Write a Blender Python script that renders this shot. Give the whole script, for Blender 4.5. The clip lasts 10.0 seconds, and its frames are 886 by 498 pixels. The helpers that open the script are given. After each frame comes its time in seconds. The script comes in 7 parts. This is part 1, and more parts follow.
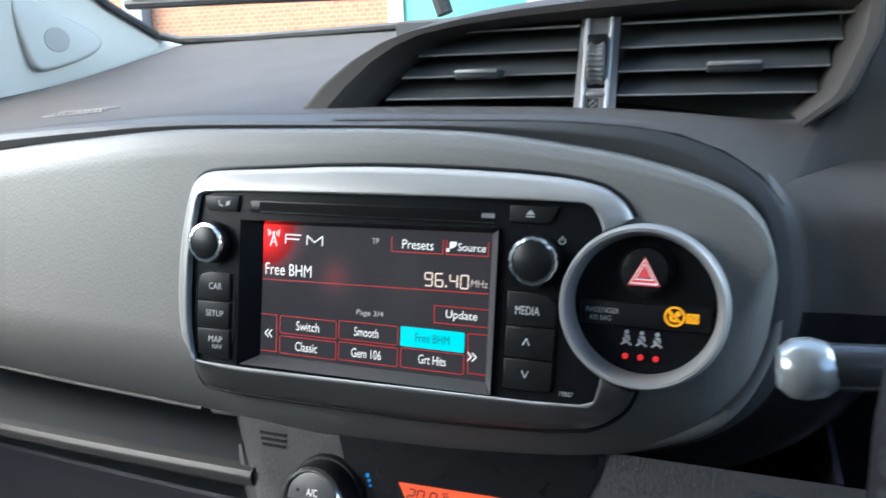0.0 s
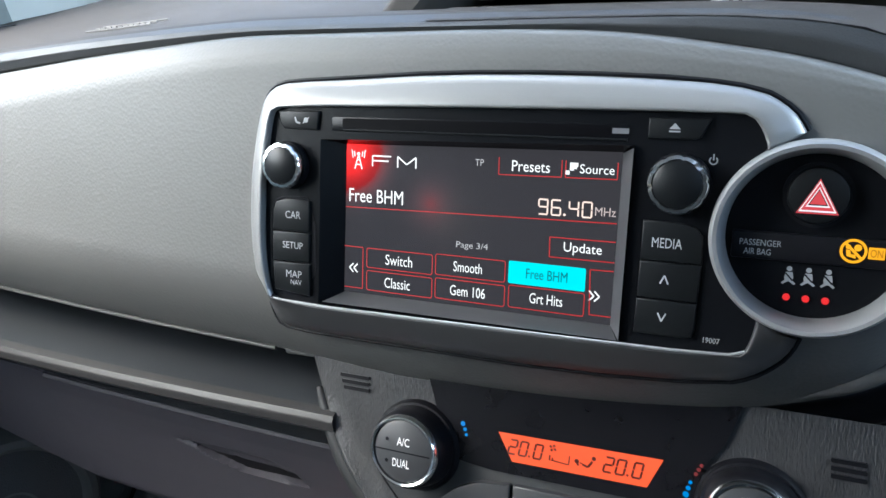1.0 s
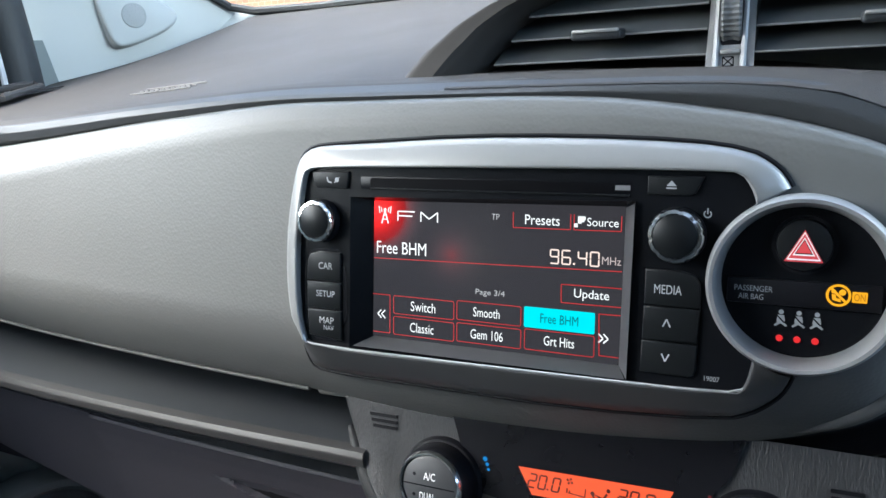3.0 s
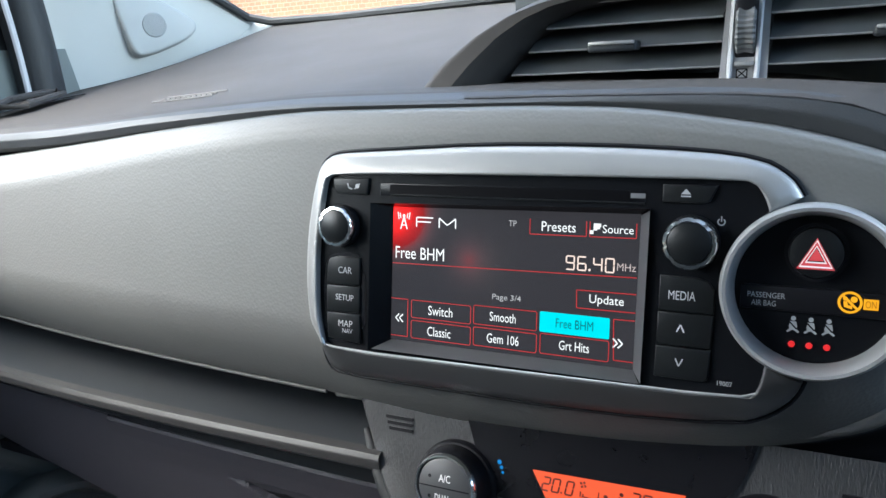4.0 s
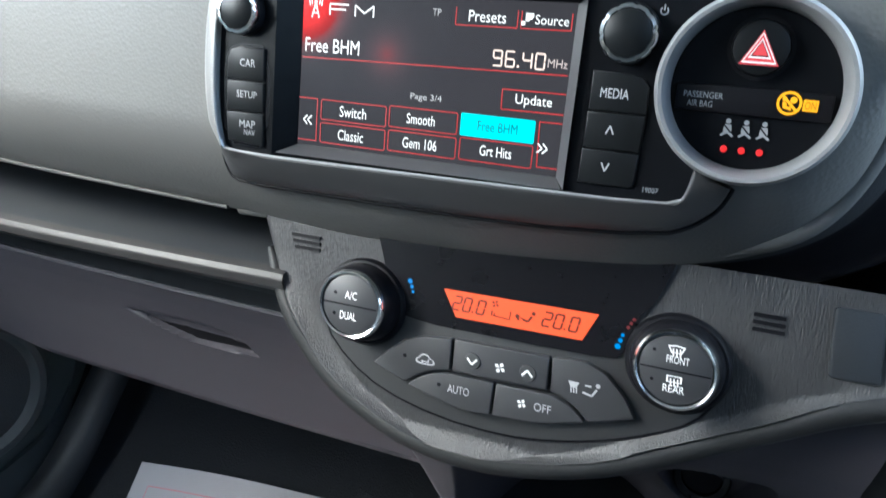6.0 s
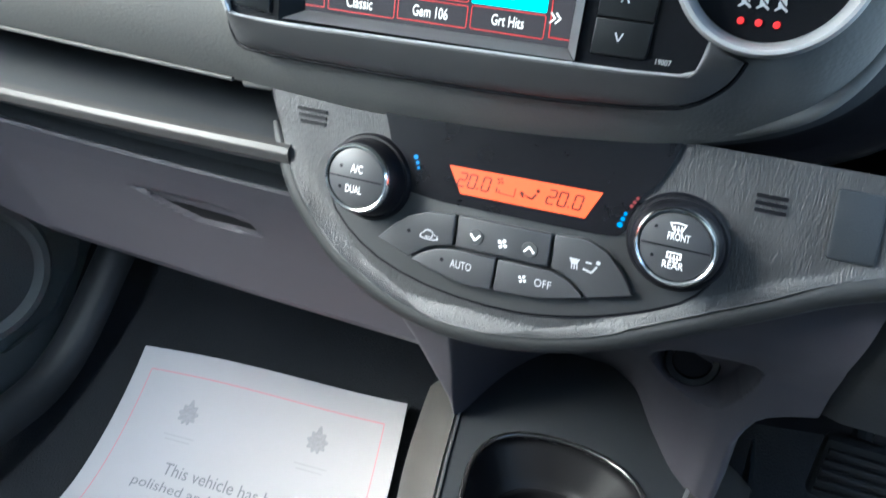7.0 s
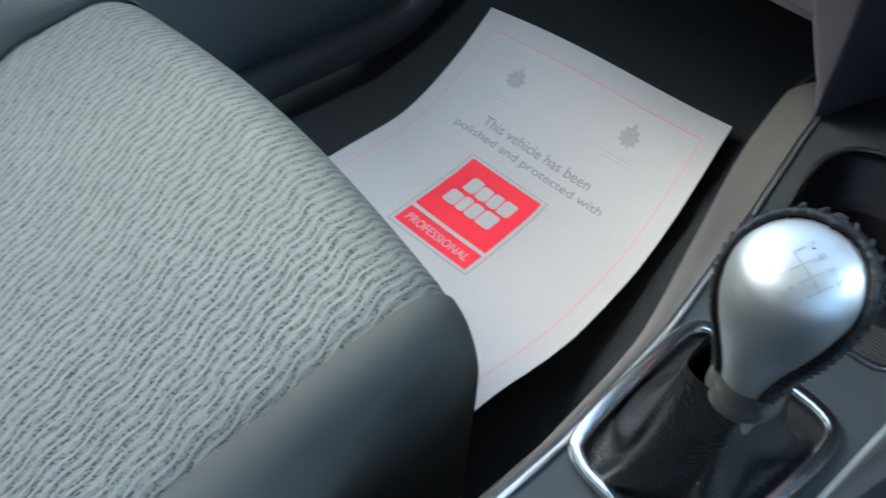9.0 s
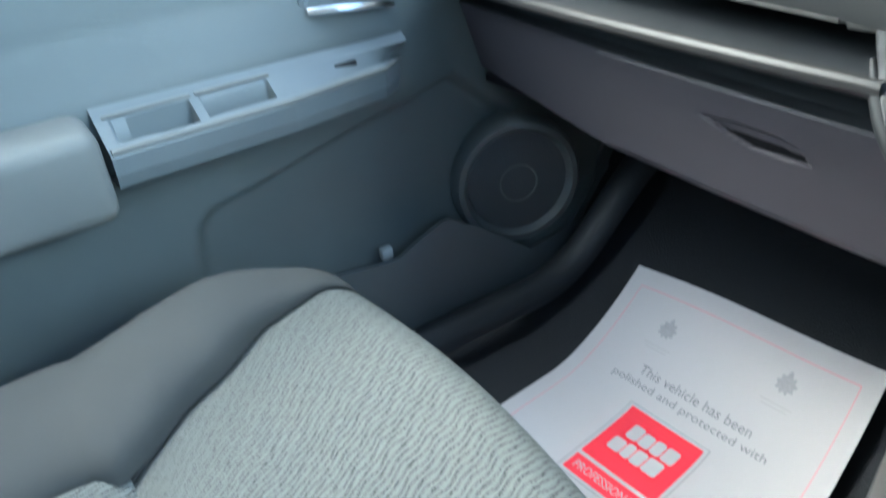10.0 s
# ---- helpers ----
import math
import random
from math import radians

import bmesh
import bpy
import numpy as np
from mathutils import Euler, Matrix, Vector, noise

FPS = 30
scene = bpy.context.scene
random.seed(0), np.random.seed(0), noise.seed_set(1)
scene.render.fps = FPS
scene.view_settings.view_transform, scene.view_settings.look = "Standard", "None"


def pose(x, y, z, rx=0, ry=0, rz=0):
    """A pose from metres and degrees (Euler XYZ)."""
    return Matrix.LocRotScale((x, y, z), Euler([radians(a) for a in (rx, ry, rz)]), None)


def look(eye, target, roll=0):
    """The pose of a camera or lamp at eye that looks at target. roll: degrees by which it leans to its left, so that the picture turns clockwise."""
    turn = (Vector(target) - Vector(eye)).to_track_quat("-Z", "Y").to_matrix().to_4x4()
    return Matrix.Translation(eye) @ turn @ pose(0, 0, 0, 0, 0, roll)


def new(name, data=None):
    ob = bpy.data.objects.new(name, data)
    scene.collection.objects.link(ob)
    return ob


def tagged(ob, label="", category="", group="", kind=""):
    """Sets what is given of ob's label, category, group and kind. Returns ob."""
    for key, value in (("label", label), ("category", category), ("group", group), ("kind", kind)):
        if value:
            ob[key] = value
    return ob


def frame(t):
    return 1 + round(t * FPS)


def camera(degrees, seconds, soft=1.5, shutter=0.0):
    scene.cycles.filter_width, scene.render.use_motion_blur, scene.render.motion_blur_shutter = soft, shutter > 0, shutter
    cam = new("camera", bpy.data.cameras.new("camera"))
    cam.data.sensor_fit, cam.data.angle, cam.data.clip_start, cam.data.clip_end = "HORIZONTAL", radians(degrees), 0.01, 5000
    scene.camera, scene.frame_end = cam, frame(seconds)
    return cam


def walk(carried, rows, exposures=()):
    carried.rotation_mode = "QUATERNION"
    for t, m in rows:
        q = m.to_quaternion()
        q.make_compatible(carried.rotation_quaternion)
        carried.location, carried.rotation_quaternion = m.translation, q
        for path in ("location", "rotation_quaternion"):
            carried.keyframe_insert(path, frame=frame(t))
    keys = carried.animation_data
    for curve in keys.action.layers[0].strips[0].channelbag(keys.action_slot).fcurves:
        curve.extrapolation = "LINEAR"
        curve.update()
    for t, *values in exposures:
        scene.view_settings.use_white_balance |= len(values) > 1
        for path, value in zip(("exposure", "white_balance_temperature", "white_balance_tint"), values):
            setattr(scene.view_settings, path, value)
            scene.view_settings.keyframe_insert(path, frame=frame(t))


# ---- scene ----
# ---- camera ----
cam = camera(61.3, 10.0, shutter=0.3)
PATH = [
    (0, (0.181, 0.064, 0.826), (-0.561, 1.865, 0.371), -1.8),
    (0.5, (0.139, 0.09, 0.818), (-0.647, 1.837, 0.242), -1.8),
    (1, (0.128, 0.095, 0.813), (-0.678, 1.812, 0.179), -2.6),
    (1.5, (0.135, 0.084, 0.823), (-0.698, 1.801, 0.224), -3.6),
    (2, (0.139, 0.084, 0.828), (-0.715, 1.8, 0.255), -4.3),
    (2.5, (0.142, 0.079, 0.828), (-0.718, 1.796, 0.271), -4.2),
    (4, (0.142, 0.061, 0.828), (-0.754, 1.774, 0.319), -3.6),
    (4.5, (0.142, 0.068, 0.826), (-0.727, 1.793, 0.307), -2.6),
    (5, (0.137, 0.071, 0.816), (-0.682, 1.806, 0.252), -1.3),
    (5.5, (0.141, 0.074, 0.804), (-0.623, 1.803, 0.15), -0.3),
    (5.7, (0.139, 0.078, 0.792), (-0.59, 1.797, 0.076), 0.3),
    (6.8, (0.139, 0.074, 0.768), (-0.485, 1.709, -0.2), 2.7),
    (7, (0.14, 0.067, 0.764), (-0.489, 1.674, -0.246), 3.1),
    (7.5, (0.142, 0.046, 0.755), (-0.523, 1.549, -0.385), 3.5),
    (7.8, (0.147, 0.033, 0.746), (-0.537, 1.461, -0.475), 4.9),
    (8, (0.151, 0.021, 0.737), (-0.551, 1.4, -0.53), 5.9),
    (8.5, (0.153, 0.0, 0.714), (-0.628, 1.221, -0.665), 9.4),
    (9, (0.13, -0.027, 0.692), (-0.804, 0.898, -0.815), 4.7),
    (9.5, (0.129, -0.046, 0.732), (-1.064, 0.722, -0.677), -3.5),
    (9.7, (0.135, -0.058, 0.75), (-1.184, 0.735, -0.526), -5.2),
    (10, (0.148, -0.086, 0.781), (-1.304, 0.798, -0.273), -5.2),
]
EXPOSURES = [(0, 3.12, 5950, 2), (1.2, 3.22, 5950, 2), (2.5, 3.18, 5950, 2), (4.5, 3.1, 5950, 2), (5.5, 3.22, 5900, 1), (7, 4.2, 5720, -3), (8, 4.2, 5620, -6), (8.5, 3.92, 5650, -7), (9, 3.53, 5740, -5), (10, 3.82, 5660, -6)]
walk(cam, [(t, look(eye, target, roll)) for t, eye, target, roll in PATH], EXPOSURES)

# ---- world, sun and exposure ----
world = bpy.data.worlds.new("world")
scene.world = world
world.use_nodes = True
wn = world.node_tree.nodes
sky = wn.new("ShaderNodeTexSky")
sky.sky_type = "NISHITA"
sky.sun_disc = False
sky.sun_elevation = radians(46)
sky.sun_rotation = radians(234)
sky.air_density, sky.dust_density = 1.0, 3.0
wn["Background"].inputs["Strength"].default_value = 0.15
world.node_tree.links.new(sky.outputs[0], wn["Background"].inputs["Color"])

sun_data = bpy.data.lights.new("sun", "SUN")
sun_data.energy, sun_data.angle, sun_data.color = 1.25, radians(80), (1.0, 0.97, 0.94)
sun = new("sun", sun_data)
sun.matrix_world = look((-2.5, -1.8, 3.2), (0, 0, 0))

# Skylight through the driver's side window.
window_data = bpy.data.lights.new("driver_window_light", "AREA")
window_data.shape, window_data.size, window_data.size_y = "RECTANGLE", 0.5, 0.4
window_data.energy, window_data.color = 2.0, (0.84, 0.93, 1.0)
window_light = new("driver_window_light", window_data)
window_light.matrix_world = look((0.85, 0.66, 1.08), (0.25, 0.5, 0.7))

# ---- materials ----
def material(name, color, rough=0.5, metal=0.0, grain=0.0, grain_scale=600.0, spread=0.12, spread_scale=14.0, cells=False, emit=None, power=0.0, coat=0.0, stretch=(1, 1, 1), spec=0.5):
    """A surface with its colour and gloss varied at two scales, and a fine relief."""
    m = bpy.data.materials.new(name)
    m.use_nodes = True
    n, l = m.node_tree.nodes, m.node_tree.links
    b = n["Principled BSDF"]
    b.inputs["Metallic"].default_value = metal
    b.inputs["Coat Weight"].default_value = coat
    b.inputs["Specular IOR Level"].default_value = spec
    tc = n.new("ShaderNodeTexCoord")
    mp = n.new("ShaderNodeMapping")
    mp.inputs["Scale"].default_value = stretch
    l.new(tc.outputs["Object"], mp.inputs["Vector"])
    big = n.new("ShaderNodeTexNoise")
    big.inputs["Scale"].default_value, big.inputs["Detail"].default_value = spread_scale, 5
    l.new(mp.outputs[0], big.inputs["Vector"])
    mix = n.new("ShaderNodeMix")
    mix.data_type = "RGBA"
    lo = [c * (1 - spread) for c in color]
    hi = [min(1, c * (1 + spread)) for c in color]
    mix.inputs["A"].default_value, mix.inputs["B"].default_value = (*lo, 1), (*hi, 1)
    l.new(big.outputs["Fac"], mix.inputs["Factor"])
    l.new(mix.outputs["Result"], b.inputs["Base Color"])
    rr = n.new("ShaderNodeMapRange")
    rr.inputs["To Min"].default_value, rr.inputs["To Max"].default_value = rough * 0.88, min(1, rough * 1.12)
    l.new(big.outputs["Fac"], rr.inputs["Value"])
    l.new(rr.outputs[0], b.inputs["Roughness"])
    if grain:
        if cells:
            fine = n.new("ShaderNodeTexVoronoi")
            fine.inputs["Scale"].default_value = grain_scale
            out = fine.outputs["Distance"]
        else:
            fine = n.new("ShaderNodeTexNoise")
            fine.inputs["Scale"].default_value, fine.inputs["Detail"].default_value = grain_scale, 3
            out = fine.outputs["Fac"]
        l.new(mp.outputs[0], fine.inputs["Vector"])
        bump = n.new("ShaderNodeBump")
        bump.inputs["Distance"].default_value, bump.inputs["Strength"].default_value = grain, 0.8
        l.new(out, bump.inputs["Height"])
        l.new(bump.outputs[0], b.inputs["Normal"])
    if emit:
        b.inputs["Emission Color"].default_value, b.inputs["Emission Strength"].default_value = (*emit, 1), power
    return m


LUM = 0.12
PAD = material("soft_touch_grey", (0.118, 0.117, 0.112), 0.52, grain=0.00016, grain_scale=520, cells=True, spread=0.08, spec=0.4)
TOP = material("dash_top_grey", (0.05, 0.045, 0.042), 0.75, spec=0.2, grain=0.0002, grain_scale=1500, spread=0.06)
LIPDARK = material("dark_lip_edge", (0.04, 0.042, 0.045), 0.55, spec=0.35, grain=0.0002, grain_scale=1300)
DARK = material("dark_plastic", (0.023, 0.026, 0.03), 0.5, spec=0.35, grain=0.0002, grain_scale=1300, spread=0.1)
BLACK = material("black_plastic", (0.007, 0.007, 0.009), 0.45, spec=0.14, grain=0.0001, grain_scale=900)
GLOSS = material("gloss_black_plastic", (0.008, 0.008, 0.01), 0.22, spread=0.2, spread_scale=40, spec=0.3)
FACE = material("radio_face_black", (0.0055, 0.006, 0.0075), 0.26, spec=0.15, grain=0.00005, grain_scale=2500)
BUTTON = material("button_black", (0.008, 0.009, 0.010), 0.34, spec=0.2, grain=0.00006, grain_scale=2200)
EDGEGLOSS = material("polished_black_edge", (0.014, 0.014, 0.015), 0.2, spec=0.9)
BRIGHT = material("satin_bright_trim", (0.4, 0.4, 0.4), 0.34, metal=0.7, spread=0.04)
CUPBLACK = material("satin_black_plastic", (0.009, 0.009, 0.01), 0.32, spec=0.12, grain=0.00006, grain_scale=1800)
SILVER = material("satin_silver_paint", (0.31, 0.31, 0.31), 0.42, metal=0.5, grain=0.00003, grain_scale=3000, spread=0.04)
BEZEL = material("satin_bezel_paint", (0.25, 0.248, 0.246), 0.38, metal=0.4, grain=0.00003, grain_scale=3000, spread=0.04)
CHROME = material("chrome", (0.86, 0.87, 0.88), 0.16, metal=1.0, spread=0.03)
PURPLE = material("purple_grey_plastic", (0.056, 0.053, 0.064), 0.55, spec=0.35, grain=0.00018, grain_scale=1400, spread=0.08)
GRAINED = material("grained_grey_plastic", (0.026, 0.026, 0.0275), 0.42, spec=0.6, grain=0.0008, grain_scale=800, stretch=(1.6, 1, 0.06), spread=0.04, spread_scale=60)
SMOKE = material("smoked_silver", (0.175, 0.167, 0.16), 0.36, metal=0.75, grain=0.0001, grain_scale=900, stretch=(3, 0.2, 1), spread=0.08)
CARPET = material("black_carpet", (0.014, 0.016, 0.02), 0.95, grain=0.002, grain_scale=500, spread=0.3, spread_scale=60)
DOORM = material("door_plastic", (0.112, 0.129, 0.125), 0.5, grain=0.0002, grain_scale=1200, spread=0.1)
DOORD = material("dark_door_plastic", (0.098, 0.109, 0.11), 0.5, grain=0.0002, grain_scale=1200, spread=0.1)
DOORL = material("door_grey_pad", (0.17, 0.172, 0.16), 0.6, grain=0.0002, grain_scale=1200, spread=0.06)
PILLAR = material("pale_grey_trim", (0.42, 0.436, 0.42), 0.6, grain=0.0002, grain_scale=1000, spread=0.03)
PILLAR2 = material("tweeter_grey", (0.33, 0.345, 0.335), 0.6, grain=0.0003, grain_scale=1800, spread=0.05)
RUBBER = material("black_rubber", (0.012, 0.013, 0.014), 0.6, grain=0.0002, grain_scale=600)
VINYL = material("grey_seat_cloth", (0.07, 0.07, 0.065), 0.8, spec=0.2, grain=0.0003, grain_scale=1600, spread=0.08)
LEATHER = material("black_leather", (0.007, 0.007, 0.008), 0.55, spec=0.25, grain=0.0006, grain_scale=420, cells=True)
PAPER = material("white_paper", (0.435, 0.425, 0.445), 0.7, grain=0.0001, grain_scale=900, spread=0.02, spread_scale=6)
INKRED = material("red_ink", (0.8, 0.03, 0.06), 0.6, spread=0.05)
INKPINK = material("pale_red_line", (0.6, 0.24, 0.27), 0.6, spread=0.05)
INKGREY = material("grey_ink", (0.19, 0.19, 0.21), 0.6, spread=0.1)
INKPALE = material("pale_grey_ink", (0.31, 0.31, 0.33), 0.6, spread=0.25, spread_scale=300)
# White print with a faint glow added, so that it shows brighter.
PRINT = material("glowing_white_print", (0.62, 0.62, 0.6), 0.5, emit=(1, 1, 1), power=0.05)
MARK = material("grey_print", (0.33, 0.34, 0.35), 0.5)
HEADLINE = material("headliner_cloth", (0.55, 0.55, 0.53), 0.9, grain=0.0005, grain_scale=700)

WHITE_ON = material("lit_white", (0.1, 0.1, 0.1), 0.4, emit=(1.0, 0.97, 0.95), power=1.0 * LUM)
WARM_ON = material("lit_warm_white", (0.1, 0.1, 0.1), 0.4, emit=(1.0, 0.72, 0.6), power=1.0 * LUM)
MHZ_ON = material("lit_dim_warm", (0.1, 0.1, 0.1), 0.4, emit=(1.0, 0.75, 0.7), power=0.5 * LUM)
RED_ON = material("lit_red", (0.1, 0.0, 0.0), 0.4, emit=(1.0, 0.03, 0.035), power=0.75 * LUM)
REDLINE = material("lit_red_line", (0.1, 0.0, 0.0), 0.4, emit=(1.0, 0.035, 0.04), power=0.45 * LUM)
CYAN_ON = material("lit_cyan", (0.0, 0.1, 0.1), 0.4, emit=(0.03, 0.82, 0.9), power=0.85 * LUM)
CYANTEXT = material("dark_cyan_text", (0.0, 0.02, 0.02), 0.4, emit=(0.0, 0.2, 0.25), power=0.5 * LUM)
AMBER_ON = material("lit_amber", (0.1, 0.05, 0.0), 0.4, emit=(1.0, 0.42, 0.01), power=1.0 * LUM)
AMBERDARK = material("amber_sign_dark", (0.05, 0.02, 0.0), 0.4, emit=(0.25, 0.08, 0.0), power=0.5 * LUM)
ORANGE_ON = material("lit_orange_lcd", (0.1, 0.02, 0.0), 0.4, emit=(1.0, 0.1, 0.035), power=0.95 * LUM)
LCDDARK = material("lcd_segment", (0.02, 0.0, 0.0), 0.5, emit=(0.3, 0.02, 0.0), power=0.1 * LUM)
BLUE_ON = material("lit_blue", (0.0, 0.02, 0.1), 0.4, emit=(0.0, 0.35, 0.9), power=0.6 * LUM)


def screen_material():
    """A lit display: near black, with a red glow in one corner and a faint one near the middle."""
    m = material("lcd_screen", (0.006, 0.006, 0.008), 0.16, spread=0.1, spec=0.5)
    n, l = m.node_tree.nodes, m.node_tree.links
    b = n["Principled BSDF"]
    tc = n.new("ShaderNodeTexCoord")
    total = None
    for (x, z), size, power in (((-0.0655, 0.7455), 0.04, 0.34), ((-0.02, 0.7228), 0.03, 0.02)):
        d = n.new("ShaderNodeVectorMath")
        d.operation = "DISTANCE"
        d.inputs[1].default_value = dash((x, 0.4055, z)) - RADIO_AT
        l.new(tc.outputs["Object"], d.inputs[0])
        r = n.new("ShaderNodeMapRange")
        r.inputs["From Min"].default_value, r.inputs["From Max"].default_value = 0.0, size
        r.inputs["To Min"].default_value, r.inputs["To Max"].default_value = power ** 0.25, 0
        l.new(d.outputs["Value"], r.inputs["Value"])
        fall = n.new("ShaderNodeMath")
        fall.operation = "POWER"
        fall.inputs[1].default_value = 4.0
        l.new(r.outputs[0], fall.inputs[0])
        if total is None:
            total = fall.outputs[0]
        else:
            s = n.new("ShaderNodeMath")
            l.new(total, s.inputs[0])
            l.new(fall.outputs[0], s.inputs[1])
            total = s.outputs[0]
    s = n.new("ShaderNodeMath")
    s.inputs[1].default_value = 0.009
    l.new(total, s.inputs[0])
    mixc = n.new("ShaderNodeMix")
    mixc.data_type = "RGBA"
    mixc.inputs["A"].default_value, mixc.inputs["B"].default_value = (0.5, 0.45, 0.5, 1), (1, 0.012, 0.012, 1)
    cl = n.new("ShaderNodeMapRange")
    cl.inputs["From Max"].default_value = 0.03
    l.new(total, cl.inputs["Value"])
    l.new(cl.outputs[0], mixc.inputs["Factor"])
    l.new(mixc.outputs["Result"], b.inputs["Emission Color"])
    l.new(s.outputs[0], b.inputs["Emission Strength"])
    return m


def weave_material():
    """Pale grey woven seat cloth: wavy ribs with dark, cross-stitched gaps."""
    m = material("woven_seat_cloth", (0.2, 0.205, 0.2), 0.85, spread=0.1, spread_scale=25)
    n, l = m.node_tree.nodes, m.node_tree.links
    b = n["Principled BSDF"]
    tc = n.new("ShaderNodeTexCoord")

    def wave(vector, direction, scale, distortion=0.0):
        w = n.new("ShaderNodeTexWave")
        w.wave_type, w.bands_direction = "BANDS", direction
        w.inputs["Scale"].default_value, w.inputs["Distortion"].default_value = scale, distortion
        l.new(vector, w.inputs["Vector"])
        return w.outputs["Fac"]

    def calc(op, a, c, d=None):
        k = n.new("ShaderNodeMath")
        k.operation = op
        for i, s in enumerate((a, c, d)):
            if s is None:
                continue
            if isinstance(s, (int, float)):
                k.inputs[i].default_value = s
            else:
                l.new(s, k.inputs[i])
        return k.outputs[0]

    uv = tc.outputs["UV"]
    warp = n.new("ShaderNodeTexNoise")
    warp.inputs["Scale"].default_value, warp.inputs["Detail"].default_value = 110, 2
    l.new(uv, warp.inputs["Vector"])
    sep = n.new("ShaderNodeSeparateXYZ")
    l.new(uv, sep.inputs[0])
    x = calc("MULTIPLY_ADD", wave(uv, "Y", 9.0, 1.5), 0.0022, sep.outputs["X"])
    x = calc("MULTIPLY_ADD", warp.outputs["Fac"], 0.0016, x)
    x = calc("MULTIPLY_ADD", sep.outputs["Y"], 0.2, x)
    count = calc("DIVIDE", x, 0.0062)
    row = calc("FLOOR", count, 0.0)
    across = calc("SINE", calc("MULTIPLY", calc("FRACT", count, 0.0), math.pi), 0.0)
    phase = calc("MULTIPLY", row, 2.4)
    along = calc("SINE", calc("ADD", calc("MULTIPLY", sep.outputs["Y"], 2 * math.pi / 0.032), phase), 0.0)
    jitter = n.new("ShaderNodeTexNoise")
    jitter.inputs["Scale"].default_value, jitter.inputs["Detail"].default_value = 55, 2
    l.new(uv, jitter.inputs["Vector"])
    piece = n.new("ShaderNodeMapRange")
    piece.interpolation_type = "SMOOTHSTEP"
    piece.inputs["From Min"].default_value, piece.inputs["From Max"].default_value = -0.8, 0.4
    l.new(calc("ADD", along, calc("MULTIPLY_ADD", jitter.outputs["Fac"], 1.6, -0.8)), piece.inputs["Value"])
    gap = n.new("ShaderNodeMapRange")
    gap.interpolation_type = "SMOOTHSTEP"
    gap.inputs["From Min"].default_value, gap.inputs["From Max"].default_value = 0.97, 0.66
    l.new(across, gap.inputs["Value"])
    holes = n.new("ShaderNodeTexVoronoi")
    holes.inputs["Scale"].default_value, holes.inputs["Randomness"].default_value = 520, 0.55
    l.new(uv, holes.inputs["Vector"])
    rung = n.new("ShaderNodeMapRange")
    rung.inputs["From Min"].default_value, rung.inputs["From Max"].default_value = 0.55, 0.28
    l.new(holes.outputs["Distance"], rung.inputs["Value"])
    hole = calc("MULTIPLY", gap.outputs[0], calc("MULTIPLY_ADD", piece.outputs[0], 0.55, 0.45))
    depth = calc("MULTIPLY", hole, calc("MULTIPLY_ADD", rung.outputs[0], 0.62, 0.3))
    fuzz = n.new("ShaderNodeTexNoise")
    fuzz.inputs["Scale"].default_value, fuzz.inputs["Detail"].default_value = 900, 3
    l.new(uv, fuzz.inputs["Vector"])
    depth = calc("ADD", depth, calc("MULTIPLY_ADD", fuzz.outputs["Fac"], 0.4, -0.2))
    ramp = n.new("ShaderNodeMix")
    ramp.data_type = "RGBA"
    ramp.inputs["A"].default_value, ramp.inputs["B"].default_value = (0.14, 0.146, 0.133, 1), (0.009, 0.009, 0.009, 1)
    l.new(depth, ramp.inputs["Factor"])
    l.new(ramp.outputs["Result"], b.inputs["Base Color"])
    bump = n.new("ShaderNodeBump")
    bump.invert = True
    bump.inputs["Distance"].default_value, bump.inputs["Strength"].default_value = 0.0012, 0.8
    l.new(depth, bump.inputs["Height"])
    l.new(bump.outputs[0], b.inputs["Normal"])
    return m


def brick_material():
    m = material("orange_brick", (0.4, 0.19, 0.1), 0.85)
    n, l = m.node_tree.nodes, m.node_tree.links
    b = n["Principled BSDF"]
    tc = n.new("ShaderNodeTexCoord")
    mp = n.new("ShaderNodeMapping")
    mp.inputs["Rotation"].default_value = (radians(90), 0, 0)
    l.new(tc.outputs["Object"], mp.inputs["Vector"])
    br = n.new("ShaderNodeTexBrick")
    br.inputs["Scale"].default_value = 4.4
    br.inputs["Color1"].default_value, br.inputs["Color2"].default_value = (0.36, 0.165, 0.085, 1), (0.3, 0.13, 0.07, 1)
    br.inputs["Mortar"].default_value = (0.33, 0.25, 0.18, 1)
    l.new(mp.outputs[0], br.inputs["Vector"])
    l.new(br.outputs["Color"], b.inputs["Base Color"])
    return m


def glass_material():
    m = bpy.data.materials.new("clear_glass")
    m.use_nodes = True
    n, l = m.node_tree.nodes, m.node_tree.links
    b = n["Principled BSDF"]
    b.inputs["Transmission Weight"].default_value, b.inputs["Roughness"].default_value, b.inputs["IOR"].default_value = 1.0, 0.0, 1.05
    return m


# ---- building helpers ----
LEAN = radians(-10)
PIVOT = Vector((0, 0.4, 0.76))
DASH = Matrix.Translation(PIVOT) @ Matrix.Rotation(LEAN, 4, "X") @ Matrix.Translation(-PIVOT)


def dash(p):
    """From the dashboard's own upright frame, which leans back by ten degrees, to the world."""
    return DASH @ Vector(p)


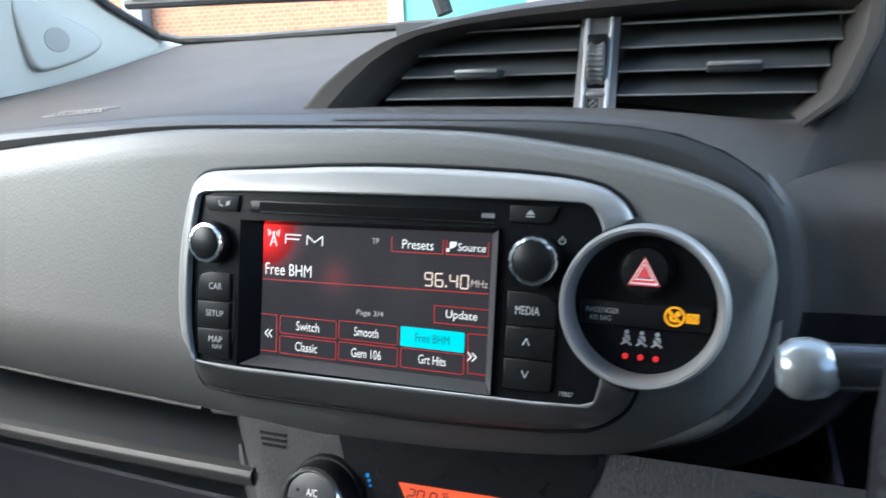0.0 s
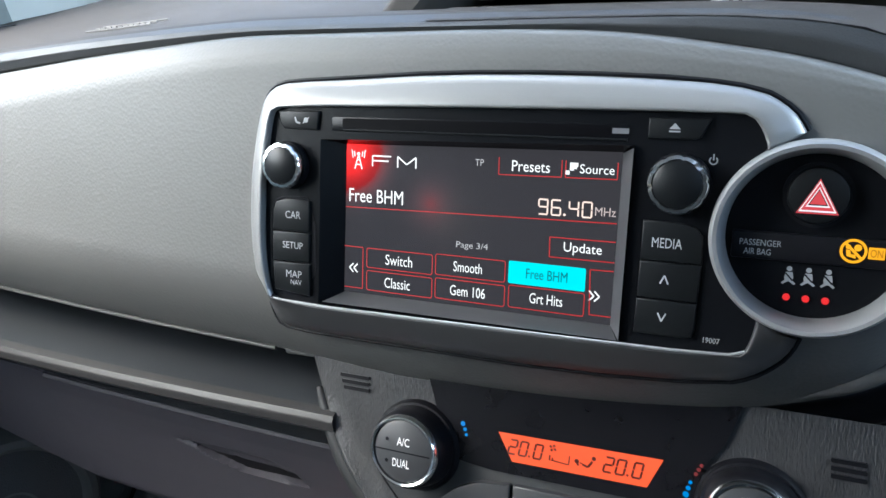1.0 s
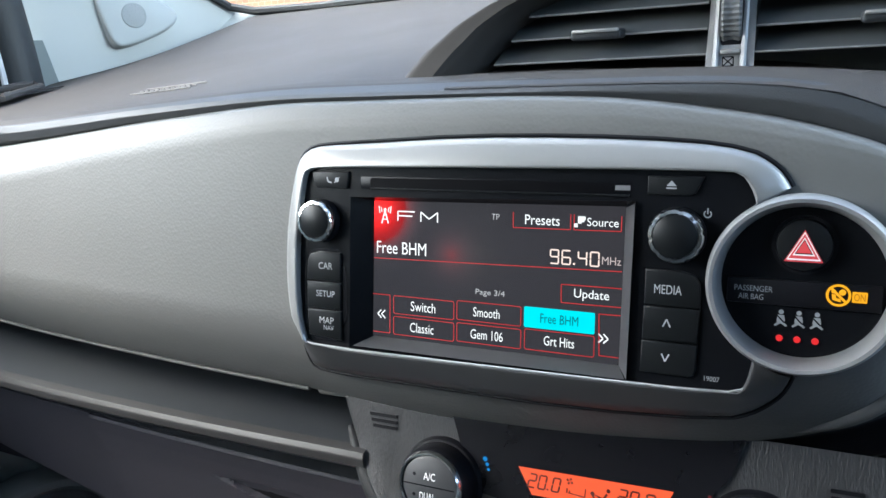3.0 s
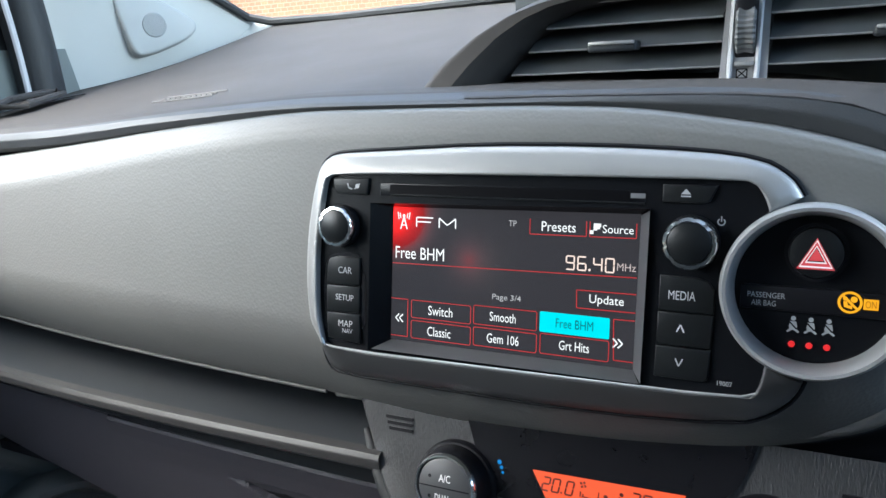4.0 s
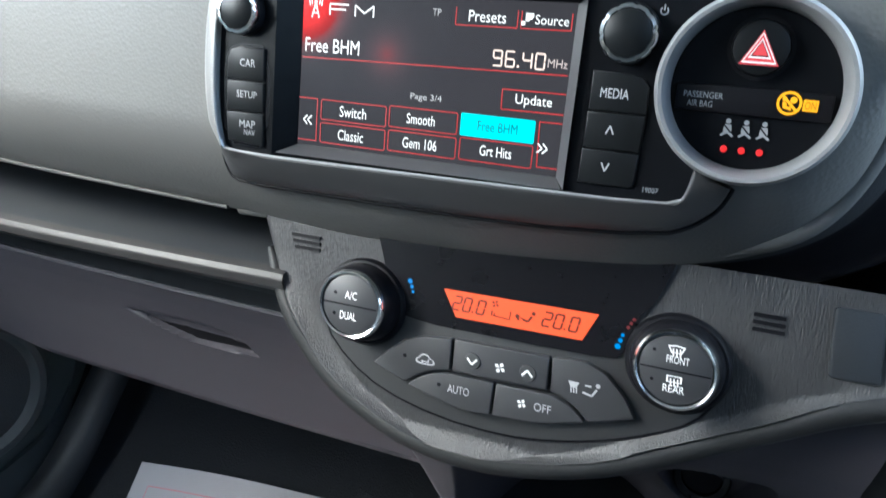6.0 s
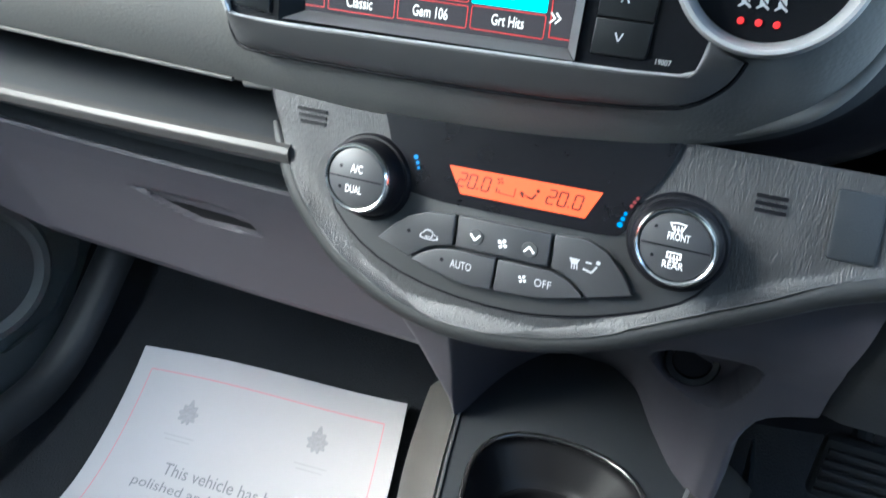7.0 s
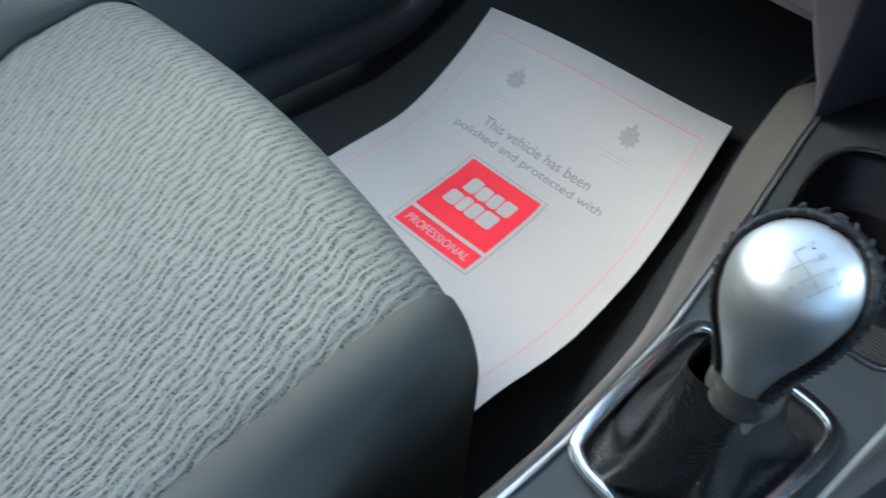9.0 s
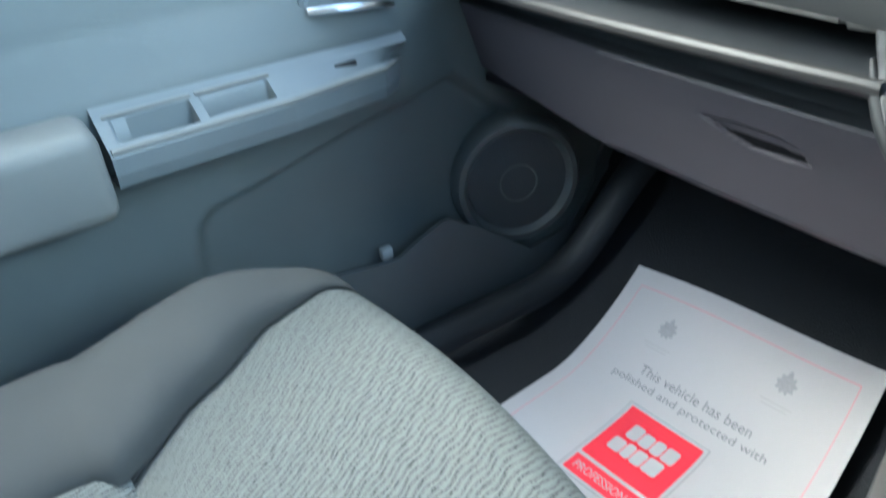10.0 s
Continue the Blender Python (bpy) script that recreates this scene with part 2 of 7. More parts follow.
# The heater panel leans back by twenty degrees and is set a little askew.
HEAT = Matrix.Translation((-0.0026, 0.396, 0.5765)) @ Matrix.Rotation(radians(-20), 4, "X") @ Matrix(((1.02, 0, -0.073, 0), (0, 1, 0, 0), (0.011, 0, 0.98, 0), (0, 0, 0, 1))) @ Matrix.Translation((0, -0.4185, -0.58))
RADIO_AT = dash((0.005, 0.43, 0.657))


def thing(name, at, label, category, group="", kind=""):
    ob = new(name)
    ob.location = at
    ob.empty_display_size = 0.02
    return tagged(ob, label, category, group, kind)


def base_of(ob):
    while ob.parent:
        ob = ob.parent
    return ob.location


def part(name, bm, mat, parent, label="", leaning=False, smooth=40, kind=""):
    """Links a bmesh, given in world places, as one mesh under a thing or a part."""
    if leaning:
        bm.transform(HEAT if leaning == "heater" else DASH)
    bm.transform(Matrix.Translation(-base_of(parent)))
    me = bpy.data.meshes.new(name)
    bm.normal_update()
    bm.to_mesh(me)
    bm.free()
    me.materials.append(mat)
    if smooth:
        me.shade_smooth()
        me.set_sharp_from_angle(angle=radians(smooth))
    ob = new(name, me)
    ob.parent = parent
    return tagged(ob, label, "", "", kind)


def lone(name, bm, mat, at, label, category, kind="", group="", leaning=False, smooth=40):
    """A thing that is one mesh."""
    if leaning:
        bm.transform(DASH)
    bm.transform(Matrix.Translation(-Vector(at)))
    me = bpy.data.meshes.new(name)
    bm.normal_update()
    bm.to_mesh(me)
    bm.free()
    me.materials.append(mat)
    if smooth:
        me.shade_smooth()
        me.set_sharp_from_angle(angle=radians(smooth))
    ob = new(name, me)
    ob.location = at
    return tagged(ob, label, category, group, kind)


def grid(fn, nu, nv, thick=0.0, uv=False):
    """A sheet fn(u, v) over the unit square; thick gives it a back."""
    bm = bmesh.new()
    rows = [[bm.verts.new(fn(i / nu, j / nv)) for j in range(nv + 1)] for i in range(nu + 1)]
    layer = bm.loops.layers.uv.new() if uv else None
    for i in range(nu):
        for j in range(nv):
            f = bm.faces.new((rows[i][j], rows[i + 1][j], rows[i + 1][j + 1], rows[i][j + 1]))
            if uv:
                for loop, (a, b) in zip(f.loops, ((i, j), (i + 1, j), (i + 1, j + 1), (i, j + 1))):
                    loop[layer].uv = (uv[0] * a / nu, uv[1] * b / nv)
    bm.normal_update()
    if thick:
        bmesh.ops.solidify(bm, geom=bm.faces[:], thickness=thick)
    return bm


def prism(pts, y0, y1, bevel=0.0, segs=2, dish=0.0):
    """A flat piece with the outline pts in x and z, from its face y0 to its back y1, its front edge rounded."""
    bm = bmesh.new()
    area = sum(a[0] * b[1] - b[0] * a[1] for a, b in zip(pts, pts[1:] + pts[:1]))
    if area < 0:
        pts = pts[::-1]
    front = [bm.verts.new((x, y0, z)) for x, z in pts]
    back = [bm.verts.new((x, y1, z)) for x, z in pts]
    top = bm.faces.new(front)
    bm.faces.new(back[::-1])
    for i in range(len(pts)):
        j = (i + 1) % len(pts)
        bm.faces.new((front[j], front[i], back[i], back[j]))
    bmesh.ops.recalc_face_normals(bm, faces=bm.faces[:])
    if bevel:
        bmesh.ops.bevel(bm, geom=list(top.edges), offset=bevel, segments=segs, profile=0.5, affect="EDGES", clamp_overlap=True)
    return bm


def box(x0, x1, y0, y1, z0, z1, bevel=0.0, segs=2):
    bm = bmesh.new()
    bmesh.ops.create_cube(bm, size=1)
    bm.transform(Matrix.Translation(((x0 + x1) / 2, (y0 + y1) / 2, (z0 + z1) / 2)) @ Matrix.Diagonal((x1 - x0, y1 - y0, z1 - z0, 1)))
    if bevel:
        bmesh.ops.bevel(bm, geom=bm.edges[:], offset=bevel, segments=segs, profile=0.5, affect="EDGES", clamp_overlap=True)
    return bm


def rounded(x0, x1, z0, z1, r, n=5):
    """The outline of a rectangle with round corners."""
    out = []
    for cx, cz, a in ((x1 - r, z1 - r, 0), (x0 + r, z1 - r, 90), (x0 + r, z0 + r, 180), (x1 - r, z0 + r, 270)):
        for k in range(n + 1):
            t = radians(a + 90 * k / n)
            out.append((cx + r * math.cos(t), cz + r * math.sin(t)))
    return out


def soften(pts, rounds=2):
    """Cuts the corners of a closed outline."""
    for _ in range(rounds):
        out = []
        for a, b in zip(pts, pts[1:] + pts[:1]):
            out += [(a[0] * 0.75 + b[0] * 0.25, a[1] * 0.75 + b[1] * 0.25), (a[0] * 0.25 + b[0] * 0.75, a[1] * 0.25 + b[1] * 0.75)]
        pts = out
    return pts


def lathe(profile, centre, axis=(0, -1, 0), segs=48, wobble=None):
    """Turns a profile of (radius, height) round an axis through centre."""
    bm = bmesh.new()
    q = Vector((0, 0, 1)).rotation_difference(Vector(axis))
    rings = []
    for r, h in profile:
        ring = []
        for k in range(segs):
            a = 2 * math.pi * k / segs
            rr = r * (wobble(a, h) if wobble else 1)
            ring.append(bm.verts.new(Vector(centre) + q @ Vector((rr * math.cos(a), rr * math.sin(a), h))))
        rings.append(ring)
    for a, b in zip(rings, rings[1:]):
        for k in range(segs):
            bm.faces.new((a[k], a[(k + 1) % segs], b[(k + 1) % segs], b[k]))
    bmesh.ops.remove_doubles(bm, verts=bm.verts[:], dist=1e-7)
    bmesh.ops.recalc_face_normals(bm, faces=bm.faces[:])
    return bm


def tube(points, r, segs=10, closed=False, flat=1.0):
    """A round bar along points."""
    bm = bmesh.new()
    pts = [Vector(p) for p in points]
    rings = []
    n = len(pts)
    ref = None
    for i, p in enumerate(pts):
        a = pts[(i - 1) % n] if closed or i else p
        b = pts[(i + 1) % n] if closed or i < n - 1 else p
        t = (b - a).normalized()
        if ref is None:
            ref = t.orthogonal().normalized() if abs(t.z) > 0.9 else t.cross(Vector((0, 0, 1))).normalized()
        ref = (ref - t * ref.dot(t)).normalized()
        up = t.cross(ref)
        rad = r[i] if isinstance(r, (list, tuple)) else r
        rings.append([bm.verts.new(p + rad * (math.cos(2 * math.pi * k / segs) * ref + flat * math.sin(2 * math.pi * k / segs) * up)) for k in range(segs)])
    pairs = list(zip(rings, rings[1:])) + ([(rings[-1], rings[0])] if closed else [])
    for a, b in pairs:
        for k in range(segs):
            bm.faces.new((a[k], a[(k + 1) % segs], b[(k + 1) % segs], b[k]))
    if not closed:
        bm.faces.new(rings[0][::-1])
        bm.faces.new(rings[-1])
    bmesh.ops.recalc_face_normals(bm, faces=bm.faces[:])
    return bm


def flat(pts, y):
    """A printed flat shape in the plane y."""
    bm = bmesh.new()
    bm.faces.new([bm.verts.new((x, y, z)) for x, z in pts])
    return bm


def merged(*bms):
    out = bmesh.new()
    for b in bms:
        me = bpy.data.meshes.new("tmp")
        b.to_mesh(me)
        b.free()
        out.from_mesh(me)
        bpy.data.meshes.remove(me)
    return out


def ring_flat(outer, inner, y):
    """A printed band between two outlines of as many points."""
    bm = bmesh.new()
    a = [bm.verts.new((x, y, z)) for x, z in outer]
    b = [bm.verts.new((x, y, z)) for x, z in inner]
    for i in range(len(a)):
        j = (i + 1) % len(a)
        bm.faces.new((a[i], a[j], b[j], b[i]))
    return bm


def line_box(x0, x1, z0, z1, w, y, r=0.0012):
    """The thin outline of a rounded box."""
    return ring_flat(rounded(x0, x1, z0, z1, r), rounded(x0 + w, x1 - w, z0 + w, z1 - w, max(r - w, 0.0002)), y)


def bar(a, b, w, y):
    """A printed straight line."""
    d = Vector((b[0] - a[0], b[1] - a[1])).normalized() * w / 2
    return flat([(a[0] - d.y, a[1] + d.x), (a[0] + d.y, a[1] - d.x), (b[0] + d.y, b[1] - d.x), (b[0] - d.y, b[1] + d.x)], y)


def circle(x, z, r, n=20):
    return [(x + r * math.cos(2 * math.pi * k / n), z + r * math.sin(2 * math.pi * k / n)) for k in range(n)]


def letters(text, x0, x1, z0, z1, y=0.0, shear=0.0):
    """The built-in font, laid into a box in the plane y."""
    cu = bpy.data.curves.new("letters", "FONT")
    cu.body, cu.resolution_u, cu.shear = text, 3, shear
    ob = new("letters", cu)
    me = bpy.data.meshes.new_from_object(ob.evaluated_get(bpy.context.evaluated_depsgraph_get()))
    bm = bmesh.new()
    bm.from_mesh(me)
    bpy.data.objects.remove(ob)
    bpy.data.curves.remove(cu)
    bpy.data.meshes.remove(me)
    xs = [v.co.x for v in bm.verts]
    ys = [v.co.y for v in bm.verts]
    a, b, c, d = min(xs), max(xs), min(ys), max(ys)
    for v in bm.verts:
        v.co = Vector((x0 + (v.co.x - a) / (b - a) * (x1 - x0), y, z0 + (v.co.y - c) / (d - c) * (z1 - z0)))
    return bm


def lerp(a, b, t):
    return a + (b - a) * t


def smooth01(a, b, x):
    t = min(1, max(0, (x - a) / (b - a)))
    return t * t * (3 - 2 * t)


def at(x, table):
    """Straight between the rows of a small table."""
    return float(np.interp(x, [r[0] for r in table], [r[1] for r in table]))


def polar(poly, a, c=(0.01, 0.716)):
    """Where a ray from the centre meets an outline."""
    d = Vector((math.cos(a), math.sin(a)))
    best = 0.0
    for p, q in zip(poly, poly[1:] + poly[:1]):
        ex, ez = q[0] - p[0], q[1] - p[1]
        det = ex * d.y - ez * d.x
        if abs(det) < 1e-12:
            continue
        px, pz = p[0] - c[0], p[1] - c[1]
        t = (ex * pz - ez * px) / det
        k = (d.x * pz - d.y * px) / det
        if -1e-9 <= k <= 1 + 1e-9 and t > best:
            best = t
    return (c[0] + d.x * best, c[1] + d.y * best)


class Curve:
    """A smooth line through the rows of a small table, with no overshoot."""

    def __init__(self, table):
        self.x, self.y = [r[0] for r in table], [r[1] for r in table]
        d = [(b - a) / (q - p) for p, q, a, b in zip(self.x, self.x[1:], self.y, self.y[1:])]
        self.m = [d[0]] + [0.0 if p * q <= 0 else 2 * p * q / (p + q) for p, q in zip(d, d[1:])] + [d[-1]]

    def __call__(self, x):
        x = min(max(x, self.x[0]), self.x[-1])
        k = 0
        while k < len(self.x) - 2 and x > self.x[k + 1]:
            k += 1
        h = self.x[k + 1] - self.x[k]
        t = (x - self.x[k]) / h
        return (2 * t**3 - 3 * t * t + 1) * self.y[k] + (t**3 - 2 * t * t + t) * h * self.m[k] + (3 * t * t - 2 * t**3) * self.y[k + 1] + (t**3 - t * t) * h * self.m[k + 1]


def within(x, z, poly):
    """How far a point lies inside an outline; below nought outside it."""
    best, odd = 1e9, False
    for (ax, az), (bx, bz) in zip(poly, poly[1:] + poly[:1]):
        ex, ez = bx - ax, bz - az
        t = min(1, max(0, ((x - ax) * ex + (z - az) * ez) / (ex * ex + ez * ez)))
        best = min(best, math.hypot(x - ax - t * ex, z - az - t * ez))
        if (az > z) != (bz > z) and x < ex * (z - az) / ez + ax:
            odd = not odd
    return best if odd else -best


WEAVE = weave_material()
SCREEN = screen_material()
BRICK = brick_material()
GLASS = glass_material()

# ---- the cabin's shell ----
def recede(x):
    """How far the dashboard bends away towards the passenger's door."""
    return 0.25 * max(0.0, -0.13 - x) ** 2


def floor_height(y):
    return 0.062 + 1.5 * max(0.0, y - 0.45) ** 2


def carpet(u, v):
    x, y = lerp(-0.72, 0.9, u), lerp(-1.2, 0.98, v)
    return Vector((x, y, floor_height(y) + 0.05 * smooth01(-0.6, -0.7, x)))


lone("floor", grid(carpet, 30, 60, 0.01), CARPET, (0, 0, 0.05), "black cut-pile car floor carpet rising to the toe board", "floor", "structure")
lone("ceiling", grid(lambda u, v: Vector((lerp(-0.62, 0.68, u), lerp(-1.25, 0.42, v), 1.32 + 0.05 * math.sin(math.pi * u) - 0.04 * v)), 12, 12, 0.02), HEADLINE, (0, 0, 1.3), "pale grey cloth headliner of the car roof", "ceiling", "structure")
# Unseen wall, added to keep light from the rear out of the cabin.
lone("wall_rear", box(-0.72, 0.9, -1.3, -1.25, 0.0, 1.33, 0.01), VINYL, (0, -1.3, 0), "unseen dark grey wall that closes the cabin's rear to light", "wall", "structure")
lone("wall_east", box(0.86, 0.92, -1.25, 1.0, 0.0, 0.84, 0.01), DOORD, (0.9, 0, 0), "dark plastic lining of the driver's door below its window", "wall", "structure")
# Two unseen side walls, added to block light from behind the front windows.
lone("wall_south_east", box(0.86, 0.92, -1.25, -0.35, 0.845, 1.33, 0.01), VINYL, (0.9, -0.8, 0.845), "unseen dark grey wall that blocks light behind the driver's window", "wall", "structure")
lone("wall_west", box(-0.74, -0.7, -1.25, -0.4, 0.84, 1.33, 0.01), HEADLINE, (-0.72, -0.8, 0.84), "unseen pale grey wall that blocks light behind the passenger's window", "wall", "structure")
lone("wall_north", box(-0.72, 0.92, 0.99, 1.03, -0.1, 0.86, 0.01), RUBBER, (0, 1, 0), "black firewall behind the dashboard", "wall", "structure")


# ---- outside ----
lone("ground", box(-60, 60, -60, 60, -0.36, -0.3), material("asphalt", (0.05, 0.05, 0.052), 0.9, grain=0.004, grain_scale=60), (0, 0, -0.36), "grey asphalt yard round the car", "ground", "structure")


def house():
    h = thing("brick_house", (-2.0, 9.0, -0.3), "orange brick house with teal doors seen through the windscreen", "house")
    part("wall", box(-14, 3.5, 9.0, 9.3, -0.3, 3.4), BRICK, h)
    teal = material("teal_door_paint", (0.05, 0.2, 0.17), 0.6)
    pale = material("pale_door_frame", (0.7, 0.62, 0.5), 0.7)
    for x in (-3.9, -1.9):
        d = part("door", box(x, x + 1.6, 8.94, 9.02, -0.3, 2.3, 0.01), teal, h, "teal painted door")
        part("door_frame", merged(box(x - 0.2, x, 8.9, 9.01, -0.3, 2.3), box(x + 1.6, x + 1.8, 8.9, 9.01, -0.3, 2.3), box(x - 0.2, x + 1.8, 8.9, 9.01, 2.3, 2.5)), pale, d, "pale timber door frame")
    part("downpipe", box(-8.3, -7.95, 8.8, 9.0, -0.3, 3.3, 0.02), material("grey_pipe", (0.2, 0.22, 0.23), 0.5), h, "grey downpipe")
    return h


house()

# ---- windscreen and pillars ----
def windscreen():
    w = thing("window_1", (0.1, 0.96, 0.88), "raked clear windscreen with a black painted edge", "windscreen", kind="structure")
    p = part("pane", grid(lambda u, v: Vector((lerp(-0.68, 0.86, u), lerp(0.985, 0.46, v) + 0.05 * math.sin(math.pi * u), lerp(0.872, 1.31, v))), 16, 8, 0.004), GLASS, w)
    p.visible_shadow = False
    part("black_edge", tube([(-0.640, 0.72, 1.04), (-0.618, 0.86, 0.93), (-0.602, 0.93, 0.892), (-0.57, 0.945, 0.884), (-0.46, 0.955, 0.883), (-0.3, 0.96, 0.886), (-0.1, 0.965, 0.89), (0.2, 0.97, 0.892), (0.8, 0.95, 0.89)], 0.006, 8), RUBBER, w, "black frit edge")
    return w


windscreen()


def pillar():
    p = thing("pillar_trim", (-0.7, 0.8, 0.8), "pale grey moulded windscreen pillar trim", "pillar trim", kind="structure")
    inner = [(-0.50, 0.97, 0.868), (-0.602, 0.945, 0.886), (-0.622, 0.86, 0.932), (-0.645, 0.72, 1.04), (-0.64, 0.5, 1.3)]
    outer = [(-0.58, 0.93, 0.80), (-0.665, 0.82, 0.78), (-0.708, 0.72, 0.775), (-0.715, 0.66, 1.02), (-0.69, 0.4, 1.3)]

    def at_curve(c, t):
        k = min(int(t * 4), 3)
        return Vector(c[k]).lerp(Vector(c[k + 1]), t * 4 - k)

    def sheet(u, v):
        a, b = at_curve(inner, u), at_curve(outer, u)
        return a.lerp(b, v) + Vector((0.02, -0.02, 0)) * math.sin(math.pi * v) * 0.15

    part("panel", grid(sheet, 24, 12, 0.004), PILLAR, p)
    return p


pillar()

# ---- dashboard ----
LIP = [(-0.72, 0.772), (-0.55, 0.781), (-0.388, 0.789), (-0.228, 0.80), (-0.12, 0.8045), (-0.04, 0.8042), (0.0, 0.804), (0.06, 0.8035), (0.1, 0.8025), (0.13, 0.8), (0.156, 0.795), (0.20, 0.782), (0.75, 0.782)]


LIP_AT = Curve(LIP)
# How thick the dark lip shows along the dashboard.
LIP_DEEP = Curve([(-0.72, 0.85), (-0.4, 0.75), (-0.2, 0.48), (-0.1, 0.36), (0.03, 0.38), (0.08, 0.56), (0.13, 0.82), (0.17, 1.0), (0.75, 1.0)])
LIP_TOP = Curve([(-0.72, 0.335), (-0.42, 0.345), (-0.2, 0.385), (-0.05, 0.4), (0.84, 0.4)])


def rise(y, x=-0.2):
    """How far the dashboard's top has climbed towards the windscreen."""
    return (0.879 - LIP_AT(x)) * max(0.0, (y - 0.49) / 0.46) ** 1.25 * (1 - 0.22 * smooth01(-0.56, -0.68, x))


def dash_top(u, v):
    x = lerp(-0.72, 0.84, u)
    z = LIP_AT(x)
    y = 0.42 + recede(x)
    k = smooth01(0.015, 0.08, x)
    deep = LIP_DEEP(x)
    lip = [(0.04, -0.0225 * deep), (0.01, -0.021 * deep), (0.0025, -0.016 * deep), (0.0, -0.008 * deep), (0.0025, -0.001), (0.012, 0.003), (0.03, 0.004)]
    shell = [(0.09, -0.03), (0.07, -0.016), (0.06, -0.01), (0.055, -0.006), (0.053, -0.004), (0.056, -0.002), (0.066, -0.001)]
    s = v * 12
    if s <= 6:
        i = min(int(s), 5)
        f = s - i
        a = Vector(lip[i]).lerp(Vector(lip[i + 1]), f)
        b = Vector(shell[i]).lerp(Vector(shell[i + 1]), f)
        d = a.lerp(b, k)
        return Vector((x, y + d.x, z + d.y))
    f = (s - 6) / 6
    yy = lerp(y + lerp(0.03, 0.066, k), 0.985, f ** 1.1)
    return Vector((x, yy, z + lerp(0.004, -0.001, k) * (1 - f) + rise(yy, x)))


ZT = Curve([(-0.72, 0.757), (-0.55, 0.772), (-0.3445, 0.7868), (-0.2145, 0.798), (-0.111, 0.804), (-0.011, 0.804), (0.044, 0.8025), (0.115, 0.7935), (0.157, 0.783), (0.177, 0.774), (0.189, 0.762), (0.1945, 0.748), (0.1975, 0.73)])
ZB = Curve([(-0.72, 0.629), (-0.45, 0.6305), (-0.36, 0.6305), (-0.219, 0.6295), (-0.128, 0.628), (-0.043, 0.624), (0.02, 0.626), (0.099, 0.634), (0.144, 0.645), (0.165, 0.655), (0.185, 0.676), (0.194, 0.70), (0.1975, 0.73)])
# The flat upper facet of the panel narrows towards the driver.
FACET = Curve([(-0.72, 0.036), (-0.45, 0.028), (-0.25, 0.017), (-0.1, 0.0115), (0.05, 0.0105), (0.14, 0.008), (0.1975, 0.003)])


def pad(u, v):
    x = 0.1975 - 0.9175 * u ** 1.35
    zt, zb = ZT(x), ZB(x)
    z = lerp(zb, zt, (1 - math.cos(math.pi * v)) / 2)
    sunk = 0.02 * max(smooth01(0.0, 0.006, min(x + 0.086, 0.082 - x, z - 0.664, 0.76 - z)), smooth01(0.0, 0.005, 0.035 - math.hypot(x - 0.1413, z - 0.7215)))
    low = 0.034 * (1 - min((z - zb) * 0.9 / 0.05, 1)) ** 1.9
    wide = FACET(x)
    d = zt - z
    high = 0.62 * max(0.0, wide - d) + 0.0008 * math.exp(-(((d - wide) / 0.0035) ** 2)) + 0.012 * max(0.0, 1 - d / 0.004) ** 2
    y = 0.4035 + sunk + recede(x) + max(low, high)
    return Vector((x, y, z))


TRIMGREY = material("satin_grey_trim", (0.055, 0.055, 0.054), 0.6, spec=0.3)


def dashboard():
    d = thing("dashboard", (0, 0.5, 0.6), "dark grey soft-touch dashboard with a long oval front panel", "dashboard")
    part("top_cover", grid(lambda u, v: dash_top(u, lerp(LIP_TOP(lerp(-0.72, 0.84, u)), 1, v)), 160, 60), TOP, d, "smooth matt grey dashboard top")
    part("lip_seal", grid(lambda u, v: dash_top(u, lerp(0.0, LIP_TOP(lerp(-0.72, 0.84, u)), v)), 160, 32), LIPDARK, d, "dark rolled lip edge")
    part("front_panel", grid(pad, 200, 110), PAD, d, "leather-grained grey padded panel", leaning=True)
    line = [pad((max(0, (0.1975 - x)) / 0.9175) ** (1 / 1.35), 0.0) for x in np.linspace(-0.7, -0.13, 30)]
    part("trim_line", tube([p + Vector((0, -0.004, 0.001)) for p in line], 0.0013, 8), TRIMGREY, d, "thin silver trim line", leaning=True)
    rim = [(-0.126, 0.6285), (-0.11, 0.629), (-0.05, 0.632), (0.016, 0.6318), (0.059, 0.6345), (0.098, 0.64), (0.121, 0.644), (0.144, 0.65), (0.1686, 0.6605), (0.183, 0.675), (0.1935, 0.698), (0.1985, 0.7205), (0.1992, 0.7356), (0.1975, 0.752), (0.19, 0.771), (0.175, 0.784), (0.15, 0.792)]
    for _ in range(2):
        rim = [rim[0]] + [p for a, b in zip(rim, rim[1:]) for p in ((lerp(a[0], b[0], 0.25), lerp(a[1], b[1], 0.25)), (lerp(a[0], b[0], 0.75), lerp(a[1], b[1], 0.75)))] + [rim[-1]]
    depth = lambda x: lerp(0.441, 0.433, smooth01(0.12, 0.17, x))
    part("lower_rim", tube([(x, depth(x), z) for x, z in rim], 0.0042, 10), PAD, d, "soft rounded rim below the panel", leaning=True)
    part("rim_groove", tube([(x - 0.0044 * smooth01(0.12, 0.19, x), depth(x) - 0.003, z + 0.0044 * (1 - smooth01(0.15, 0.195, x))) for x, z in rim if z < 0.77], 0.0014, 6), BLACK, d, "dark groove along the rim", leaning=True)
    part("core", box(-0.70, 0.84, 0.565, 0.6, 0.44, 0.775), BLACK, d, "black inner structure")
    return d


dashboard()


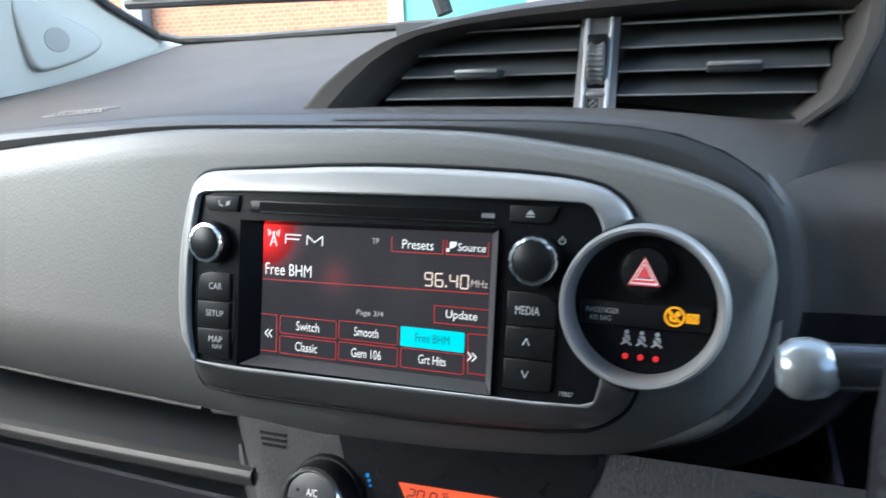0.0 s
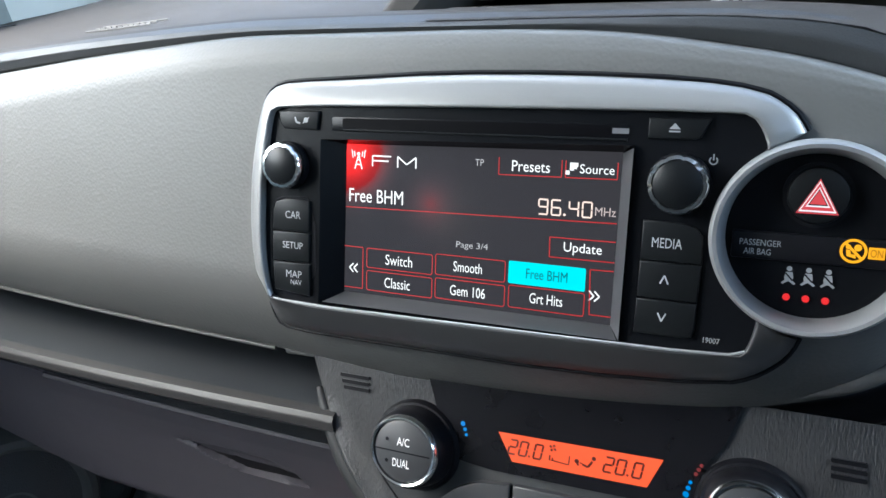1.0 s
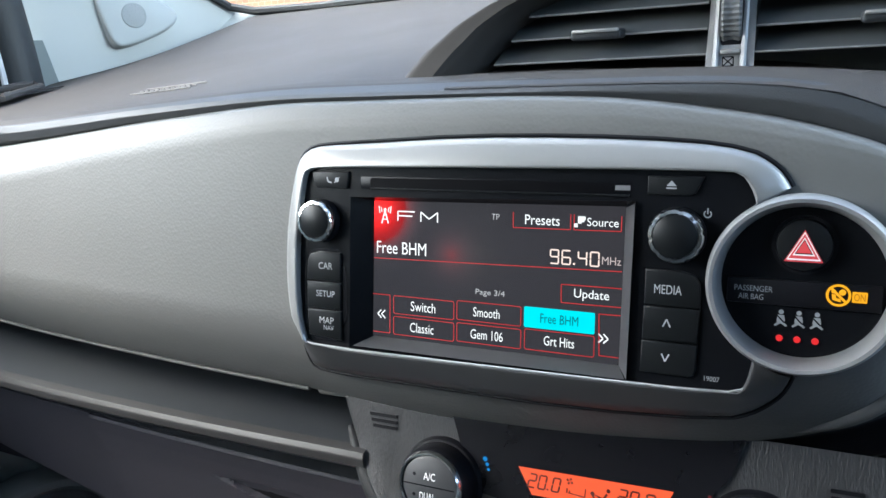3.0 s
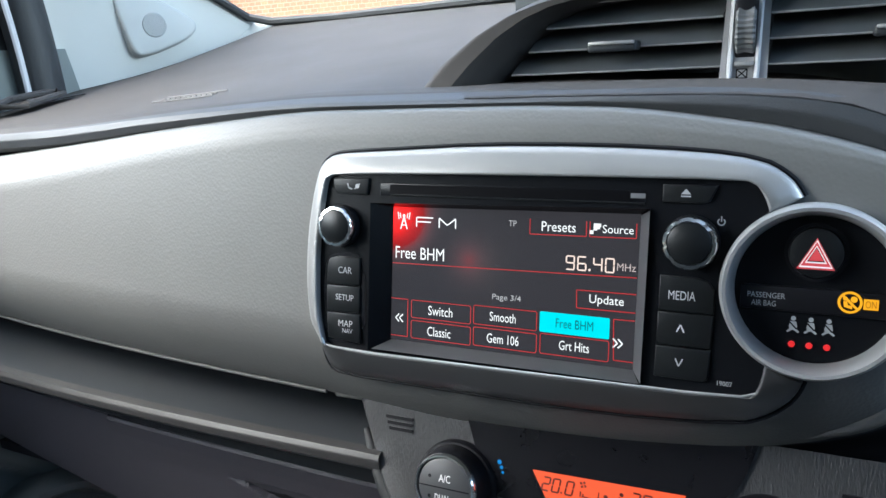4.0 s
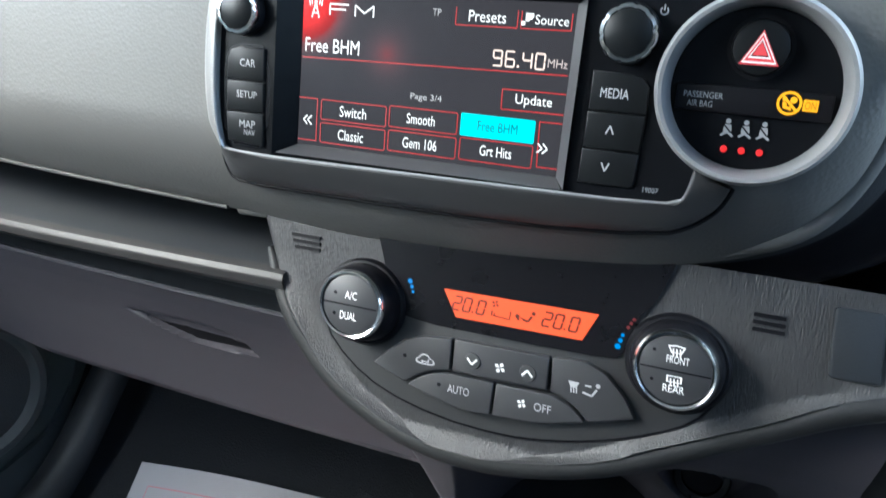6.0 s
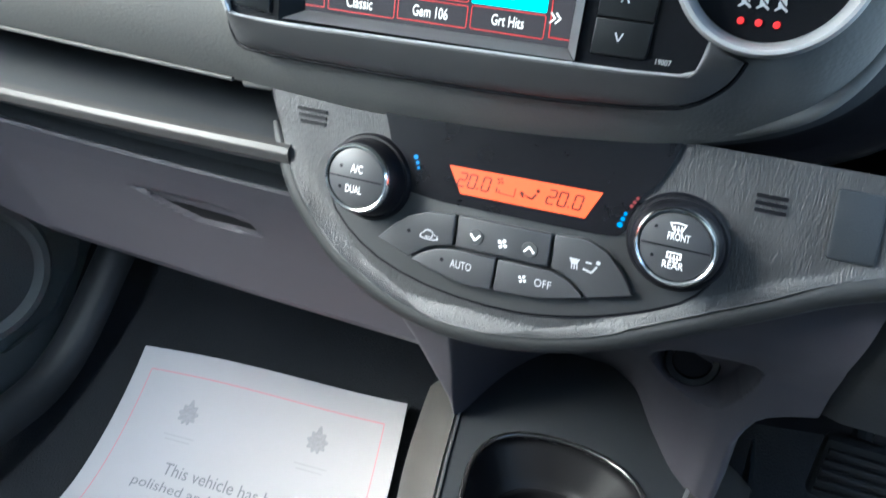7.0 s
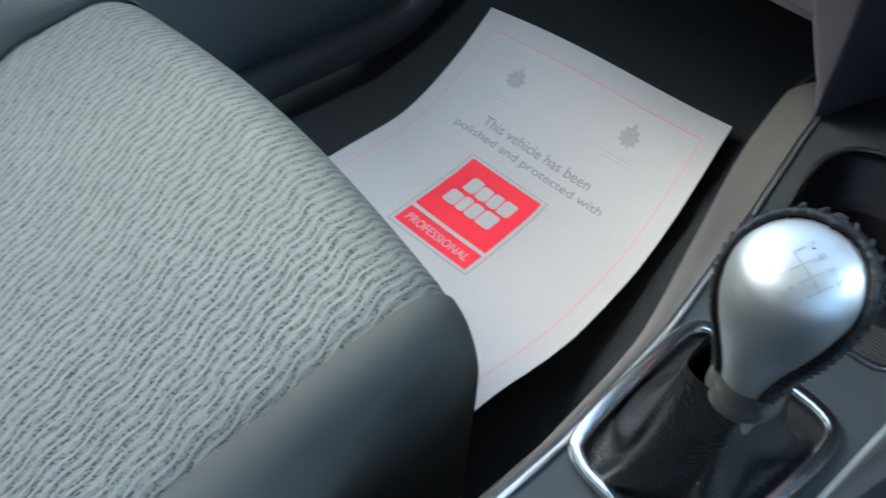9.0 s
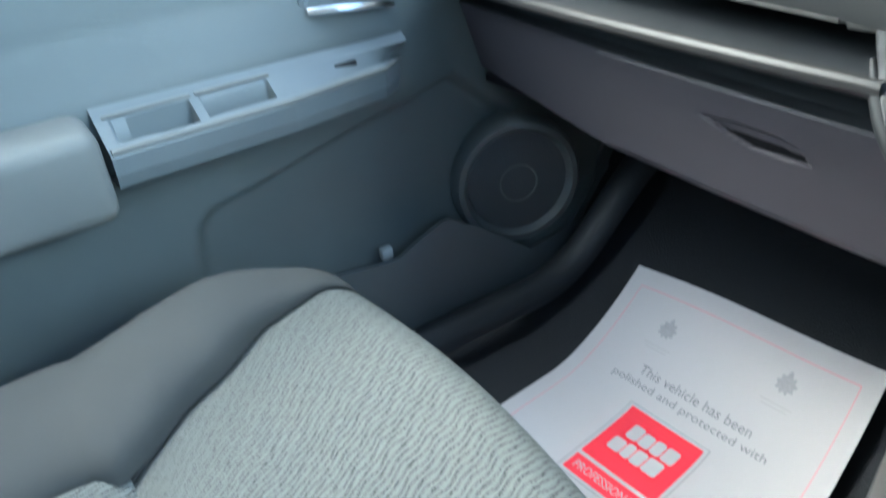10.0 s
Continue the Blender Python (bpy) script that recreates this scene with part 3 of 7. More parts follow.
def lower_dash():
    d = thing("lower_dashboard", (-0.35, 0.45, 0.43), "dark grey lower passenger dashboard with an open shelf", "dashboard")

    def xr(z):
        return at(z, [(0.43, -0.045), (0.50, -0.075), (0.54, -0.085), (0.575, -0.092), (0.63, -0.10)])

    def along(prof):
        def sheet(u, v):
            s = v * (len(prof) - 1)
            i = min(int(s), len(prof) - 2)
            y, z = Vector(prof[i]).lerp(Vector(prof[i + 1]), s - i)
            x = lerp(-0.705, xr(z) + 0.008, u)
            return Vector((x, y + recede(x) * 0.5, z - 0.021 * max(0.0, -0.1 - x) * smooth01(0.545, 0.575, z)))
        return sheet

    part("shelf", grid(along([(0.455, 0.622), (0.495, 0.614), (0.493, 0.605), (0.44, 0.599), (0.4045, 0.5965)]), 40, 16), DARK, d, "dark open shelf")
    part("shelf_lip", grid(along([(0.4045, 0.5965), (0.3985, 0.5952), (0.3962, 0.592), (0.3965, 0.587), (0.4005, 0.5828), (0.408, 0.581)]), 40, 20), SATIN, d, "satin rounded shelf lip")
    part("lower_band", grid(along([(0.408, 0.581), (0.436, 0.573), (0.454, 0.56), (0.453, 0.547), (0.446, 0.543), (0.443, 0.5415), (0.4445, 0.54)]), 40, 24), DARK, d, "dark hollow band")

    def end(u, v):
        x = lerp(-0.705, -0.402, u)
        zb = at(x, [(-0.705, 0.45), (-0.55, 0.435), (-0.45, 0.425), (-0.40, 0.42)])
        z = lerp(0.541, zb, v)
        return Vector((x, lerp(0.447, 0.478, v) + recede(x) * 0.4, z))

    part("end_panel", grid(end, 24, 16, 0.003), PURPLE, d, "purple-grey end panel by the door")
    part("under_tray", box(-0.66, -0.04, 0.50, 0.9, 0.43, 0.44), BLACK, d, "black underside")
    return d


SATIN = material("satin_dark_plastic", (0.032, 0.031, 0.031), 0.45, spec=0.3, grain=0.00008, grain_scale=1500)
lower_dash()


RECESS = [(-0.262, 0.505), (-0.236, 0.4985), (-0.219, 0.5005), (-0.1885, 0.499), (-0.1639, 0.498), (-0.15, 0.4905), (-0.186, 0.4898), (-0.2146, 0.4892), (-0.24, 0.4955)]
SCOOP = [(-0.275, 0.508), (-0.2247, 0.5122), (-0.1818, 0.5115), (-0.162, 0.5035), (-0.155, 0.495), (-0.2, 0.49), (-0.24, 0.494)]


def glovebox():
    g = thing("glovebox", (-0.35, 0.46, 0.43), "closed purple-grey plastic glovebox with a slim finger recess", "glovebox")

    def lid(u, v):
        prof = [(0.452, 0.5385), (0.4445, 0.5405), (0.443, 0.538), (0.446, 0.525), (0.454, 0.50), (0.463, 0.465), (0.471, 0.428), (0.477, 0.4195), (0.49, 0.418), (0.60, 0.43)]
        s = v * (len(prof) - 1)
        i = min(int(s), len(prof) - 2)
        y, z = Vector(prof[i]).lerp(Vector(prof[i + 1]), s - i)
        r = at(z, [(0.418, -0.024), (0.50, -0.059), (0.54, -0.074)])
        x = lerp(-0.40, r, u)
        dent = 0.016 * smooth01(0.0, 0.0016, within(x, z, RECESS)) + 0.004 * smooth01(0.0, 0.004, within(x, z, SCOOP))
        return Vector((x, y + recede(x) * 0.3 + dent, z))

    part("lid", grid(lid, 240, 160), PURPLE, g, "purple-grey grained lid")
    part("handle_recess", grid(lambda u, v: Vector((lerp(-0.262, -0.152, u), lerp(0.4565, 0.4535, v) + 0.075 * max(0, -0.13 - lerp(-0.262, -0.152, u)) ** 2 + 0.0065, lerp(0.488, 0.502, v))), 12, 4), BLACK, g, "black finger recess")
    return g


glovebox()


def stack():
    """The lower centre stack between the heater controls and the console."""
    s = thing("centre_stack", (0.09, 0.5, 0.36), "purple-grey plastic lower centre stack arching over the console", "centre stack")
    left = [(0.34, -0.012), (0.368, -0.018), (0.40, -0.033), (0.445, -0.05), (0.50, -0.062), (0.56, -0.072), (0.62, -0.08)]
    right = [(0.34, 0.1935), (0.3735, 0.1945), (0.413, 0.194), (0.43, 0.197), (0.447, 0.2017), (0.457, 0.208), (0.465, 0.217), (0.4717, 0.2262), (0.5, 0.224), (0.53, 0.2232), (0.568, 0.2277), (0.62, 0.235)]
    # Where the hollow between the two legs meets the console's deck.
    foot = Curve([(-0.07, 0.484), (-0.009, 0.489), (-0.0036, 0.507), (0.0036, 0.537), (0.0163, 0.575), (0.039, 0.609), (0.062, 0.617), (0.085, 0.617), (0.114, 0.599), (0.14, 0.547), (0.163, 0.507), (0.18, 0.492), (0.3, 0.488)])
    lean = Curve([(0.34, 0.488), (0.40, 0.478), (0.45, 0.462), (0.50, 0.437), (0.53, 0.42), (0.56, 0.412), (0.62, 0.42)])
    niche = soften([(0.128, 0.487), (0.127, 0.47), (0.137, 0.451), (0.155, 0.445), (0.1735, 0.449), (0.1835, 0.466), (0.1885, 0.49), (0.1905, 0.512), (0.165, 0.512), (0.14, 0.506)], 1)

    def front(u, v):
        z = lerp(0.344, 0.602, v)
        x = lerp(at(z, left), at(z, right), u)
        y = lean(z)
        y += 0.012 * (1 - min(u / 0.05, 1)) ** 2 + 0.012 * (1 - min((1 - u) / 0.03, 1)) ** 2 * smooth01(0.48, 0.45, z)
        y += max(0.0, foot(x) - 0.488) * max(0.0, (0.515 - z) / 0.171) ** 1.25
        y += 0.026 * smooth01(0.0, 0.006, within(x, z, niche))
        return Vector((x, y, z))

    part("front", grid(front, 220, 170), PURPLE, s, "purple-grey moulded front")
    for tab in (left, right):
        part("cheek", grid(lambda u, v, tab=tab: Vector((at(lerp(0.34, 0.62, v), tab), lerp(at(lerp(0.34, 0.62, v), [(0.34, 0.515), (0.45, 0.49), (0.62, 0.45)]), 0.75, u), lerp(0.34, 0.62, v))), 10, 20, 0.003), PURPLE, s)
    part("back", box(-0.03, 0.21, 0.64, 0.65, 0.30, 0.46), BLACK, s, "black inner wall")
    return s


stack()

# ---- console ----
CL = [(-0.3, 0.05), (0.15, 0.05), (0.251, 0.041), (0.364, 0.02), (0.444, 0.003), (0.484, -0.0045), (0.5137, -0.0105), (0.54, -0.015)]
CR = [(-0.3, 0.15), (0.15, 0.15), (0.266, 0.155), (0.363, 0.159), (0.44, 0.166), (0.521, 0.178), (0.54, 0.18)]


def top_z(y):
    return 0.337 + 0.008 * smooth01(0.38, 0.50, y)


POCKET = soften([(0.049, 0.326), (0.043, 0.346), (0.031, 0.396), (0.02, 0.444), (0.021, 0.468), (0.03, 0.487), (0.049, 0.499), (0.086, 0.505), (0.121, 0.498), (0.143, 0.481), (0.151, 0.459), (0.15, 0.436), (0.146, 0.385), (0.141, 0.337), (0.135, 0.3265), (0.125, 0.3235), (0.099, 0.322), (0.06, 0.3165)], 1)
# The divider between the cup and the tray: its upper edge and its foot.
RIDGE = [(0.038, 0.381), (0.043, 0.376), (0.053, 0.371), (0.072, 0.364), (0.09, 0.362), (0.109, 0.365), (0.129, 0.377), (0.141, 0.381), (0.1455, 0.386)]
FOOT = [(0.04, 0.378), (0.046, 0.37), (0.059, 0.362), (0.077, 0.354), (0.093, 0.353), (0.111, 0.358), (0.128, 0.367), (0.139, 0.375), (0.1445, 0.382)]
CUP_AT = (0.083, 0.438)
CUP = soften(RIDGE[::-1] + [(0.031, 0.396), (0.02, 0.444), (0.021, 0.468), (0.03, 0.487), (0.049, 0.499), (0.086, 0.505), (0.121, 0.498), (0.143, 0.481), (0.151, 0.459), (0.15, 0.436), (0.1475, 0.405)], 1)


def inside(p, poly):
    hit = False
    for a, b in zip(poly, poly[1:] + poly[:1]):
        if (a[1] > p[1]) != (b[1] > p[1]) and p[0] < (b[0] - a[0]) * (p[1] - a[1]) / (b[1] - a[1]) + a[0]:
            hit = not hit
    return hit


def console():
    c = thing("centre_console", (0.1, 0.2, 0.06), "dark plastic centre console with a cup holder and satin side strips", "centre console")

    def deck(u, v):
        y = lerp(-0.3, 0.635, v)
        return Vector((lerp(at(y, CL), at(y, CR), u), y, top_z(y)))

    bm = grid(deck, 110, 400)
    gone = [f for f in bm.faces if inside(f.calc_center_median().xy, POCKET) or (0.058 < f.calc_center_median().x < 0.134 and 0.16 < f.calc_center_median().y < 0.268)]
    bmesh.ops.delete(bm, geom=gone, context="FACES")
    bmesh.ops.solidify(bm, geom=bm.faces[:], thickness=0.003)
    part("deck", bm, DARK, c, "flat dark plastic deck")
    for tab, sx in ((CL, -1), (CR, 1)):
        def strip(u, v, tab=tab, sx=sx):
            y = lerp(-0.3, 0.54, v)
            x0 = at(y, tab)
            wide = (0.032 if sx > 0 else 0.023) * smooth01(0.2, 0.48, y) + 0.008
            drop = 0.02 * u * u + 0.004 * u
            return Vector((x0 + sx * (0.0015 + wide * u), y, top_z(y) + 0.002 - drop))
        part("side_strip", grid(strip, 8, 60, 0.003), SMOKE, c, "satin grey side strip")
        part("bright_line", tube([(at(y, tab), y, top_z(y) + 0.0014) for y in np.linspace(-0.3, 0.54, 40)], 0.0017, 8), BRIGHT, c, "thin bright edge line")

        def skirt(u, v, tab=tab, sx=sx):
            y = lerp(-0.3, 0.6, v)
            x0 = at(y, tab) + sx * (0.0015 + (0.032 if sx > 0 else 0.023) * smooth01(0.2, 0.48, y) + 0.008)
            return Vector((x0 + sx * 0.012 * u, y, lerp(top_z(y) - 0.021, 0.04, u)))
        part("skirt", grid(skirt, 10, 40, 0.003), DARK, c, "dark lower side")
    rim = [(x, y, top_z(y) + 0.0004) for x, y in POCKET]
    cx, cy = CUP_AT
    deepest = [(1.0, 0.3425), (0.97, 0.339), (0.6, 0.327), (0.2, 0.314), (0.04, 0.3105), (0.0, 0.311), (-0.03, 0.309), (-0.05, 0.303), (-0.09, 0.252), (-0.12, 0.25)]

    def well(u, v):
        a = 2 * math.pi * u
        k = v * (len(deepest) - 1)
        i = min(int(k), len(deepest) - 2)
        f, z = Vector(deepest[i]).lerp(Vector(deepest[i + 1]), k - i)
        p = Vector(polar(CUP, a, CUP_AT))
        q = Vector((cx + 0.0455 * math.cos(a), cy + 0.0455 * math.sin(a)))
        r = q.lerp(p, f) if f >= 0 else Vector(CUP_AT) + (q - Vector(CUP_AT)) * (1 + f)
        return Vector((r.x, r.y, z))

    w = part("cup_holder", grid(well, 120, 36), CUPBLACK, c, "satin black cup holder", smooth=60)
    part("rim", tube(rim, 0.0024, 10, closed=True), EDGEGLOSS, w, "rounded glossy rim")
    part("base", lathe([(0.0, 0.0), (0.041, 0.0), (0.0415, 0.004)], (cx, cy, 0.2515), (0, 0, 1)), BLACK, w)
    part("tray_wall", grid(lambda u, v: Vector((*(Vector(POCKET[int(u * len(POCKET)) % len(POCKET)])), lerp(0.3415, 0.326, v))), len(POCKET), 3), DARK, c, "dark wall of the small tray")
    return c


console()

# ---- driver's side shell that wraps the panel's round end ----
def driver_shell():
    d = thing("driver_dashboard", (0.4, 0.45, 0.55), "smooth dark grey driver's side dashboard curving round the panel", "dashboard")
    curve = [(-0.045, 0.8042), (-0.02, 0.8041), (0.0, 0.804), (0.03, 0.80378), (0.06, 0.8035), (0.099, 0.803), (0.13, 0.8005), (0.151, 0.797), (0.172, 0.789), (0.187, 0.779), (0.196, 0.766), (0.201, 0.752), (0.204, 0.731), (0.204, 0.714), (0.202, 0.699), (0.196, 0.68), (0.187, 0.665), (0.172, 0.652), (0.15, 0.641), (0.12, 0.633), (0.09, 0.628)]
    for _ in range(2):
        curve = [curve[0]] + [(lerp(a[0], b[0], k), lerp(a[1], b[1], k)) for a, b in zip(curve, curve[1:]) for k in (0.25, 0.75)] + [curve[-1]]
    n = len(curve) - 1

    def along(u):
        s = u * n
        i = min(int(s), n - 1)
        p = Vector(curve[i]).lerp(Vector(curve[i + 1]), s - i)

        def normal(k):
            a, b = Vector(curve[max(k - 1, 0)]), Vector(curve[min(k + 1, n)])
            t = (b - a).normalized()
            return Vector((-t.y, t.x)) * -1
        m = normal(i).lerp(normal(i + 1), s - i).normalized()
        return p, -m

    lip = [(0.04, -0.0225), (0.01, -0.021), (0.0025, -0.016), (0.0, -0.008), (0.0025, -0.001)]
    top = lip + [(0.012, 0.003), (0.03, 0.004), (0.06, 0.005), (0.10, 0.009), (0.16, 0.014), (0.22, 0.02), (0.3, 0.03)]
    side = lip + [(0.006, 0.006), (0.010, 0.02), (0.014, 0.045), (0.02, 0.09), (0.03, 0.16), (0.05, 0.3), (0.09, 0.55)]

    def sheet(u, v):
        s = v * (len(top) - 1)
        i = min(int(s), len(top) - 2)
        p, nrm = along(u)
        if nrm.x < 0 and nrm.y < 0:
            nrm = Vector((0.05, nrm.y))
        up = smooth01(0.2, 0.98, nrm.y)
        a = Vector(top[i]).lerp(Vector(top[i + 1]), s - i)
        b = Vector(side[i]).lerp(Vector(side[i + 1]), s - i)
        back, off = b.lerp(a, up)
        back += 0.13 * smooth01(0.0, -0.3, nrm.y) * smooth01(0.03, 0.1, off)
        if off < -0.001:
            off *= LIP_DEEP(p.x) if u < 0.6 else 1.0
        far = max(0.0, off - 0.004)
        x = p.x + nrm.x * off
        z = p.y + nrm.y * (min(off, 0.004) + far * (0.3 if nrm.y > 0 else 0.6))
        return Vector((x, 0.42 + back + 0.004 * (1 - smooth01(-0.045, 0.02, p.x)) * (1 if u < 0.5 else 0), z - 0.0015 * (1 - smooth01(-0.045, 0.0, p.x)) * (1 if u < 0.5 else 0)))

    part("shell", grid(lambda u, v: sheet(lerp(0.48, 0.64, u), lerp(0.43, 1, v)), 50, 44), TOP, d, "matt grey shell")
    # The same sheet further down, blackened for the steering column's shade.
    part("shaded_shell", grid(lambda u, v: sheet(0.64 + 0.36 * u, lerp(0.43, 1, v)), 40, 40), BLACK, d, "lower shell in black, with the shade put into its colour")
    part("lip_seal", grid(lambda u, v: sheet(u, lerp(0.0, 0.43, v)), 110, 26), LIPDARK, d, "dark rolled lip edge")

    def lower(u, v):
        z = lerp(0.474, 0.63, v)
        y = at(z, [(0.40, 0.478), (0.45, 0.462), (0.50, 0.437), (0.53, 0.42), (0.56, 0.412), (0.62, 0.42)])
        return Vector((lerp(at(z, [(0.4717, 0.2275), (0.5, 0.2255), (0.53, 0.2247), (0.568, 0.2292), (0.63, 0.236)]), 0.84, u), y + 0.002 + 0.004 * (1 - min(u / 0.01, 1)), z))

    part("lower_panel", grid(lower, 60, 20, 0.004), RUBBER, d, "dark panel below the steering column")
    return d


driver_shell()

# ---- air vents on the dashboard ----
HOOD = [(-0.079, 0.805), (-0.063, 0.822), (-0.044, 0.836), (-0.0255, 0.8455), (-0.005, 0.8515), (0.027, 0.857), (0.06, 0.8605), (0.1, 0.863), (0.15, 0.865), (0.2, 0.866), (0.236, 0.862), (0.2365, 0.84), (0.2245, 0.811), (0.205, 0.797)]
MOUTH = [(-0.036, 0.806), (-0.026, 0.818), (-0.013, 0.832), (0.0, 0.841), (0.01, 0.846), (0.03, 0.849), (0.06, 0.851), (0.1, 0.852), (0.15, 0.853), (0.2, 0.853), (0.2245, 0.85), (0.2195, 0.8345), (0.2105, 0.8115), (0.2, 0.8012)]


def vent_hood():
    h = thing("vent_hood", (0.09, 0.5, 0.8), "matt grey moulded hood arching over the two centre air vents", "vent hood")
    n = len(HOOD) - 1

    def sheet(u, v):
        s = u * n
        i = min(int(s), n - 1)
        o = Vector(HOOD[i]).lerp(Vector(HOOD[i + 1]), s - i)
        m = Vector(MOUTH[i]).lerp(Vector(MOUTH[i + 1]), s - i)
        c = Vector((0.09, 0.80))
        lean = (o.y - 0.806) * 0.3
        big = c + (o - c) * 1.14
        big.y = min(big.y, 0.872)
        rows = [(big.x, 0.86, o.y - 0.006 + 0.05), (big.x, 0.66, o.y + 0.018), (lerp(o.x, big.x, 0.5), 0.54, o.y + 0.009), (o.x, 0.475 + lean, o.y + 0.002), (o.x, 0.463 + lean, o.y - 0.001), (lerp(o.x, m.x, 0.12), 0.459 + lean, lerp(o.y, m.y, 0.12)), (lerp(o.x, m.x, 0.5), 0.4595 + lean, lerp(o.y, m.y, 0.5)), (lerp(o.x, m.x, 0.62), 0.463 + lean, lerp(o.y, m.y, 0.62)), (lerp(o.x, m.x, 0.9), 0.476 + lean, lerp(o.y, m.y, 0.9)), (m.x, 0.488 + lean, m.y), (m.x, 0.52 + lean, m.y)]
        k = v * (len(rows) - 1)
        j = min(int(k), len(rows) - 2)
        return Vector(rows[j]).lerp(Vector(rows[j + 1]), k - j)

    part("shell", grid(lambda u, v: sheet(u, v * 0.6), 60, 30), TOP, h, "matt grey outer hood", smooth=80)
    part("mouth_frame", grid(lambda u, v: sheet(u, lerp(0.6, 1, v)), 60, 20), TOP, h, "bevelled inner frame of the vents", smooth=60)
    brink = [(-0.03, 0.482, 0.8064), (0.03, 0.4815, 0.806), (0.06, 0.481, 0.8055), (0.09, 0.479, 0.8048), (0.118, 0.4775, 0.8041), (0.146, 0.477, 0.8021), (0.1714, 0.4767, 0.8006), (0.188, 0.4755, 0.7992), (0.205, 0.470, 0.797), (0.216, 0.468, 0.803), (0.2255, 0.4685, 0.813), (0.232, 0.47, 0.826), (0.2375, 0.474, 0.842), (0.242, 0.48, 0.866)]
    brow = [(-0.03, 0.4225, 0.8038), (0.02, 0.4225, 0.8035), (0.05, 0.4225, 0.8032), (0.08, 0.4225, 0.8029), (0.105, 0.4225, 0.802), (0.13, 0.4225, 0.80), (0.151, 0.4225, 0.7965), (0.172, 0.4225, 0.7885), (0.187, 0.4225, 0.7785), (0.197, 0.4235, 0.765), (0.205, 0.427, 0.73), (0.235, 0.437, 0.69), (0.33, 0.45, 0.72), (0.42, 0.46, 0.86)]

    def sill(u, v):
        k = u * (len(brink) - 1)
        i = min(int(k), len(brink) - 2)
        a, b = Vector(brow[i]).lerp(Vector(brow[i + 1]), k - i), Vector(brink[i]).lerp(Vector(brink[i + 1]), k - i)
        f = min(v / 0.8, 1)
        p = a.lerp(b, f)
        p.z += 0.0035 * math.sin(math.pi * f) * smooth01(9, 5, k)
        p.y += 0.009 * math.sin(math.pi * f) * smooth01(6, 10, k)
        if v > 0.8:
            p += Vector((0, 0.05, -0.004)) * (v - 0.8) / 0.2
        return p

    part("sill", grid(sill, 104, 30), TOP, h, "smooth grey sill below the vents", smooth=80)
    return h


vent_hood()


VENTGREY = material("vent_slat_grey", (0.08, 0.088, 0.093), 0.5, grain=0.0001, grain_scale=1500)


def air_vent(x0, x1, slant0, slant1, tab_x):
    v = thing("air_vent", ((x0 + x1) / 2, 0.49, 0.8), "black air vent with three bright-edged slats and a slider tab", "air vent", "centre air vents")
    part("backing", box(x0 - 0.012, x1 + 0.012, 0.535, 0.54, 0.795, 0.86), VENTGREY, v)
    for z in (0.812, 0.8245, 0.837, 0.8495):
        rise = 0.0135 if z < 0.84 else 0.004
        f = (z - 0.806) / 0.045
        a, b = x0 + slant0 * f, x1 + slant1 * f
        yf = 0.481 + (z - 0.81) * 0.25
        prof = [(yf, z + 0.0006), (yf, z - 0.0006), (yf + 0.03, z + rise - 0.0015), (yf + 0.03, z + rise)]
        bm = bmesh.new()
        vs = [[bm.verts.new((x, y, zz)) for y, zz in prof] for x in (a, b)]
        for k in range(4):
            bm.faces.new((vs[0][k], vs[1][k], vs[1][(k + 1) % 4], vs[0][(k + 1) % 4]))
        bm.faces.new(vs[0])
        bm.faces.new(vs[1][::-1])
        bmesh.ops.recalc_face_normals(bm, faces=bm.faces[:])
        s = part("slat", bm, VENTGREY, v, smooth=0)
        part("edge", tube([(a, yf - 0.0002, z), (b, yf - 0.0002, z)], 0.0006, 6), SILVER, s, "bright front edge")
    t = part("slider_tab", box(tab_x - 0.0135, tab_x + 0.0135, 0.474, 0.487, 0.8225, 0.828, 0.0018, 3), DARK, v, "dark slider tab")
    part("lip", box(tab_x - 0.0125, tab_x + 0.0125, 0.4728, 0.4748, 0.8262, 0.8282, 0.0007), SILVER, t, "bright lip")
    return v


air_vent(-0.03, 0.0905, 0.036, 0.0, 0.0355)
air_vent(0.1135, 0.2085, 0.0, 0.018, 0.172)


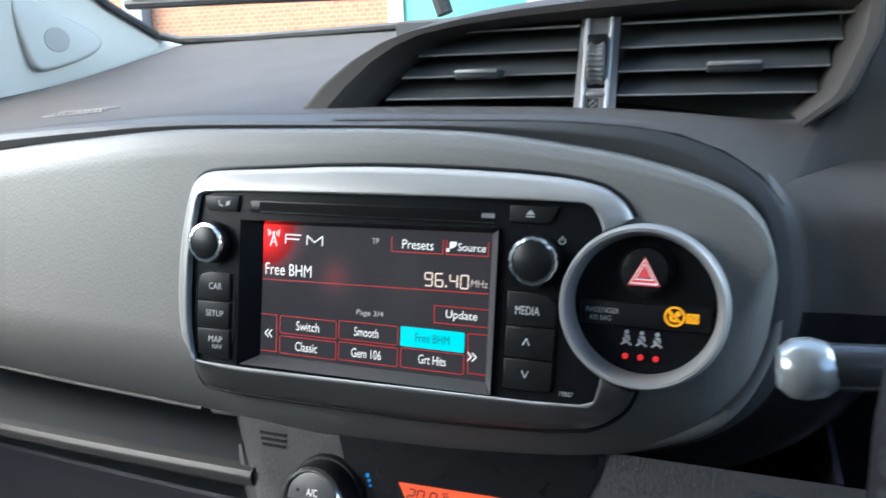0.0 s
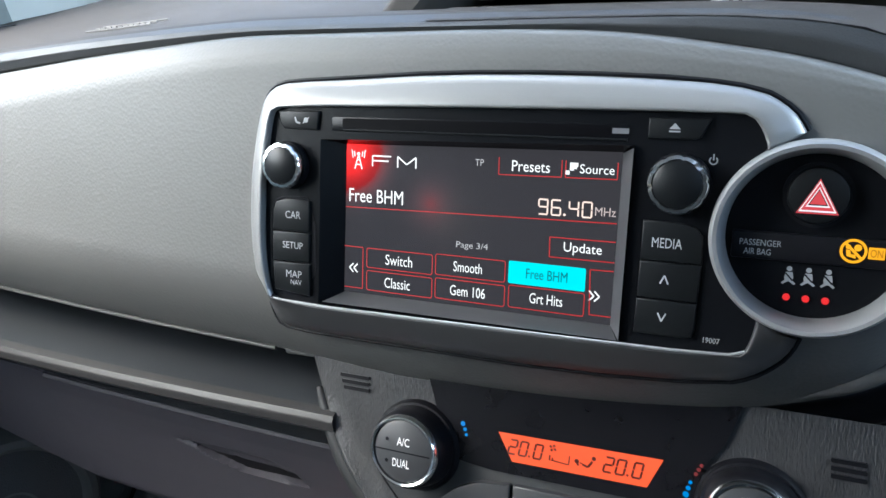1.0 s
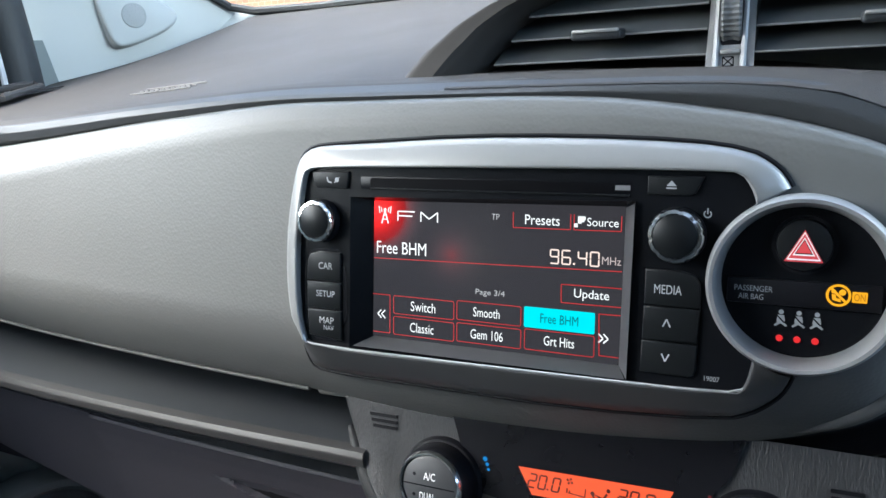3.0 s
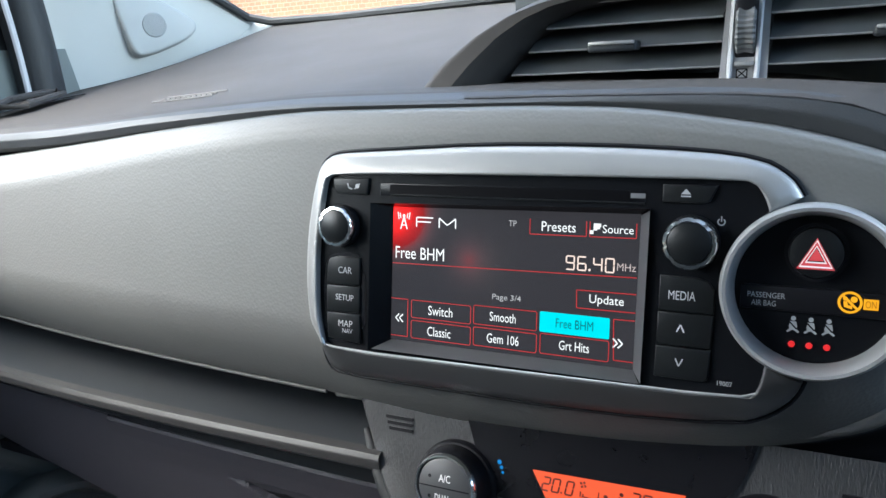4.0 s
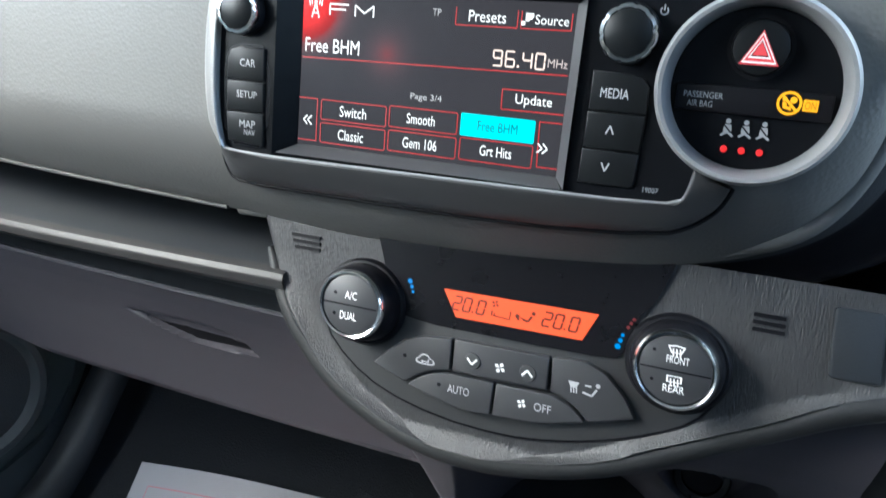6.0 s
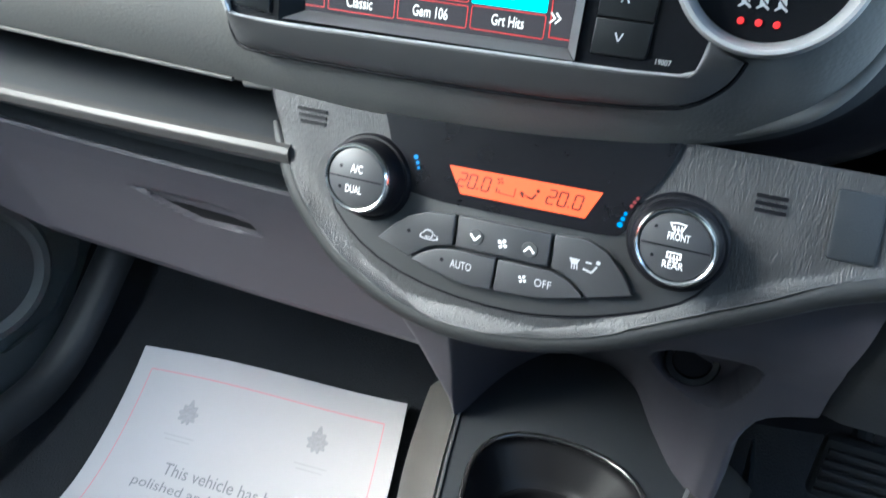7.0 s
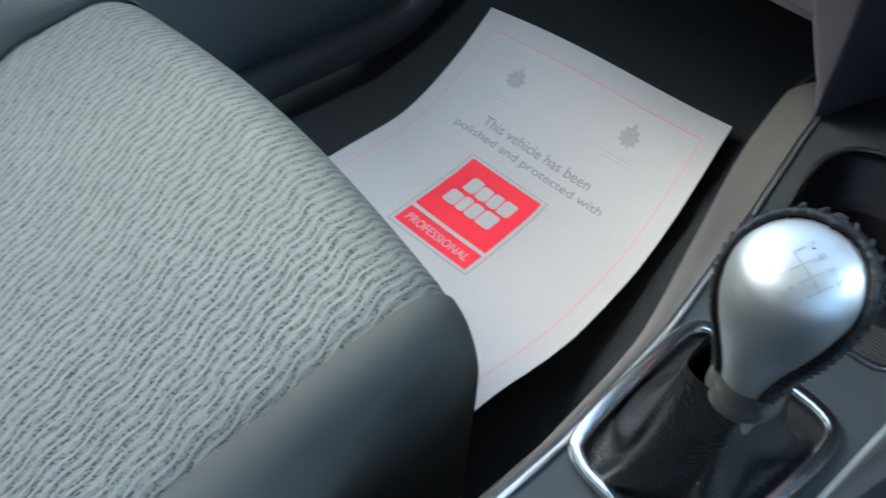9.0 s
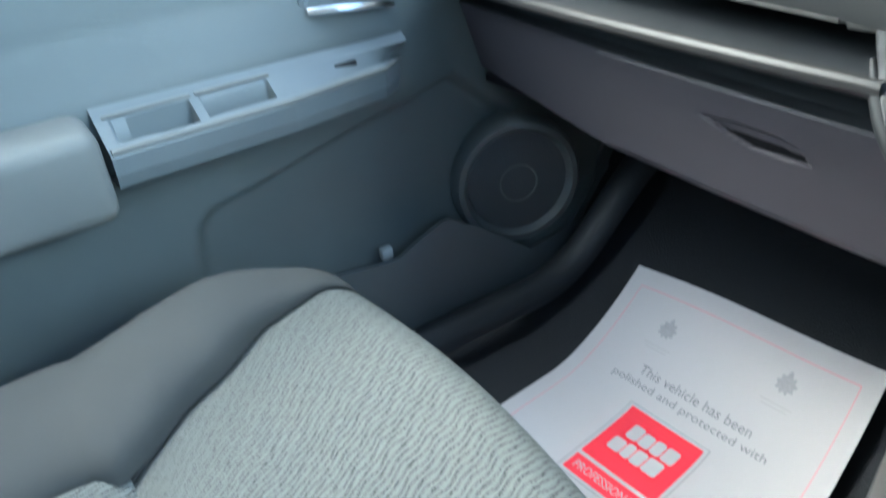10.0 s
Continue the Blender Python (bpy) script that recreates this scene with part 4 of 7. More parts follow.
def vent_divider():
    d = thing("vent_divider", (0.102, 0.48, 0.802), "grey upright strip with a ribbed thumbwheel between the vents", "thumbwheel")
    lean = lambda z: 0.478 + (z - 0.81) * 0.25
    bm = bmesh.new()
    a = [bm.verts.new(p) for p in ((0.0905, lean(0.803), 0.803), (0.1135, lean(0.803), 0.803), (0.1135, lean(0.853), 0.853), (0.0925, lean(0.853), 0.853))]
    bm.faces.new(a)
    bmesh.ops.solidify(bm, geom=bm.faces[:], thickness=0.006)
    part("strip", bm, GRAY_TRIM, d)
    for x in (0.0955, 0.1085):
        part("rib", tube([(x, lean(0.804) - 0.0012, 0.804), (x + 0.0006, lean(0.853) - 0.0012, 0.853)], 0.0014, 6), GRAY_TRIM, d)
    part("window", box(0.0972, 0.1078, 0.4795, 0.4815, 0.8145, 0.8445, 0.001), BLACK, d)
    part("wheel", lathe([(0.0, -0.0048), (0.0148, -0.0048), (0.0158, -0.0036), (0.0152, -0.0012), (0.015, 0.0), (0.0152, 0.0012), (0.0158, 0.0036), (0.0148, 0.0048), (0.0, 0.0048)], (0.1025, 0.4905, 0.829), (1, 0, 0), 144, wobble=lambda a, h: 1 + 0.018 * math.sin(36 * a)), WHEEL, d, "dark grey finely ribbed wheel", smooth=25)
    part("base_lip", box(0.0978, 0.1072, 0.4755, 0.479, 0.8118, 0.8142, 0.0006), SILVER, d, "bright lip")
    part("off_mark", merged(*[bar(p, q, 0.0006, 0.4748) for p, q in (((0.0992, 0.806), (0.1042, 0.806)), ((0.1042, 0.806), (0.1042, 0.8105)), ((0.1042, 0.8105), (0.0992, 0.8105)), ((0.0992, 0.8105), (0.0992, 0.806)), ((0.0992, 0.806), (0.1042, 0.8105)), ((0.0992, 0.8105), (0.1042, 0.806)))]), BLACK, d, "dark printed mark", smooth=0)
    return d


WHEEL = material("dark_grey_wheel", (0.09, 0.092, 0.095), 0.45)
GRAY_TRIM = material("dull_grey_trim", (0.42, 0.42, 0.43), 0.45, metal=0.1, grain=0.00008, grain_scale=1800)
vent_divider()

# ---- radio ----
PLATE = [(-0.1004, 0.7661), (0.0179, 0.7673), (0.113, 0.7672), (0.1175, 0.7655), (0.1225, 0.756), (0.127, 0.738), (0.128, 0.715), (0.1255, 0.695), (0.1225, 0.6765), (0.119, 0.6725), (0.0195, 0.6703), (-0.1035, 0.6681), (-0.1065, 0.672), (-0.1098, 0.69), (-0.1101, 0.7108), (-0.109, 0.735), (-0.1056, 0.7552), (-0.1035, 0.764)]
OUTER = [(-0.104, 0.656), (-0.1105, 0.6605), (-0.1147, 0.669), (-0.1185, 0.684), (-0.1208, 0.7006), (-0.1208, 0.718), (-0.1195, 0.7352), (-0.1165, 0.752), (-0.1139, 0.7632), (-0.111, 0.7708), (-0.1055, 0.7753), (-0.0969, 0.7771), (-0.0687, 0.7785), (-0.0112, 0.7813), (0.0447, 0.781), (0.0937, 0.7788), (0.1183, 0.775), (0.1293, 0.7687), (0.136, 0.7598), (0.141, 0.745), (0.142, 0.72), (0.1425, 0.7), (0.1403, 0.6846), (0.1365, 0.6757), (0.1283, 0.6686), (0.115, 0.6625), (0.0479, 0.657), (-0.0427, 0.6562)]
OUTER = [(x + 0.0012 * smooth01(-0.1, -0.115, x), z + 0.0008 * smooth01(0.74, 0.772, z) - 0.0045 * smooth01(0.69, 0.662, z)) for x, z in OUTER]


DIAL = (0.1413, 0.7215)


def clipped(poly, a, c=(0.01, 0.716), r=0.0362):
    """The outline's point on a ray, but no further than the round dial."""
    p = polar(poly, a, c)
    d = Vector((math.cos(a), math.sin(a)))
    m = Vector((DIAL[0] - c[0], DIAL[1] - c[1]))
    along = m.dot(d)
    off = m.length_squared - along * along
    if along > 0 and off < r * r:
        t = along - math.sqrt(r * r - off)
        if t < (Vector(p) - Vector(c)).length:
            return (c[0] + d.x * t, c[1] + d.y * t)
    return p


# The bezel's silver darkened, for the shade on its downward lower band.
BEZELSHADE = material("shaded_bezel_paint", (0.06, 0.06, 0.062), 0.42, metal=0.4, grain=0.00004, grain_scale=2500)


def surround():
    s = thing("radio_surround", dash((0.02, 0.41, 0.655)), "satin silver radio surround with a round warning-lamp dial", "radio surround")
    outer, inner = soften(OUTER, 1), soften(PLATE, 1)
    bm = bmesh.new()
    rings = []
    N = 220
    for f, y in ((0.0, 0.412), (0.0, 0.4012), (0.02, 0.4), (0.06, 0.399), (0.3, 0.3976), (0.6, 0.3963), (0.88, 0.3954), (0.95, 0.3955), (0.985, 0.396), (1.0, 0.3972), (1.0, 0.405)):
        ring = []
        for k in range(N):
            a = 2 * math.pi * k / N
            p, q = clipped(outer, a), clipped(inner, a)
            low = smooth01(0.684, 0.666, p[1])
            high = smooth01(0.25, 0.7, math.sin(a))
            yy = y + (low * 0.0068 + high * 0.003) * (1 - f)
            ring.append(bm.verts.new((lerp(p[0], q[0], f), yy, lerp(p[1], q[1], f))))
        rings.append(ring)
    for a, b in zip(rings, rings[1:]):
        for k in range(N):
            bm.faces.new((a[k], a[(k + 1) % N], b[(k + 1) % N], b[k]))
    low = bm.copy()
    bm.faces.index_update()
    low.faces.index_update()
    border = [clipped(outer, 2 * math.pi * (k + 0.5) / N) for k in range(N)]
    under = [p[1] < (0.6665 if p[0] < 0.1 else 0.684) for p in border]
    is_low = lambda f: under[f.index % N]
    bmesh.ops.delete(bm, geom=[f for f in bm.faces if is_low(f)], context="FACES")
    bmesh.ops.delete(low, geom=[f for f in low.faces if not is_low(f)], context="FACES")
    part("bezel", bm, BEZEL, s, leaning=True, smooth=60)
    part("lower_band", low, BEZELSHADE, s, "lower band of the bezel with its shade as a darker tone", leaning=True, smooth=60)
    gap = [p for p in (polar(outer, 2 * math.pi * k / N) for k in range(N)) if math.hypot(p[0] - DIAL[0], p[1] - DIAL[1]) > 0.0375]
    first = max(range(len(gap)), key=lambda k: math.dist(gap[k], gap[k - 1]))
    gap = gap[first:] + gap[:first]
    # A black bar drawn as the shadow line between surround and pad.
    part("shadow_line", tube([(0.01 + (x - 0.01) * 1.006, 0.4036 + 0.005 * smooth01(0.684, 0.666, z), 0.716 + (z - 0.716) * 1.012) for x, z in gap], 0.0011, 6), BLACK, s, "shadow gap round the surround as a black line", leaning=True)
    edge = [(x, 0.3965, z) for x, z in (polar(inner, math.radians(t)) for t in range(196, 344, 2)) if z < 0.676]
    part("bright_edge", tube(sorted(edge), 0.0006, 6), BRIGHT, s, "bright lower edge", leaning=True)
    c = (0.1413, 0.405, 0.7215)
    d = part("dial", lathe([(0.0, 0.0), (0.0312, 0.0), (0.033, 0.005)], c), FACE, s, "black dial face", leaning=True)
    part("dial_ring", lathe([(0.0372, -0.004), (0.0372, 0.008), (0.0365, 0.0122), (0.0353, 0.0143), (0.0338, 0.0141), (0.0326, 0.011), (0.0315, 0.002), (0.0312, -0.004)], c, segs=96), SILVER, s, "satin silver ring", leaning=True, smooth=60)
    b = part("hazard_button", lathe([(0.0108, -0.002), (0.0108, 0.003), (0.0102, 0.0042), (0.008, 0.0048), (0.0, 0.005)], (0.1413, 0.404, 0.7375)), BUTTON, s, "round black hazard-light button", leaning=True)
    part("button_gap", lathe([(0.0110, -0.003), (0.0124, -0.003), (0.0124, 0.0012), (0.0110, 0.0012)], (0.1413, 0.404, 0.7375)), BLACK, b, "dark gap", leaning=True)
    tri = lambda k: [(0.1413, 0.7368 + 0.0068 * k), (0.1413 - 0.0069 * k, 0.7368 - 0.0057 * k), (0.1413 + 0.0069 * k, 0.7368 - 0.0057 * k)]
    part("warning_triangle", merged(ring_flat(tri(1.05), tri(0.96), 0.3986)), RED_DULL, b, "red triangle outline", leaning=True, smooth=0)
    part("triangle_band", merged(ring_flat(tri(0.93), tri(0.82), 0.3986), ring_flat(tri(0.6), tri(0.5), 0.3986)), PRINT, b, "white triangle bands", leaning=True, smooth=0)
    part("triangle_core", merged(ring_flat(tri(0.82), tri(0.6), 0.3987), flat(tri(0.42), 0.3986)), RED_DULL, b, "red triangle core", leaning=True, smooth=0)
    part("lamp_panel", box(0.1125, 0.1705, 0.4028, 0.406, 0.7115, 0.7222, 0.0006), BLACK, d, "black lamp strip", leaning=True)
    part("words", merged(letters("PASSENGER", 0.1155, 0.1305, 0.7168, 0.7192, 0.4024), letters("AIR BAG", 0.1172, 0.127, 0.7133, 0.7157, 0.4024)), MARK, d, "grey printed words", leaning=True, smooth=0)
    part("amber_lamp", merged(ring_flat(circle(0.1549, 0.7177, 0.0046, 28), circle(0.1549, 0.7177, 0.0036, 28), 0.4024), bar((0.152, 0.7206), (0.1579, 0.7148), 0.001, 0.40235), flat(circle(0.1531, 0.7192, 0.0009, 10), 0.40245), flat([(0.1524, 0.7181), (0.1538, 0.7181), (0.1542, 0.7165), (0.1557, 0.7164), (0.1559, 0.7149), (0.1547, 0.7152), (0.1528, 0.7157)], 0.40245), flat(circle(0.1563, 0.719, 0.0013, 12), 0.40245)), AMBER_ON, d, "lit amber warning lamp", leaning=True, smooth=0)
    o = part("on_lamp", flat(rounded(0.1598, 0.1652, 0.7152, 0.7196, 0.0003), 0.4024), AMBER_ON, d, "lit amber lamp with a word", leaning=True, smooth=0)
    part("word", letters("ON", 0.1605, 0.1645, 0.7159, 0.7189, 0.40225), AMBERDARK, o, leaning=True, smooth=0)
    for x in (0.1342, 0.141, 0.1478):
        body = [(x - 0.0012, 0.7073), (x + 0.0012, 0.7073), (x + 0.0016, 0.7052), (x + 0.0014, 0.704), (x + 0.0026, 0.7029), (x + 0.002, 0.7024), (x + 0.0006, 0.7034), (x, 0.7037), (x - 0.0006, 0.7034), (x - 0.002, 0.7024), (x - 0.0026, 0.7029), (x - 0.0014, 0.704), (x - 0.0016, 0.7052)]
        part("belt_sign", merged(flat(circle(x, 0.7086, 0.001, 12), 0.4043), flat(body, 0.4043)), MARK, d, "grey seat-belt sign", leaning=True, smooth=0)
        part("belt_strap", bar((x - 0.0013, 0.7069), (x + 0.0014, 0.7041), 0.0006, 0.4041), FACE, d, leaning=True, smooth=0)
        part("red_lamp", lathe([(0.00135, 0.0), (0.0013, 0.0006), (0.0, 0.0008)], (x - 0.0002, 0.4045, 0.6974), segs=20), RED_ON, d, "lit round red lamp", leaning=True)
    return s


# Red print, brightened by a faint glow of its own.
RED_DULL = material("glowing_red_print", (0.32, 0.03, 0.04), 0.5, emit=(1, 0.06, 0.07), power=0.05)
surround()


def segment_digits(text, x0, x1, z0, z1, y, slant=0.22, thick=0.00075):
    """Slanted seven-segment figures, as on a liquid crystal display."""
    on = {"2": "abged", "0": "abcdef", "9": "abcdfg", "6": "acdefg", "4": "bcfg"}
    wide = (x1 - x0) / (sum(0.35 if c == "." else 1 for c in text) - 0.25)
    h, out, x = z1 - z0, [], x0
    for ch in text:
        if ch == ".":
            out.append(flat(circle(x, z0 + 0.0004, 0.0006, 8), y))
            x += 0.35 * wide
            continue
        w = 0.68 * wide
        p = lambda a, b: (x + a * w + slant * b * h, z0 + b * h)
        ends = {"a": ((0.02, 1), (0.98, 1)), "b": ((1, 0.98), (1, 0.53)), "c": ((1, 0.47), (1, 0.02)), "d": ((0.02, 0), (0.98, 0)), "e": ((0, 0.47), (0, 0.02)), "f": ((0, 0.98), (0, 0.53)), "g": ((0.05, 0.5), (0.95, 0.5))}
        out += [bar(p(*ends[s][0]), p(*ends[s][1]), thick, y) for s in on[ch]]
        x += wide
    return out


def key(name, pts, parent, label="", y=0.3978, mat=None, bevel=0.0006):
    return part(name, prism(pts, y, 0.403, bevel, 3), mat or BUTTON, parent, label, leaning=True)


def rotary(parent, x, z, face, skirt, name="knob"):
    k = part(name, lathe([(skirt, 0.0), (skirt, 0.003), (skirt * 0.985, 0.004), (skirt * 0.96, 0.005)], (x, 0.4, z), segs=64), BLACK, parent, "black rotary knob", leaning=True)
    part("chrome_ring", lathe([(skirt * 0.97, 0.0038), (skirt * 0.985, 0.0056), (skirt * 0.97, 0.0072), (skirt * 0.92, 0.0082), (face * 1.02, 0.0084), (face * 0.98, 0.0074)], (x, 0.4, z), segs=96, wobble=lambda a, h: 1 - (0.035 if math.sin(10 * a) > 0.72 else 0) * (1 if h > 0.004 else 0)), CHROME, k, "notched chrome ring", leaning=True, smooth=30)
    part("cap", lathe([(face * 0.985, 0.0072), (face * 0.97, 0.0082), (face * 0.9, 0.0087), (0.0, 0.0088)], (x, 0.4, z)), BUTTON, k, "matt black cap", leaning=True)
    return k


def radio():
    r = thing("car_radio", RADIO_AT, "black car radio with a lit colour touchscreen showing an FM station", "radio")
    plate = bmesh.new()
    outline, hole = soften(PLATE, 1), [(-0.0765, 0.6695), (0.0725, 0.6712), (0.0735, 0.7535), (-0.0755, 0.751)]
    mid = (-0.001, 0.711)
    rings = []
    for poly, yy in ((outline, 0.41), (outline, 0.3995), (hole, 0.3995), (hole, 0.41)):
        rings.append([plate.verts.new((p[0], yy, p[1])) for p in ((clipped(poly, 2 * math.pi * k / 240, mid) if poly is outline else polar(poly, 2 * math.pi * k / 240, mid)) for k in range(240))])
    for a, b in zip(rings, rings[1:]):
        for k in range(240):
            plate.faces.new((a[k], a[(k + 1) % 240], b[(k + 1) % 240], b[k]))
    part("faceplate", plate, FACE, r, "satin black faceplate", leaning=True, smooth=30)
    slot = part("disc_slot", prism(rounded(-0.0705, 0.0708, 0.7552, 0.7618, 0.0012), 0.39935, 0.402, 0.0002), FACE, r, "glossy recess of the disc slot", leaning=True)
    part("slit", prism(rounded(-0.0645, 0.0635, 0.7566, 0.7612, 0.0012), 0.39915, 0.4), SLIT, slot, "black disc slit", leaning=True)
    part("lower_edge", tube([(-0.064, 0.3993, 0.7556), (0.07, 0.3993, 0.7556)], 0.0006, 6), BUTTON, slot, leaning=True)
    part("small_mark", flat(rounded(0.0638, 0.0705, 0.758, 0.7602, 0.0002), 0.3988), INKDARK, slot, "small grey printed mark", leaning=True, smooth=0)
    # touchscreen
    fr = part("screen_frame", ring_solid([(-0.0765, 0.6695), (0.0725, 0.6712), (0.0735, 0.7535), (-0.0755, 0.751)], [(-0.0665, 0.6755), (0.0668, 0.6762), (0.0676, 0.7502), (-0.0655, 0.7488)], 0.3972, 0.4062), FACE, r, "sloping black screen frame", leaning=True, smooth=0)
    # Lighter grey faces laid over two of the slopes as painted glints.
    part("lower_glint", bevel_bar([(-0.0745, 0.671), (0.0715, 0.6725), (0.0668, 0.6765), (-0.066, 0.6757)], 0.3974, 0.4058), FRAMEGLINT, fr, "lower slope of the frame with its glint as lighter grey", leaning=True, smooth=0)
    part("side_glint", bevel_bar([(0.0722, 0.6725), (0.0732, 0.7525), (0.0676, 0.75), (0.0668, 0.6765)], 0.3974, 0.4058), FRAMEGLINT, fr, "side slope of the frame with its glint as lighter grey", leaning=True, smooth=0)
    sc = part("screen", flat([(-0.0667, 0.6752), (0.067, 0.6758), (0.0678, 0.7505), (-0.0657, 0.749)], 0.4055), SCREEN, r, "lit touchscreen", leaning=True, smooth=0)
    y = 0.4052

    def lit(name, bm, mat, label=""):
        part(name, bm, mat, sc, label, leaning=True, smooth=0)

    def word(text, x0, x1, z0, z1, mat=WHITE_ON):
        lit("word", letters(text, x0, x1, z0, z1, y), mat)

    stroke = lambda pts: [bar(a, b, 0.0007, y) for a, b in zip(pts, pts[1:])]
    lit("word", merged(*stroke([(-0.0412, 0.7439), (-0.0512, 0.7439), (-0.0512, 0.7389)]), *stroke([(-0.0512, 0.7416), (-0.0425, 0.7416)])), WHITE_ON, "wide letter F")
    lit("word", merged(*stroke([(-0.0376, 0.7389), (-0.0376, 0.744), (-0.0328, 0.7405), (-0.028, 0.744), (-0.028, 0.7389)])), WHITE_ON, "wide letter M")
    ax = -0.059
    lit("mast_sign", merged(bar((ax - 0.002, 0.7372), (ax, 0.7442), 0.0007, y), bar((ax + 0.002, 0.7372), (ax, 0.7442), 0.0007, y), bar((ax - 0.0014, 0.7394), (ax + 0.0014, 0.7394), 0.0006, y), bar((ax - 0.0008, 0.7416), (ax + 0.0008, 0.7416), 0.0006, y), flat(circle(ax, 0.7445, 0.0009, 10), y), *[bar((ax + s * 0.0019, 0.7432), (ax + s * 0.0024, 0.7458), 0.0006, y) for s in (-1, 1)], *[bar((ax + s * 0.0031, 0.7426), (ax + s * 0.0037, 0.7464), 0.0006, y) for s in (-1, 1)]), WHITE_ON, "white radio mast sign")
    word("Free BHM", -0.064, -0.0344, 0.7212, 0.7277)
    word("TP", 0.0018, 0.006, 0.7417, 0.7447, MARK_ON)
    word("Presets", 0.0193, 0.0366, 0.7402, 0.745)
    word("Source", 0.0498, 0.0645, 0.7408, 0.7447)
    lit("source_sign", merged(*[flat(rounded(a, a + 0.0018, b, b + 0.0018, 0.0002), y) for a, b in ((0.0472, 0.7434), (0.0454, 0.7418), (0.0436, 0.74))], flat(rounded(0.0454, 0.0485, 0.7425, 0.7452, 0.0002), y)), WHITE_ON, "small white stair sign")
    for figure in segment_digits("96.40", 0.0325, 0.0563, 0.7222, 0.7287, y, 0.0, 0.00072):
        lit("segment", figure, WARM_ON)
    word("MHz", 0.0574, 0.0662, 0.7233, 0.7269, MHZ_ON)
    word("Page 3/4", -0.0062, 0.0095, 0.7029, 0.7066, MARK_ON)
    word("Update", 0.0446, 0.0613, 0.7053, 0.7108)
    word("Switch", -0.0433, -0.0288, 0.6916, 0.6967)
    word("Classic", -0.0437, -0.0298, 0.6802, 0.6853)
    word("Smooth", -0.0073, 0.007, 0.6923, 0.6971)
    word("Gem 106", -0.0087, 0.0089, 0.6808, 0.6857)
    word("Grt Hits", 0.0302, 0.0454, 0.6818, 0.6865)
    lit("divider_line", bar((-0.0659, 0.7184), (0.0668, 0.7205), 0.00045, y), REDLINE)
    for x0, x1, z0, z1 in ((-0.0539, -0.018, 0.6888, 0.6991), (-0.0539, -0.0179, 0.6775, 0.6879), (-0.0167, 0.0184, 0.6893, 0.6998), (-0.0166, 0.0186, 0.678, 0.6884), (0.0201, 0.0552, 0.6783, 0.6891)):
        lit("preset_box", line_box(x0, x1, z0 + 0.0003, z1, 0.00042, y), REDLINE, "thin red box")
    for pts in (((0.0132, 0.746), (0.0132, 0.7384), (0.0419, 0.7387), (0.0419, 0.746)), ((0.0436, 0.746), (0.0436, 0.7387), (0.0658, 0.739), (0.0658, 0.746)), ((0.067, 0.7126), (0.0382, 0.7124), (0.0384, 0.7036), (0.067, 0.7038)), ((-0.0665, 0.6989), (-0.0559, 0.6989), (-0.056, 0.6783), (-0.0665, 0.6783)), ((0.067, 0.7), (0.0568, 0.6998), (0.0575, 0.68), (0.067, 0.68))):
        lit("tab_box", merged(*[bar(a, b, 0.00045, y) for a, b in zip(pts, pts[1:])]), REDLINE, "thin red tab outline")
    part("active_box", flat(rounded(0.0198, 0.055, 0.6898, 0.7001, 0.0008), y), CYAN_ON, sc, "bright cyan selected box", leaning=True, smooth=0)
    lit("word", letters("Free BHM", 0.0282, 0.0471, 0.6928, 0.6974, y - 0.0002), CYANTEXT)
    for x0, s in ((-0.0625, 1), (0.0605, -1)):
        lit("arrow_sign", merged(*[bar(p, q, 0.0007, y) for k in (0, 0.0024) for p, q in (((x0 + s * (k - 0.001), 0.6883), (x0 + s * (k + 0.0012), 0.6905)), ((x0 + s * (k - 0.001), 0.6883), (x0 + s * (k + 0.0012), 0.6861)))]), WHITE_ON, "white double arrow")
    # keys
    ph = key("phone_key", [(-0.1005, 0.764), (-0.0768, 0.7642), (-0.078, 0.7552), (-0.097, 0.7555), (-0.099, 0.758)], r, "small phone key")
    part("phone_sign", merged(bar((-0.0905, 0.7612), (-0.0898, 0.7588), 0.0008, 0.3976), bar((-0.0898, 0.7588), (-0.0875, 0.7582), 0.0008, 0.3976), bar((-0.086, 0.7582), (-0.0825, 0.7612), 0.0005, 0.3976), flat(circle(-0.0842, 0.7598, 0.0013, 10), 0.3976)), MARK, ph, leaning=True, smooth=0)
    ej = key("eject_key", [(0.0782, 0.7646), (0.1018, 0.7646), (0.0985, 0.7575), (0.096, 0.7566), (0.0782, 0.7566)], r, "disc eject key")
    part("eject_sign", merged(flat([(0.0862, 0.7604), (0.0905, 0.7604), (0.08835, 0.7628)], 0.3976), flat(rounded(0.0862, 0.0905, 0.7592, 0.7598, 0.0001), 0.3976)), MARK, ej, leaning=True, smooth=0)
    rotary(r, -0.0952, 0.7376, 0.0092, 0.0117)
    rotary(r, 0.0915, 0.7392, 0.0096, 0.0122)
    part("power_sign", merged(ring_arc(0.1035, 0.7488, 0.0017, 0.0005, 0.3993), bar((0.1035, 0.7489), (0.1035, 0.7513), 0.0005, 0.3993)), MARK, r, leaning=True, smooth=0)
    part("key_well", prism(soften([(-0.1066, 0.6716), (-0.0795, 0.6716), (-0.0795, 0.7222), (-0.098, 0.7226), (-0.1055, 0.719), (-0.1074, 0.705)], 1), 0.39925, 0.402), GLOSS, r, "sunken key column", leaning=True)
